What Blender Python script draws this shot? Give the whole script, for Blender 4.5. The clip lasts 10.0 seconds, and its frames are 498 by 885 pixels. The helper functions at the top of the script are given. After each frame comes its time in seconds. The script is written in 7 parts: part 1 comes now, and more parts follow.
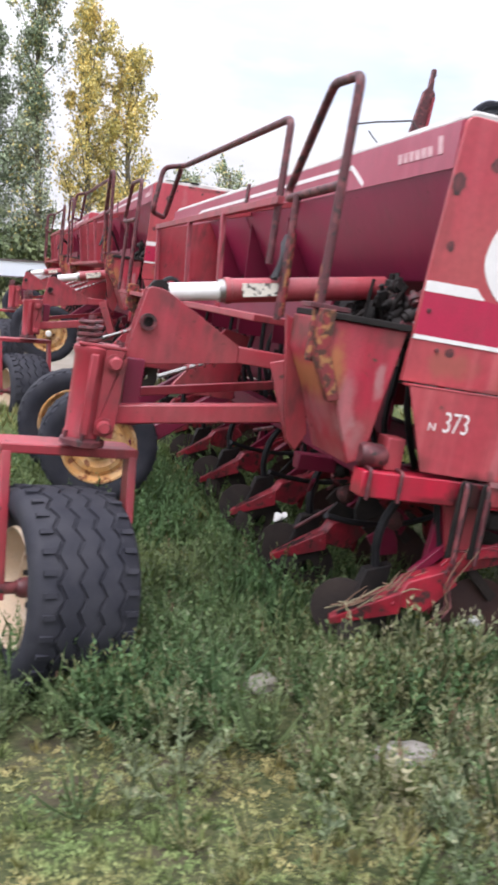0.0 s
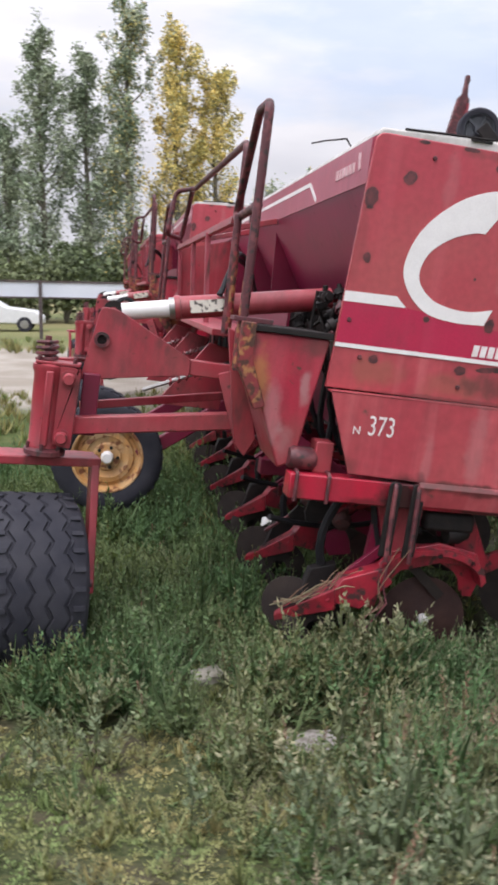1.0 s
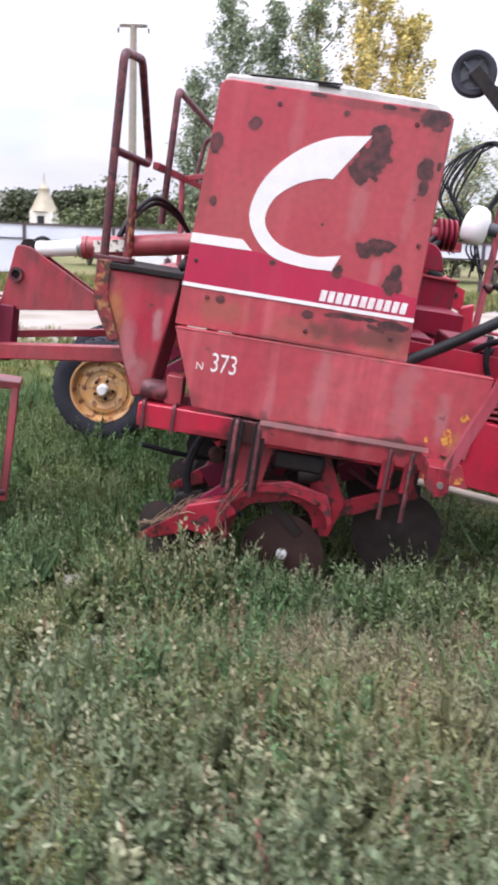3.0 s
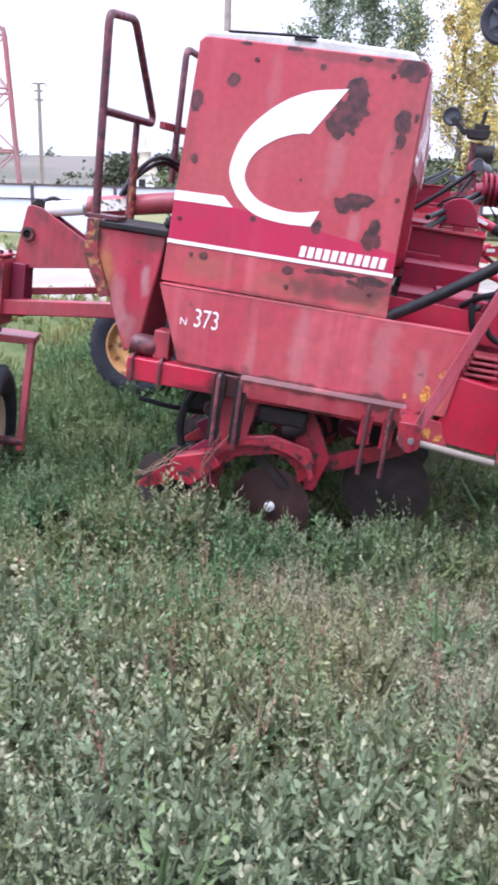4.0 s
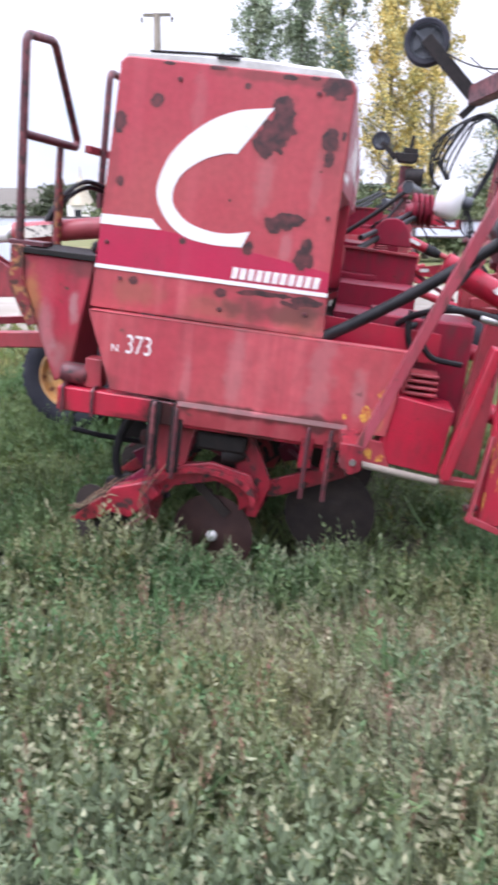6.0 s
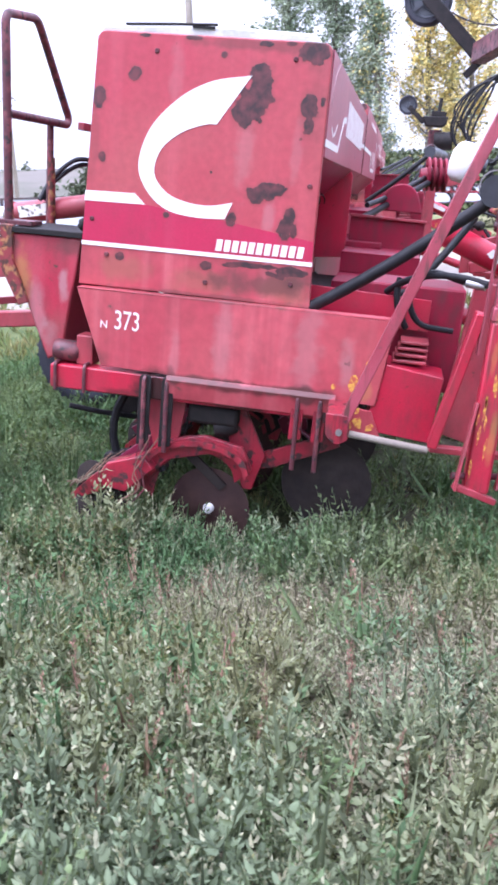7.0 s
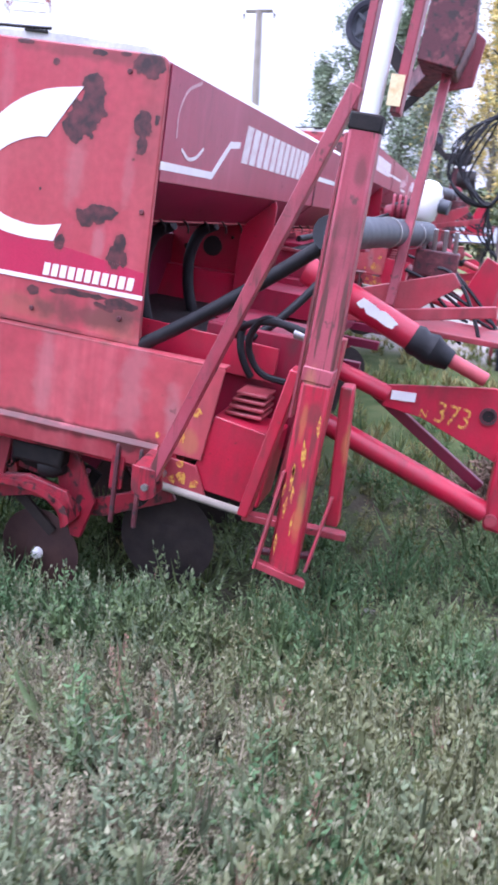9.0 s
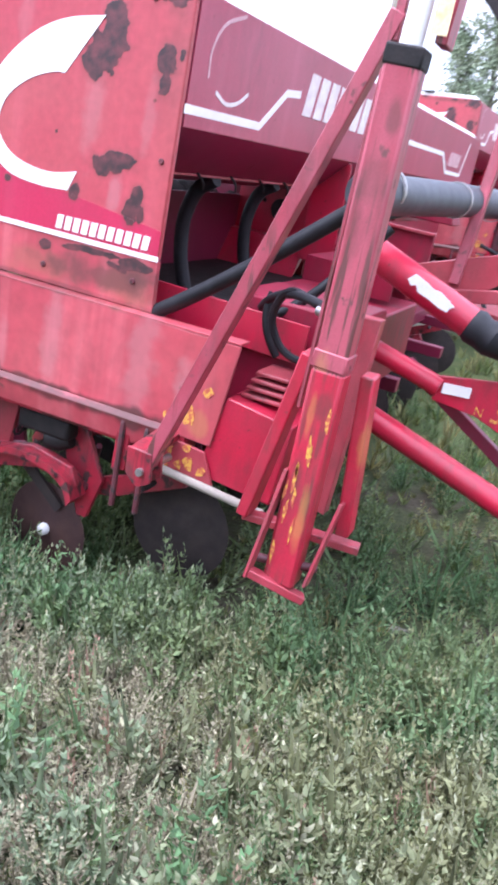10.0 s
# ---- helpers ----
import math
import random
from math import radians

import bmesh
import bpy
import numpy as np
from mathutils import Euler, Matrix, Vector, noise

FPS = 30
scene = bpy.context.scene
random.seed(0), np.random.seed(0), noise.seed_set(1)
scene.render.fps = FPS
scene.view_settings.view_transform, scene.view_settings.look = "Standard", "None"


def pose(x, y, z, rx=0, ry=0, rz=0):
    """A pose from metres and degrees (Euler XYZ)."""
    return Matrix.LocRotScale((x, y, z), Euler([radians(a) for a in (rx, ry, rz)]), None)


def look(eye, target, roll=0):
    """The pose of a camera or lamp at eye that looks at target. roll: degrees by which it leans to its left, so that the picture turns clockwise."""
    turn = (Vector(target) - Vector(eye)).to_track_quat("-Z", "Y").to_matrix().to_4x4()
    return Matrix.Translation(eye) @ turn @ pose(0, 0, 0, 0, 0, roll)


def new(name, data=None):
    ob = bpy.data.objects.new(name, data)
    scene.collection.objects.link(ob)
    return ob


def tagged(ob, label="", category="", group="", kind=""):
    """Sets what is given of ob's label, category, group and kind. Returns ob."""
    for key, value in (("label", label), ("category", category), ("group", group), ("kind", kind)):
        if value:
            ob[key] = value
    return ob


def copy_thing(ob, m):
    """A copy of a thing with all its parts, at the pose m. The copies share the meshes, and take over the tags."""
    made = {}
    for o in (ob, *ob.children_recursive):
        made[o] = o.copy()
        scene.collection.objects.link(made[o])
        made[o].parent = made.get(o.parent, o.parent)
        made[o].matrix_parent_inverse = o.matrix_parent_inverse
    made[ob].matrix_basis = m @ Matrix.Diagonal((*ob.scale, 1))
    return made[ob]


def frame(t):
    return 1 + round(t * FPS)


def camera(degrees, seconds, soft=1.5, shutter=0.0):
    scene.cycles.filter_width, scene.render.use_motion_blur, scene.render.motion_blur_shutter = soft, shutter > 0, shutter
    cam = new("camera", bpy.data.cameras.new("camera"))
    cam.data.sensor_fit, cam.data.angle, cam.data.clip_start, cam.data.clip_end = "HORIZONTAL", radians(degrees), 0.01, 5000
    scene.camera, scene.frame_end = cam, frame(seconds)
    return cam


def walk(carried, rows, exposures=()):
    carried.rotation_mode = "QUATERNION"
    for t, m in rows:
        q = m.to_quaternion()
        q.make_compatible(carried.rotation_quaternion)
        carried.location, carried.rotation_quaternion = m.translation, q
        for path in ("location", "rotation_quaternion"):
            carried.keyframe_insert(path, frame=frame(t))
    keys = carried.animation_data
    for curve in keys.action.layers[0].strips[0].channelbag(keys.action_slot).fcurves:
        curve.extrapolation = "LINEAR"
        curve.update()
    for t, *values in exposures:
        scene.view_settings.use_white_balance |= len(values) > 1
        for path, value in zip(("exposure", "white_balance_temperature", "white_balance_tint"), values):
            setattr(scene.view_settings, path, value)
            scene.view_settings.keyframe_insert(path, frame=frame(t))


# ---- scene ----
cam = camera(33.0, 10.0, soft=3.2, shutter=0.5)
METRES, EYE, TILT, LEAN, TURN = 5.618, 1.5, 1.12, -5.97, -15.5
ROWS = [
    (0.0, 0.0, 0.0, 0.0, -0.49, -11.9, 2.31),
    (0.5, 0.0754, -0.0158, -0.0065, 0.69, -11.03, 4.16),
    (1.0, 0.1475, -0.0387, -0.0059, 6.32, -10.61, 4.91),
    (1.5, 0.2184, -0.0299, -0.0191, 8.84, -9.66, 3.17),
    (2.0, 0.3066, -0.0329, -0.0265, 11.21, -9.21, 3.34),
    (2.5, 0.3849, -0.04, -0.0327, 16.37, -11.17, 3.69),
    (4.0, 0.5685, 0.0027, -0.0523, 26.98, -14.56, 4.13),
    (4.5, 0.5663, 0.0067, -0.0543, 28.87, -13.09, 5.93),
    (5.0, 0.5528, 0.0116, -0.0554, 30.9, -11.88, 6.91),
    (5.5, 0.5495, 0.0191, -0.0568, 29.33, -12.05, 6.78),
    (6.0, 0.5647, 0.0253, -0.0577, 22.86, -13.15, 5.42),
    (7.5, 0.6385, 0.0688, -0.0767, 25.8, -14.34, 7.43),
    (8.0, 0.669, 0.116, -0.0712, 23.51, -13.84, 4.81),
    (8.5, 0.71, 0.1633, -0.0778, 25.35, -13.29, 4.45),
    (9.0, 0.7448, 0.2058, -0.0768, 30.39, -12.63, 3.05),
    (9.5, 0.7488, 0.2672, -0.0814, 34.03, -12.93, 0.81),
    (10.0, 0.7572, 0.3095, -0.0857, 38.6, -14.24, 0.25),
]
EXPOSURES = [(0.0, 0.77, 6350, 16), (0.5, 0.22, 6400, 16), (1.0, 0.42, 6450, 16), (1.5, 0.43, 6450, 16), (2.0, 0.17, 6300, 18), (2.7, 0.62, 6300, 20), (4.0, 1.15, 5650, 24), (4.6, 1.08, 5680, 24), (5.5, 0.6, 6000, 20), (6.0, 1.0, 5900, 20), (7.5, 1.38, 5300, 30), (8.5, 1.3, 5250, 31), (9.0, 1.17, 5300, 29), (9.5, 1.45, 5380, 26), (10.0, 1.54, 5500, 22)]
PATH = [(t, pose(0, 0, EYE, TILT, LEAN, TURN) @ pose(METRES * x, METRES * y, METRES * z, 90 + pitch, roll, yaw)) for t, x, y, z, yaw, pitch, roll in ROWS]
PATH += [(2.7, pose(2.200, -0.795, 1.539, 77.38, -2.26, 2.42)), (3.8, pose(3.045, -0.834, 1.545, 74.14, -2.49, 10.48)),
         (6.2, pose(3.148, -0.715, 1.512, 75.04, -0.67, 6.10)), (7.3, pose(3.515, -0.632, 1.476, 73.84, 2.07, 11.05))]
walk(cam, sorted(PATH, key=lambda row: row[0]), exposures=EXPOSURES)

# ---- light ----
SUN_EL, SUN_AZ = radians(64), radians(222)
world = bpy.data.worlds.new("overcast_sky")
world.use_nodes = True
scene.world = world
wn, wl = world.node_tree.nodes, world.node_tree.links
wn.clear()
w_out, w_bg = wn.new("ShaderNodeOutputWorld"), wn.new("ShaderNodeBackground")
w_sky = wn.new("ShaderNodeTexSky")
w_sky.sky_type, w_sky.sun_disc = "NISHITA", False
w_sky.sun_elevation, w_sky.sun_rotation = SUN_EL, SUN_AZ
w_sky.air_density, w_sky.dust_density = 1.0, 2.0
w_tc, w_map, w_noise, w_ramp = wn.new("ShaderNodeTexCoord"), wn.new("ShaderNodeMapping"), wn.new("ShaderNodeTexNoise"), wn.new("ShaderNodeValToRGB")
w_map.inputs["Scale"].default_value = (1.6, 1.6, 5.0)
w_map.inputs["Location"].default_value = (0.35, 0.1, 0.2)
w_map.inputs["Rotation"].default_value = (0, 0, radians(26))
w_noise.inputs["Scale"].default_value, w_noise.inputs["Detail"].default_value = 1.7, 6.0
w_ramp.color_ramp.elements[0].position, w_ramp.color_ramp.elements[0].color = 0.35, (0.55, 0.55, 0.55, 1)
w_ramp.color_ramp.elements[1].position, w_ramp.color_ramp.elements[1].color = 0.47, (1, 1, 1, 1)
w_n2, w_r2 = wn.new("ShaderNodeTexNoise"), wn.new("ShaderNodeValToRGB")
w_n2.inputs["Scale"].default_value, w_n2.inputs["Detail"].default_value = 3.1, 5.0
w_r2.color_ramp.elements[0].position, w_r2.color_ramp.elements[0].color = 0.35, (0.88, 0.905, 0.96, 1)
w_r2.color_ramp.elements[1].position, w_r2.color_ramp.elements[1].color = 0.62, (1.05, 1.065, 1.10, 1)
w_skys, w_mix = wn.new("ShaderNodeVectorMath"), wn.new("ShaderNodeMix")
w_skys.operation = "SCALE"
w_skys.inputs["Scale"].default_value = 0.23
w_mix.data_type = "RGBA"
wl.new(w_tc.outputs["Generated"], w_map.inputs["Vector"])
wl.new(w_map.outputs["Vector"], w_noise.inputs["Vector"])
wl.new(w_map.outputs["Vector"], w_n2.inputs["Vector"])
wl.new(w_noise.outputs["Fac"], w_ramp.inputs["Fac"])
wl.new(w_n2.outputs["Fac"], w_r2.inputs["Fac"])
wl.new(w_sky.outputs["Color"], w_skys.inputs[0])
wl.new(w_ramp.outputs["Color"], w_mix.inputs["Factor"])
wl.new(w_skys.outputs["Vector"], w_mix.inputs["A"])
wl.new(w_r2.outputs["Color"], w_mix.inputs["B"])
w_sep, w_up, w_grad = wn.new("ShaderNodeSeparateXYZ"), wn.new("ShaderNodeMapRange"), wn.new("ShaderNodeVectorMath")
w_up.interpolation_type = "SMOOTHSTEP"
w_up.inputs["From Min"].default_value, w_up.inputs["From Max"].default_value = 0.02, 0.95
w_up.inputs["To Min"].default_value, w_up.inputs["To Max"].default_value = 0.56, 1.72
w_grad.operation = "SCALE"
wl.new(w_tc.outputs["Generated"], w_sep.inputs[0])
wl.new(w_sep.outputs["Z"], w_up.inputs["Value"])
wl.new(w_mix.outputs["Result"], w_grad.inputs[0])
wl.new(w_up.outputs["Result"], w_grad.inputs["Scale"])
wl.new(w_grad.outputs["Vector"], w_bg.inputs["Color"])
w_bg.inputs["Strength"].default_value = 1.0
wl.new(w_bg.outputs["Background"], w_out.inputs["Surface"])

sun = new("sun", bpy.data.lights.new("sun", "SUN"))
sun.data.energy, sun.data.angle, sun.data.color = 1.3, radians(28), (1.0, 0.97, 0.93)
sun.matrix_world = look((0, 0, 0), (-math.sin(SUN_AZ) * math.cos(SUN_EL), -math.cos(SUN_AZ) * math.cos(SUN_EL), -math.sin(SUN_EL)))


# ---- materials ----
def material(name, base, second=None, rough=0.6, metal=0.0, scale=6.0, spread=(0.35, 0.7), grain=0.12, bump=0.15, bump_scale=60.0,
             rust=0.0, rust_color=(0.07, 0.03, 0.02), rust_scale=9.0, streak=0.0, island=0.0, objrand=0.0, spec=0.5, world_space=False, dirt=0.0, stains=(), scratch=0.0, scratch_color=(0.10, 0.04, 0.035), scabs=(), leaf=0.0, wear=0.0):
    """A procedural surface: two tones by coarse noise, fine grain, wear patches, runs of faded paint, bump."""
    m = bpy.data.materials.new(name)
    m.use_nodes = True
    n, l = m.node_tree.nodes, m.node_tree.links
    bsdf = n["Principled BSDF"]
    bsdf.inputs["Metallic"].default_value = metal
    bsdf.inputs["Specular IOR Level"].default_value = spec
    if world_space:
        geo = n.new("ShaderNodeNewGeometry")
        coords = geo.outputs["Position"]
    else:
        coords = n.new("ShaderNodeTexCoord").outputs["Object"]

    def noise_tex(size, detail=4.0, stretch=None):
        t = n.new("ShaderNodeTexNoise")
        t.inputs["Scale"].default_value, t.inputs["Detail"].default_value = size, detail
        if stretch:
            mp = n.new("ShaderNodeMapping")
            mp.inputs["Scale"].default_value = stretch
            l.new(coords, mp.inputs["Vector"])
            l.new(mp.outputs["Vector"], t.inputs["Vector"])
        else:
            l.new(coords, t.inputs["Vector"])
        return t.outputs["Fac"]

    def ramp(fac, a, b):
        r = n.new("ShaderNodeMapRange")
        r.inputs["From Min"].default_value, r.inputs["From Max"].default_value = a, b
        l.new(fac, r.inputs["Value"])
        return r.outputs["Result"]

    def mix(fac, a, b, kind="MIX"):
        x = n.new("ShaderNodeMix")
        x.data_type, x.blend_type = "RGBA", kind
        for key, val in (("Factor", fac), ("A", a), ("B", b)):
            if isinstance(val, (tuple, float, int)):
                x.inputs[key].default_value = (*val, 1) if isinstance(val, tuple) else val
            else:
                l.new(val, x.inputs[key])
        return x.outputs["Result"]

    second = second or tuple(min(1, c * 0.75) for c in base)
    col = mix(ramp(noise_tex(scale), *spread), base, second)
    if streak:
        f = ramp(noise_tex(1.0, 3.0, (9.0, 9.0, 0.5)), 0.52, 0.72)
        fac = n.new("ShaderNodeMath")
        fac.operation = "MULTIPLY"
        fac.inputs[1].default_value = streak
        l.new(f, fac.inputs[0])
        col = mix(fac.outputs[0], col, tuple(min(1, c * 1.25 + 0.06) for c in base))
    if grain:
        g = ramp(noise_tex(bump_scale * 2.5, 2.0), 0.2, 0.8)
        gm = n.new("ShaderNodeMapRange")
        gm.inputs["To Min"].default_value, gm.inputs["To Max"].default_value = 1 - grain, 1 + grain
        l.new(g, gm.inputs["Value"])
        col = mix(1.0, col, gm.outputs["Result"], "MULTIPLY")
    if dirt:
        d1, d2 = ramp(noise_tex(3.2, 8.0), 0.38, 0.66), ramp(noise_tex(21.0, 6.0, (1.0, 1.0, 0.35)), 0.35, 0.7)
        dm = n.new("ShaderNodeMath")
        dm.operation = "MULTIPLY"
        l.new(d1, dm.inputs[0])
        l.new(d2, dm.inputs[1])
        df = n.new("ShaderNodeMath")
        df.operation = "MULTIPLY"
        df.inputs[1].default_value = dirt
        l.new(dm.outputs[0], df.inputs[0])
        col = mix(df.outputs[0], col, (0.075, 0.035, 0.035))
    if island:
        geo2 = n.new("ShaderNodeNewGeometry")
        im = n.new("ShaderNodeMapRange")
        im.inputs["To Min"].default_value, im.inputs["To Max"].default_value = 1 - island, 1 + island
        l.new(geo2.outputs["Random Per Island"], im.inputs["Value"])
        col = mix(1.0, col, im.outputs["Result"], "MULTIPLY")
    if objrand:
        oi = n.new("ShaderNodeObjectInfo")
        om = n.new("ShaderNodeMapRange")
        om.inputs["To Min"].default_value, om.inputs["To Max"].default_value = 1 - objrand, 1 + objrand
        l.new(oi.outputs["Random"], om.inputs["Value"])
        col = mix(1.0, col, om.outputs["Result"], "MULTIPLY")
    if scratch:
        s1 = ramp(noise_tex(1.0, 4.0, (46.0, 46.0, 3.2)), 0.52, 0.60)
        s2 = ramp(noise_tex(2.6, 3.0), 0.40, 0.58)
        sm = n.new("ShaderNodeMath")
        sm.operation = "MULTIPLY"
        l.new(s1, sm.inputs[0])
        l.new(s2, sm.inputs[1])
        sf = n.new("ShaderNodeMath")
        sf.operation = "MULTIPLY"
        sf.inputs[1].default_value = scratch
        l.new(sm.outputs[0], sf.inputs[0])
        col = mix(sf.outputs[0], col, scratch_color)
    if stains:
        # soft ragged marks: centre along and up, half sizes, strength, colour
        wob_n = n.new("ShaderNodeTexNoise")
        wob_n.inputs["Scale"].default_value, wob_n.inputs["Detail"].default_value = 11.0, 7.0
        l.new(coords, wob_n.inputs["Vector"])
        for su, sw, ru, rw, amount, tint in stains:
            away = n.new("ShaderNodeVectorMath")
            away.operation = "SUBTRACT"
            away.inputs[1].default_value = (su, 0, sw)
            l.new(coords, away.inputs[0])
            flat_v = n.new("ShaderNodeVectorMath")
            flat_v.operation = "MULTIPLY"
            flat_v.inputs[1].default_value = (1 / ru, 0, 1 / rw)
            l.new(away.outputs["Vector"], flat_v.inputs[0])
            far_v = n.new("ShaderNodeVectorMath")
            far_v.operation = "LENGTH"
            l.new(flat_v.outputs["Vector"], far_v.inputs[0])
            rag = n.new("ShaderNodeMath")
            rag.operation = "MULTIPLY_ADD"
            rag.inputs[1].default_value = 1.9
            l.new(wob_n.outputs["Fac"], rag.inputs[0])
            l.new(far_v.outputs["Value"], rag.inputs[2])
            edge = n.new("ShaderNodeMapRange")
            edge.inputs["From Min"].default_value, edge.inputs["From Max"].default_value = 2.05, 1.45
            edge.inputs["To Min"].default_value, edge.inputs["To Max"].default_value = 0.0, amount
            l.new(rag.outputs[0], edge.inputs["Value"])
            col = mix(edge.outputs["Result"], col, tint)
    if wear:
        bv, eg, dot = n.new("ShaderNodeBevel"), n.new("ShaderNodeNewGeometry"), n.new("ShaderNodeVectorMath")
        bv.samples, dot.operation = 4, "DOT_PRODUCT"
        bv.inputs["Radius"].default_value = 0.009
        l.new(bv.outputs["Normal"], dot.inputs[0])
        l.new(eg.outputs["Normal"], dot.inputs[1])
        em = n.new("ShaderNodeMath")
        em.operation = "MULTIPLY"
        l.new(ramp(dot.outputs["Value"], 0.985, 0.86), em.inputs[0])
        l.new(ramp(noise_tex(16.0, 6.0), 0.40, 0.58), em.inputs[1])
        ef = n.new("ShaderNodeMath")
        ef.operation = "MULTIPLY"
        ef.inputs[1].default_value = wear
        l.new(em.outputs[0], ef.inputs[0])
        col = mix(ef.outputs[0], col, (0.085, 0.038, 0.034))
    rough_out, scab_f = None, None
    if scabs:
        # ragged blisters where the paint has come off: centre along and up, half sizes, tilt
        def math_node(kind, a, b):
            x = n.new("ShaderNodeMath")
            x.operation = kind
            for i, val in enumerate((a, b)):
                if isinstance(val, (int, float)):
                    x.inputs[i].default_value = val
                else:
                    l.new(val, x.inputs[i])
            return x.outputs[0]
        near_f = None
        for su, sw, ru, rw, tilt in scabs:
            mp = n.new("ShaderNodeMapping")
            mp.vector_type = "TEXTURE"
            mp.inputs["Location"].default_value, mp.inputs["Rotation"].default_value, mp.inputs["Scale"].default_value = (su, 0, sw), (0, tilt, 0), (ru, 9, rw)
            l.new(coords, mp.inputs["Vector"])
            far_v = n.new("ShaderNodeVectorMath")
            far_v.operation = "LENGTH"
            l.new(mp.outputs["Vector"], far_v.inputs[0])
            near_f = far_v.outputs["Value"] if near_f is None else math_node("MINIMUM", near_f, far_v.outputs["Value"])
        ragged = math_node("ADD", math_node("MULTIPLY", noise_tex(15.0, 4.0), 2.0), math_node("MULTIPLY", noise_tex(70.0, 2.0), 0.12))
        ragged = math_node("ADD", near_f, math_node("SUBTRACT", ragged, 1.0))
        scab_f = ramp(ragged, 1.04, 0.94)
        halo = math_node("MULTIPLY", ramp(ragged, 1.55, 0.95), 0.38)
        col = mix(halo, col, (0.20, 0.05, 0.05))
        crust = mix(ramp(noise_tex(17.0, 7.0), 0.40, 0.66), (0.040, 0.020, 0.021), (0.140, 0.036, 0.040))
        col = mix(scab_f, col, crust)
    if rust:
        rf = ramp(noise_tex(rust_scale, 8.0), 0.72 - rust * 0.3, 0.78 - rust * 0.25)
        col = mix(rf, col, rust_color)
        rough_out = rf
    l.new(col, bsdf.inputs["Base Color"])
    rr = n.new("ShaderNodeMapRange")
    rr.inputs["To Min"].default_value, rr.inputs["To Max"].default_value = max(0.05, rough - 0.1), min(1, rough + 0.12)
    l.new(rough_out if rough_out is not None else noise_tex(scale * 2.3), rr.inputs["Value"])
    l.new(rr.outputs["Result"], bsdf.inputs["Roughness"])
    if bump:
        b = n.new("ShaderNodeBump")
        b.inputs["Strength"].default_value, b.inputs["Distance"].default_value = bump, 0.004
        l.new(noise_tex(bump_scale, 5.0), b.inputs["Height"])
        if scab_f is not None:
            b2 = n.new("ShaderNodeBump")
            b2.inputs["Strength"].default_value, b2.inputs["Distance"].default_value = 0.5, 0.002
            l.new(math_node("MULTIPLY", scab_f, noise_tex(75.0, 5.0)), b2.inputs["Height"])
            l.new(b.outputs["Normal"], b2.inputs["Normal"])
            b = b2
        l.new(b.outputs["Normal"], bsdf.inputs["Normal"])
    if leaf:
        tr, ms = n.new("ShaderNodeBsdfTranslucent"), n.new("ShaderNodeMixShader")
        ms.inputs["Fac"].default_value = leaf
        l.new(mix(1.0, col, (1.25, 1.2, 0.55), "MULTIPLY"), tr.inputs["Color"])
        l.new(bsdf.outputs["BSDF"], ms.inputs[1])
        l.new(tr.outputs["BSDF"], ms.inputs[2])
        l.new(ms.outputs["Shader"], n["Material Output"].inputs["Surface"])
    return m


TAWNY = (0.30, 0.105, 0.070)
GRIME, PALE, OCHRE, BROWN = (0.022, 0.012, 0.012), (0.40, 0.24, 0.24), (0.42, 0.22, 0.06), (0.11, 0.040, 0.036)
PANEL_MARKS = ((0.05, 1.75, 0.05, 0.22, 0.22, PALE), (0.30, 1.74, 0.03, 0.14, 0.2, PALE), (-0.30, 2.05, 0.04, 0.16, 0.15, PALE), (0.19, 1.44, 0.035, 0.10, 0.3, PALE), (-0.02, 1.36, 0.02, 0.06, 0.2, PALE),
               (0.1, 2.2, 0.4, 0.03, 0.5, BROWN), (-0.70, 1.75, 0.04, 0.30, 0.25, BROWN), (0.37, 1.95, 0.07, 0.26, 0.25, BROWN))
APRON_MARKS = ((-0.52, 1.13, 0.16, 0.07, 0.55, TAWNY), (-0.12, 1.10, 0.20, 0.07, 0.5, TAWNY), (0.30, 1.10, 0.16, 0.08, 0.7, TAWNY), (0.36, 1.16, 0.10, 0.05, 0.7, BROWN), (-0.62, 0.66, 0.06, 0.05, 0.5, BROWN),
               (0.02, 0.82, 0.05, 0.24, 0.24, PALE), (0.46, 0.82, 0.075, 0.28, 0.27, PALE), (-0.22, 0.72, 0.03, 0.16, 0.2, PALE), (0.20, 1.12, 0.34, 0.07, 0.75, BROWN), (0.66, 0.76, 0.05, 0.16, 0.35, PALE),
               (-0.30, 0.60, 0.10, 0.06, 0.8, GRIME), (0.10, 0.60, 0.30, 0.03, 0.7, GRIME), (0.48, 0.60, 0.12, 0.05, 0.7, GRIME), (-0.05, 1.03, 0.5, 0.018, 0.6, BROWN), (-0.08, 0.615, 0.22, 0.025, 0.9, BROWN), (0.38, 0.612, 0.26, 0.025, 0.9, BROWN), (0.75, 0.66, 0.05, 0.06, 0.35, OCHRE))
BEAM_MARKS = ((-0.30, 0.55, 0.13, 0.14, 0.95, GRIME), (0.49, 0.54, 0.11, 0.10, 0.8, GRIME), (-0.55, 0.49, 0.10, 0.03, 0.6, GRIME), (0.10, 0.49, 0.22, 0.03, 0.8, GRIME), (-0.86, 0.50, 0.05, 0.08, 0.6, BROWN))
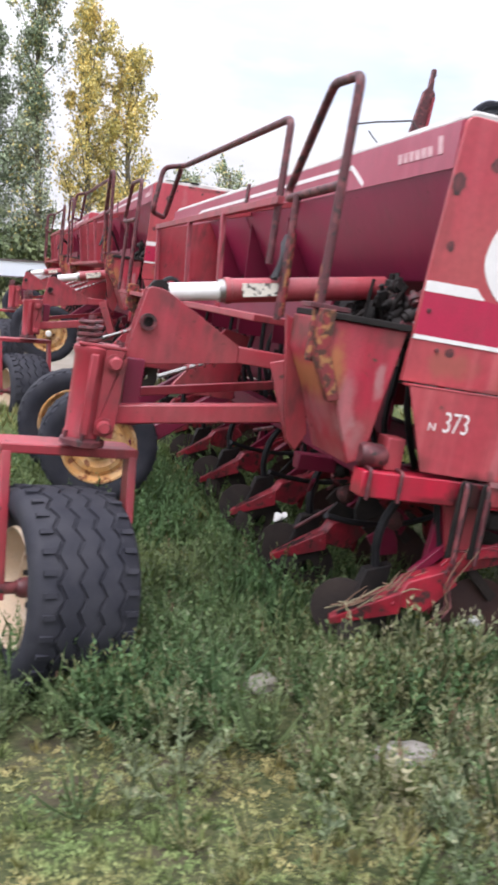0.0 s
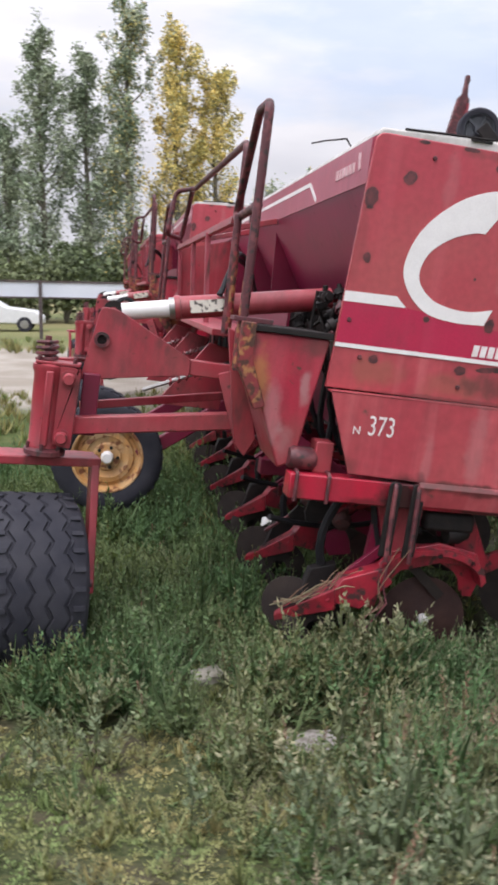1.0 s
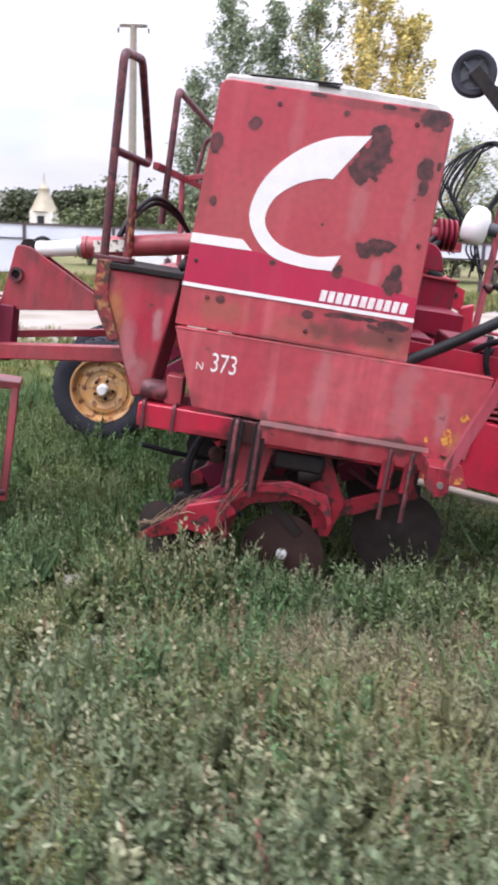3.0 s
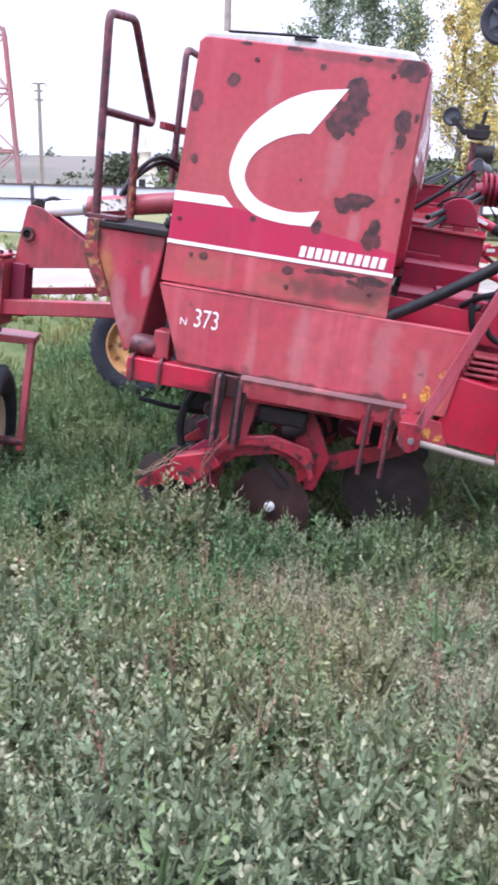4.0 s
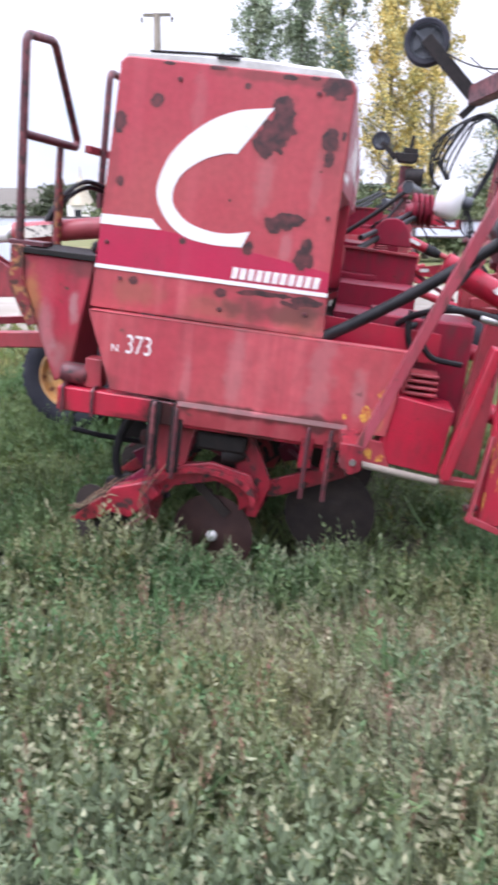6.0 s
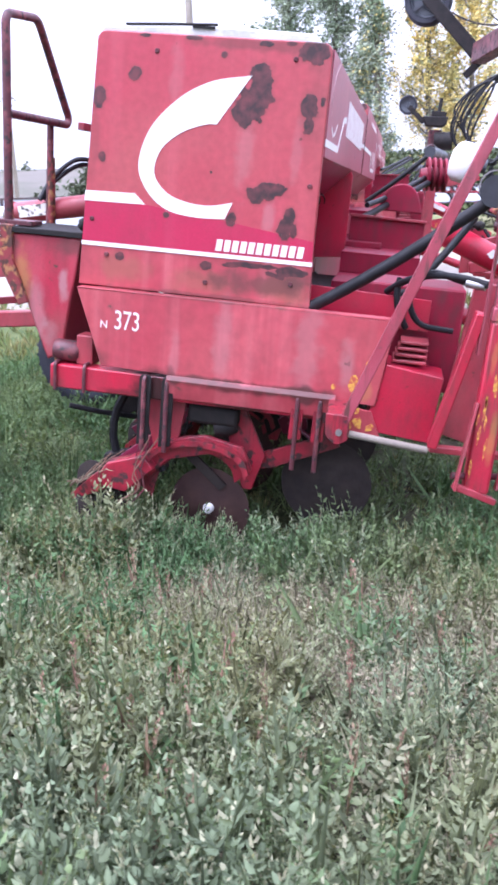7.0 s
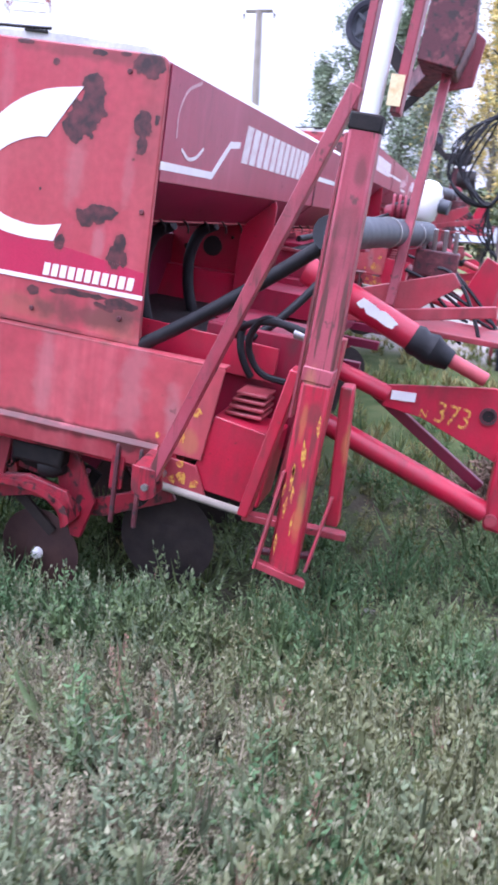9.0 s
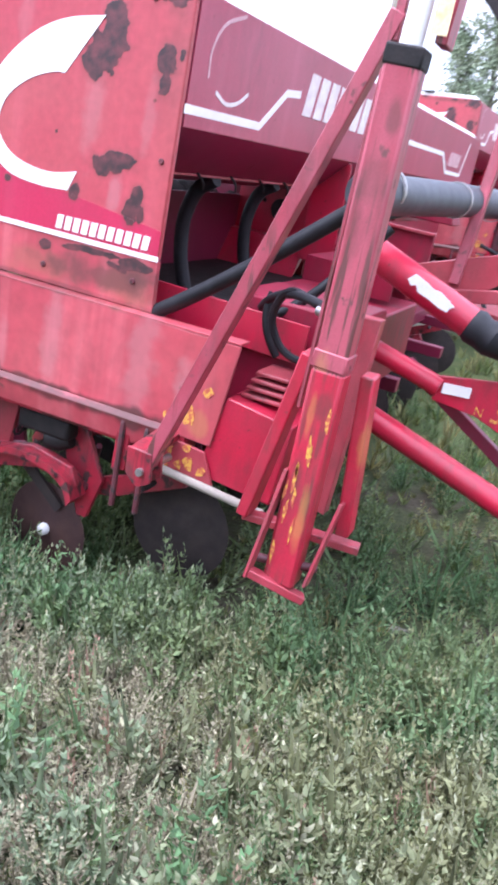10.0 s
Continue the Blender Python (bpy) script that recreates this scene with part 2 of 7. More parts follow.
TUBE_MARKS = ((1.345, 1.88, 0.022, 0.07, 0.6, BROWN), (1.30, 1.55, 0.03, 0.12, 0.3, BROWN), (1.30, 1.05, 0.025, 0.12, 0.35, OCHRE), (1.34, 0.60, 0.03, 0.14, 0.5, OCHRE), (1.455, 0.85, 0.025, 0.14, 0.45, OCHRE), (1.33, 1.70, 0.05, 0.10, 0.4, BROWN))
BOX_MARKS = ((-1.09, 1.00, 0.05, 0.22, 0.5, OCHRE), (-1.0, 0.86, 0.06, 0.15, 0.35, PALE), (-0.93, 0.72, 0.05, 0.12, 0.3, PALE), (-0.86, 1.02, 0.03, 0.10, 0.6, PALE), (-1.14, 1.20, 0.05, 0.1, 0.8, BROWN), (-0.82, 1.2, 0.14, 0.05, 0.6, BROWN))
SCABS = ((0.102, 2.038, 0.055, 0.085, -0.1), (0.074, 1.95, 0.085, 0.09, 0.3), (0.034, 1.895, 0.06, 0.05, 0.5), (0.349, 2.185, 0.072, 0.055, 0.2), (0.343, 1.952, 0.045, 0.06, 0.0), (0.345, 1.87, 0.026, 0.050, 0.0),
         (0.404, 1.974, 0.016, 0.025, 0.0), (0.174, 1.558, 0.100, 0.042, -0.25), (0.127, 1.532, 0.050, 0.032, 0.0), (0.287, 1.411, 0.036, 0.078, 0.15), (0.318, 1.387, 0.02, 0.034, 0.0), (0.010, 1.413, 0.030, 0.034, 0.0),
         (-0.503, 2.044, 0.035, 0.027, -0.4), (-0.677, 1.929, 0.032, 0.046, 0.0), (-0.655, 1.661, 0.020, 0.026, 0.0), (-0.079, 2.149, 0.015, 0.015, 0.0), (-0.224, 2.216, 0.044, 0.013, 0.0), (-0.463, 2.215, 0.032, 0.010, 0.0),
         (-0.318, 1.408, 0.015, 0.015, 0.0), (-0.105, 1.626, 0.009, 0.009, 0.0), (0.124, 2.208, 0.04, 0.013, 0.0), (0.237, 2.215, 0.034, 0.010, 0.0))
BAND_SCABS = ((0.324, 1.19, 0.084, 0.028, 0.0), (0.132, 1.205, 0.150, 0.014, 0.0), (-0.101, 1.184, 0.032, 0.026, 0.0), (-0.549, 1.187, 0.026, 0.022, 0.0), (0.25, 1.165, 0.05, 0.014, 0.2), (0.02, 1.195, 0.05, 0.010, 0.0))
M_PANEL = material("faded_red_paint", (0.41, 0.048, 0.068), (0.40, 0.074, 0.080), rough=0.5, scale=1.3, spread=(0.4, 0.62), streak=0.3, rust=0.06, rust_scale=14, bump=0.08, bump_scale=12, dirt=0.12, stains=PANEL_MARKS, scabs=SCABS, wear=0.8)
M_SKIRT = material("chalky_red_paint", (0.42, 0.070, 0.080), (0.38, 0.040, 0.060), rough=0.55, scale=2.0, streak=0.55, rust=0.10, rust_color=(0.13, 0.06, 0.05), rust_scale=10, bump=0.12, bump_scale=9, dirt=0.28, stains=APRON_MARKS, scabs=BAND_SCABS, wear=0.8)
M_CRIMSON = material("crimson_band_paint", (0.45, 0.009, 0.060), (0.41, 0.020, 0.062), rough=0.45, scale=2.5, bump=0.04, dirt=0.25, streak=0.15, scabs=SCABS[9:12] + SCABS[18:19])
M_RED = material("worn_red_paint", (0.35, 0.030, 0.048), (0.32, 0.060, 0.068), rough=0.5, scale=4.0, streak=0.35, rust=0.18, rust_color=(0.09, 0.034, 0.03), rust_scale=24, dirt=0.8, wear=0.8)
M_BOX = material("scraped_red_paint", (0.37, 0.018, 0.044), (0.35, 0.050, 0.06), rough=0.5, scale=4.0, streak=0.35, rust=0.16, rust_color=(0.10, 0.04, 0.03), rust_scale=24, dirt=0.6, stains=BOX_MARKS, wear=0.8)
# crimson darkened to carry the shade behind the apron and below the hopper
M_INNER = material("shade_darkened_crimson_paint", (0.27, 0.006, 0.032), (0.21, 0.008, 0.028), rough=0.6, scale=2.2, rust=0.10, rust_scale=18, dirt=0.7, streak=0.08, spec=0.3)
# hopper red turned maroon: the shade on its sloping underside is in the colour
M_HOPPER = material("shade_darkened_hopper_paint", (0.25, 0.010, 0.056), (0.20, 0.010, 0.046), rough=0.5, scale=1.6, rust=0.05, rust_scale=20, dirt=0.3, streak=0.1)
M_BEAM = material("greasy_bright_red_paint", (0.46, 0.012, 0.040), (0.40, 0.024, 0.048), rough=0.42, scale=5.0, rust=0.12, rust_scale=28, dirt=0.5, stains=BEAM_MARKS, wear=0.8)
M_BRIGHT = material("bright_red_paint", (0.47, 0.010, 0.040), (0.40, 0.022, 0.048), rough=0.40, scale=5.0, rust=0.12, rust_scale=28, dirt=0.6, wear=0.8)
# machine red with the shade under hopper and frame put into its colour
M_SHADE_RED = material("shade_darkened_red_paint", (0.17, 0.006, 0.034), (0.13, 0.006, 0.028), rough=0.5, scale=3.0, rust=0.08, rust_scale=22, dirt=0.25)
M_RAIL = material("chipped_maroon_paint", (0.085, 0.020, 0.026), (0.17, 0.045, 0.05), rough=0.6, scale=14.0, spread=(0.5, 0.62), rust=0.6, rust_color=(0.04, 0.026, 0.025), rust_scale=30, bump=0.25)
M_FLAKED = material("flaking_red_and_ochre_paint", (0.22, 0.025, 0.03), (0.36, 0.17, 0.06), rough=0.65, scale=22, spread=(0.50, 0.60), rust=0.8, rust_scale=24, bump=0.3, dirt=0.5)
M_MARKER = material("scuffed_red_paint", (0.35, 0.068, 0.092), (0.33, 0.036, 0.058), rough=0.5, scale=3.5, rust=0.3, rust_color=(0.14, 0.05, 0.05), rust_scale=21, streak=0.4, dirt=0.7, scratch=0.9, stains=TUBE_MARKS, wear=0.8)
# real grease and rust, over a base red darkened for shade under the apron
M_ARM = material("greasy_shade_dark_arm_paint", (0.34, 0.016, 0.034), (0.19, 0.012, 0.024), rough=0.5, scale=7.0, spread=(0.42, 0.62), rust=0.55, rust_color=(0.045, 0.018, 0.017), rust_scale=19, dirt=1.0, scratch=0.4, scratch_color=(0.03, 0.014, 0.014), wear=0.8)
M_FOOT = material("scraped_bright_red_paint", (0.44, 0.014, 0.040), (0.38, 0.030, 0.050), rough=0.45, scale=5.0, rust=0.15, rust_color=(0.12, 0.045, 0.04), rust_scale=24, dirt=0.6, scratch=0.7, stains=((1.345, 0.60, 0.020, 0.12, 0.45, OCHRE), (1.30, 0.95, 0.012, 0.10, 0.35, OCHRE), (1.465, 0.85, 0.018, 0.12, 0.4, OCHRE), (1.30, 0.75, 0.02, 0.10, 0.5, BROWN), (1.34, 1.0, 0.03, 0.06, 0.5, BROWN)), wear=0.8)
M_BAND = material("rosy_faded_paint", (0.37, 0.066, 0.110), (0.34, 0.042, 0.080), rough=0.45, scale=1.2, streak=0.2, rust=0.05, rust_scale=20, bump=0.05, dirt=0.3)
M_YELLOW = material("old_yellow_paint", (0.60, 0.33, 0.05), (0.42, 0.09, 0.045), rough=0.6, scale=60, spread=(0.44, 0.56))
M_TAG = material("pale_yellow_tag", (0.74, 0.60, 0.34), (0.62, 0.42, 0.20), rough=0.6, scale=30, spread=(0.5, 0.7))
M_WHITE = material("white_paint", (0.80, 0.79, 0.78), (0.72, 0.71, 0.70), rough=0.45, scale=8, bump=0.05, grain=0.05)
M_LETTER = material("white_lettering", (0.78, 0.76, 0.75), (0.66, 0.58, 0.57), rough=0.5, scale=20, bump=0.04, grain=0.08)
M_SCRIPT = material("pink_worn_lettering", (0.62, 0.42, 0.44), (0.5, 0.28, 0.3), rough=0.5, scale=30)
M_LID = material("white_tarpaulin", (0.62, 0.61, 0.59), (0.40, 0.39, 0.37), rough=0.6, scale=6, bump=0.2, bump_scale=30)
M_RUST = material("rust_scab", (0.070, 0.028, 0.027), (0.17, 0.045, 0.05), rough=0.85, scale=38, spread=(0.56, 0.74), bump=0.5, bump_scale=90)
# both disc steels: rust and earth, darkened further for shade beneath the machine
M_DISC = material("rusty_shade_dark_disc_steel", (0.040, 0.017, 0.015), (0.065, 0.03, 0.024), rough=0.7, metal=0.2, scale=9, bump=0.2)
M_DARKDISC = material("earthy_shade_black_steel", (0.020, 0.014, 0.013), (0.034, 0.024, 0.02), rough=0.8, scale=12, bump=0.4)
M_RUBBER = material("tyre_rubber", (0.020, 0.021, 0.030), (0.036, 0.036, 0.045), rough=0.75, scale=7, bump=0.2, spec=0.3)
M_HOSE = material("black_hose_rubber", (0.009, 0.009, 0.011), (0.018, 0.018, 0.021), rough=0.55, scale=12, bump=0.1, spec=0.3)
M_BLACK = material("greasy_black_iron", (0.012, 0.011, 0.011), (0.024, 0.019, 0.018), rough=0.65, scale=14, bump=0.4, spec=0.25)
M_RIM = material("ochre_rim_paint", (0.58, 0.31, 0.11), (0.56, 0.36, 0.18), rough=0.55, scale=9, spread=(0.45, 0.6), rust=0.6, rust_color=(0.20, 0.075, 0.035), rust_scale=16, dirt=0.6)
M_RIMPALE = material("dusty_cream_rim_paint", (0.60, 0.44, 0.30), (0.66, 0.55, 0.42), rough=0.55, scale=6, rust=0.25, rust_color=(0.3, 0.16, 0.09))
M_STEEL = material("bare_steel", (0.42, 0.41, 0.40), (0.3, 0.29, 0.28), rough=0.38, metal=0.8, scale=20)
M_GREY = material("grey_duct_plastic", (0.055, 0.062, 0.074), (0.038, 0.043, 0.05), rough=0.5, scale=8)
M_LABEL = material("torn_paper_label", (0.72, 0.68, 0.60), (0.10, 0.09, 0.08), rough=0.7, scale=26, spread=(0.55, 0.60))
# near black for flat discs that show the shade inside uncut holes
M_DARKGAP = material("shadowed_hole_iron", (0.012, 0.008, 0.008), (0.02, 0.012, 0.012), rough=0.9)
M_LEAF_A = material("sage_weed_leaf", (0.162, 0.203, 0.122), (0.198, 0.202, 0.104), rough=0.75, scale=0.8, spread=(0.42, 0.6), island=0.45, bump=0, grain=0, world_space=True, spec=0.12, leaf=0.25)
M_TIP = material("pale_weed_tip", (0.30, 0.32, 0.21), (0.32, 0.295, 0.19), rough=0.8, scale=0.9, island=0.35, bump=0, grain=0, world_space=True, spec=0.1, leaf=0.25)
M_LEAF_B = material("green_weed_leaf", (0.098, 0.174, 0.078), (0.160, 0.208, 0.098), rough=0.7, scale=1.1, spread=(0.4, 0.62), island=0.45, bump=0, grain=0, world_space=True, spec=0.15, leaf=0.28)
M_LEAF_C = material("dull_lawn_leaf", (0.285, 0.255, 0.120), (0.155, 0.212, 0.085), rough=0.8, scale=2.6, spread=(0.4, 0.6), island=0.55, bump=0, grain=0, world_space=True, spec=0.1, leaf=0.18)
M_OLIVE = material("olive_weed_leaf", (0.285, 0.275, 0.140), (0.205, 0.245, 0.115), rough=0.8, scale=3.0, spread=(0.4, 0.6), island=0.5, bump=0, grain=0, world_space=True, spec=0.1, leaf=0.22)
M_SPIKE = material("reddish_seed_spike", (0.32, 0.175, 0.13), (0.27, 0.20, 0.125), rough=0.8, scale=2.0, island=0.4, bump=0, grain=0, world_space=True, spec=0.2)
M_DEAD = material("dead_brown_stalk", (0.15, 0.085, 0.055), (0.21, 0.14, 0.09), rough=0.9, scale=2.0, island=0.4, bump=0, grain=0, world_space=True)
M_SEED = material("dry_weed_stalk", (0.26, 0.222, 0.150), (0.23, 0.215, 0.135), rough=0.85, scale=2.0, island=0.4, bump=0, grain=0, world_space=True, spec=0.1)
M_POPLAR = material("grey_green_poplar_leaf", (0.24, 0.31, 0.20), (0.35, 0.39, 0.27), rough=0.6, scale=0.5, island=0.5, bump=0, grain=0, world_space=True)
M_GOLD = material("golden_poplar_leaf", (0.78, 0.60, 0.20), (0.56, 0.50, 0.18), rough=0.6, scale=0.45, island=0.35, bump=0, grain=0, world_space=True)
M_SHRUB = material("dark_shrub_leaf", (0.085, 0.12, 0.05), (0.14, 0.16, 0.07), rough=0.65, scale=0.3, island=0.45, bump=0, grain=0, world_space=True)
M_WOODS = material("far_woods_leaf", (0.085, 0.105, 0.062), (0.12, 0.135, 0.075), rough=0.9, scale=0.07, island=0.35, bump=0, grain=0, world_space=True)
M_ASH = material("pale_ash", (0.33, 0.31, 0.29), (0.15, 0.13, 0.11), rough=0.95, scale=22, spread=(0.42, 0.62), bump=0.6, bump_scale=70)
M_STONE = material("dirty_concrete", (0.27, 0.255, 0.22), (0.15, 0.14, 0.11), rough=0.9, scale=14, bump=0.6, bump_scale=40)
M_BARK = material("poplar_bark", (0.20, 0.18, 0.14), (0.11, 0.10, 0.08), rough=0.85, scale=4, bump=0.5, bump_scale=20)
M_POLE = material("weathered_concrete_pole", (0.32, 0.28, 0.235), (0.25, 0.22, 0.18), rough=0.85, scale=3, bump=0.2)
M_TOWER = material("faded_tower_paint", (0.34, 0.10, 0.10), (0.30, 0.16, 0.16), rough=0.6, scale=0.5, spread=(0.4, 0.6), world_space=True)
M_FENCE = material("white_fence_sheet", (0.66, 0.70, 0.78), (0.58, 0.62, 0.70), rough=0.5, scale=0.8, world_space=True)
M_FRAME = material("dark_fence_frame", (0.06, 0.05, 0.055), (0.10, 0.07, 0.07), rough=0.6)
M_CAR = material("white_car_paint", (0.75, 0.76, 0.78), (0.70, 0.71, 0.73), rough=0.25, scale=2, bump=0, grain=0)
M_GLASS = material("dark_car_glass", (0.02, 0.022, 0.025), rough=0.08, bump=0, grain=0)
M_CHAPEL = material("white_plaster", (0.75, 0.73, 0.70), (0.66, 0.64, 0.62), rough=0.8, scale=1)
M_DOME = material("gold_leaf_spire", (0.40, 0.36, 0.27), (0.34, 0.30, 0.22), rough=0.5, metal=0.2, scale=3)


def ground_material():
    m = bpy.data.materials.new("weedy_soil")
    m.use_nodes = True
    n, l = m.node_tree.nodes, m.node_tree.links
    bsdf = n["Principled BSDF"]
    bsdf.inputs["Roughness"].default_value = 0.95
    bsdf.inputs["Specular IOR Level"].default_value = 0.15
    pos = n.new("ShaderNodeNewGeometry").outputs["Position"]
    sep = n.new("ShaderNodeSeparateXYZ")
    l.new(pos, sep.inputs[0])

    def tex(s, d=5.0):
        t = n.new("ShaderNodeTexNoise")
        t.inputs["Scale"].default_value, t.inputs["Detail"].default_value = s, d
        l.new(pos, t.inputs["Vector"])
        return t.outputs["Fac"]

    def rng(v, a, b, smooth=True):
        r = n.new("ShaderNodeMapRange")
        r.interpolation_type = "SMOOTHSTEP" if smooth else "LINEAR"
        r.inputs["From Min"].default_value, r.inputs["From Max"].default_value = a, b
        l.new(v, r.inputs["Value"])
        return r.outputs["Result"]

    def mix(f, a, b):
        x = n.new("ShaderNodeMix")
        x.data_type = "RGBA"
        for key, val in (("Factor", f), ("A", a), ("B", b)):
            if isinstance(val, (tuple, float)):
                x.inputs[key].default_value = (*val, 1) if isinstance(val, tuple) else val
            else:
                l.new(val, x.inputs[key])
        return x.outputs["Result"]

    def mul(a, b):
        x = n.new("ShaderNodeMath")
        x.operation = "MULTIPLY"
        l.new(a, x.inputs[0])
        l.new(b, x.inputs[1])
        return x.outputs[0]

    soil = mix(rng(tex(5), 0.35, 0.65), (0.040, 0.034, 0.022), (0.085, 0.072, 0.048))
    moss = mix(rng(tex(38, 3), 0.3, 0.7), (0.030, 0.042, 0.017), (0.078, 0.084, 0.038))
    near = mix(rng(tex(2.2), 0.50, 0.66), moss, soil)
    # pale ashy bare patches
    near = mix(mul(rng(tex(1.9), 0.68, 0.75), rng(tex(17), 0.4, 0.55)), near, (0.23, 0.21, 0.175))
    grass = mix(rng(tex(3.1), 0.35, 0.65), (0.060, 0.088, 0.028), (0.10, 0.118, 0.045))
    track = mix(rng(tex(0.8), 0.35, 0.65), (0.36, 0.33, 0.29), (0.27, 0.24, 0.20))
    dry = mix(rng(tex(0.12), 0.35, 0.65), (0.20, 0.18, 0.09), (0.13, 0.15, 0.06))
    wob = n.new("ShaderNodeMath")
    wob.operation = "MULTIPLY_ADD"
    wob.inputs[1].default_value = 5.0
    l.new(tex(0.25, 3), wob.inputs[0])
    l.new(sep.outputs["Y"], wob.inputs[2])
    y = wob.outputs[0]
    col = mix(rng(y, 8.0, 9.5), near, grass)
    col = mix(rng(y, 14.0, 16.5), col, track)
    col = mix(rng(y, 27.0, 31.0), col, dry)
    hillside = mix(rng(tex(0.03), 0.35, 0.65), (0.15, 0.135, 0.115), (0.105, 0.105, 0.080))
    col = mix(rng(y, 150.0, 260.0), col, hillside)
    l.new(col, bsdf.inputs["Base Color"])
    b = n.new("ShaderNodeBump")
    b.inputs["Strength"].default_value, b.inputs["Distance"].default_value = 0.6, 0.03
    l.new(tex(30, 6), b.inputs["Height"])
    l.new(b.outputs["Normal"], bsdf.inputs["Normal"])
    return m


M_GROUND = ground_material()


# ---- mesh tools ----
class Geo:
    """Collects the faces of one mesh."""

    def __init__(self):
        self.v, self.f = [], []

    def add(self, verts, faces):
        k = len(self.v)
        self.v += [tuple(p) for p in verts]
        self.f += [tuple(i + k for i in f) for f in faces]
        return self

    def box(self, x0, x1, y0, y1, z0, z1):
        return self.add([(x, y, z) for x in (x0, x1) for y in (y0, y1) for z in (z0, z1)],
                        [(0, 1, 3, 2), (4, 6, 7, 5), (0, 4, 5, 1), (2, 3, 7, 6), (0, 2, 6, 4), (1, 5, 7, 3)])

    def prism(self, poly, a, b, axis="y"):
        """A plate: the outline poly stretched from a to b along an axis (outline in the other two, in order)."""
        put = {"y": lambda p, s: (p[0], s, p[1]), "x": lambda p, s: (s, p[0], p[1]), "z": lambda p, s: (p[0], p[1], s)}[axis]
        k = len(poly)
        return self.add([put(p, a) for p in poly] + [put(p, b) for p in poly],
                        [tuple(range(k))[::-1], tuple(range(k, 2 * k))] + [(i, (i + 1) % k, k + (i + 1) % k, k + i) for i in range(k)])

    def beam(self, p0, p1, wide, high, up=(0, 0, 1)):
        """A square bar from p0 to p1."""
        p0, p1 = Vector(p0), Vector(p1)
        d = (p1 - p0).normalized()
        s = d.cross(Vector(up))
        s = (s if s.length > 1e-4 else d.cross(Vector((1, 0, 0)))).normalized()
        t = s.cross(d)
        vs = [p + s * wide / 2 * i + t * high / 2 * j for p in (p0, p1) for i, j in ((-1, -1), (1, -1), (1, 1), (-1, 1))]
        return self.add(vs, [(3, 2, 1, 0), (4, 5, 6, 7), (0, 1, 5, 4), (1, 2, 6, 5), (2, 3, 7, 6), (3, 0, 4, 7)])

    def tube(self, path, r, n=10, caps=True, flat=1.0):
        """A round bar along a path; r is one radius or one per point."""
        pts = [Vector(p) for p in path]
        rs = r if isinstance(r, (list, tuple)) else [r] * len(pts)
        k0 = len(self.v)
        side = None
        for i, p in enumerate(pts):
            d = (pts[min(i + 1, len(pts) - 1)] - pts[max(i - 1, 0)]).normalized()
            if side is None:
                side = d.cross(Vector((0, 0, 1)))
                if side.length < 1e-3:
                    side = d.cross(Vector((1, 0, 0)))
            side = (side - d * side.dot(d)).normalized()
            other = d.cross(side)
            for j in range(n):
                a = 2 * math.pi * j / n
                self.v.append(tuple(p + side * math.cos(a) * rs[i] + other * math.sin(a) * rs[i] * flat))
        for i in range(len(pts) - 1):
            for j in range(n):
                a, b = k0 + i * n + j, k0 + i * n + (j + 1) % n
                self.f.append((a, b, b + n, a + n))
        if caps:
            self.f.append(tuple(k0 + j for j in range(n))[::-1])
            self.f.append(tuple(k0 + (len(pts) - 1) * n + j for j in range(n)))
        return self

    def lathe(self, profile, centre, axis, n=32):
        """Turns a profile of (radius, along) round an axis through centre."""
        ax = Vector(axis).normalized()
        s = ax.cross(Vector((0, 0, 1)))
        s = (s if s.length > 1e-3 else ax.cross(Vector((1, 0, 0)))).normalized()
        t = ax.cross(s)
        c = Vector(centre)
        k0, k = len(self.v), len(profile)
        for j in range(n):
            a = 2 * math.pi * j / n
            for r, h in profile:
                self.v.append(tuple(c + ax * h + (s * math.cos(a) + t * math.sin(a)) * r))
        for j in range(n):
            for i in range(k - 1):
                a, b = k0 + j * k + i, k0 + ((j + 1) % n) * k + i
                self.f.append((a, a + 1, b + 1, b))
        return self


def mesh_object(name, g, mat, parent=None, label="", bevel=0.0, smooth=44):
    me = bpy.data.meshes.new(name)
    me.from_pydata(g.v, [], g.f)
    me.validate()
    bm = bmesh.new()
    bm.from_mesh(me)
    bmesh.ops.recalc_face_normals(bm, faces=bm.faces)
    bm.to_mesh(me)
    bm.free()
    me.materials.append(mat)
    if smooth:
        me.polygons.foreach_set("use_smooth", [True] * len(me.polygons))
        me.set_sharp_from_angle(angle=radians(smooth))
    ob = new(name, me)
    if parent:
        ob.parent = parent
    if label:
        tagged(ob, label)
    if bevel:
        md = ob.modifiers.new("edge", "BEVEL")
        md.width, md.segments, md.limit_method, md.angle_limit = bevel, 2, "ANGLE", radians(40)
    return ob


def bend(points, radius=0.05, steps=4):
    """Rounds the corners of a path."""
    pts = [Vector(p) for p in points]
    out = [pts[0]]
    for a, b, c in zip(pts, pts[1:], pts[2:]):
        r = min(radius, (b - a).length * 0.45, (c - b).length * 0.45)
        p, q = b + (a - b).normalized() * r, b + (c - b).normalized() * r
        for i in range(steps + 1):
            s = i / steps
            out.append(p * (1 - s) ** 2 + b * 2 * s * (1 - s) + q * s * s)
    return out + [pts[-1]]


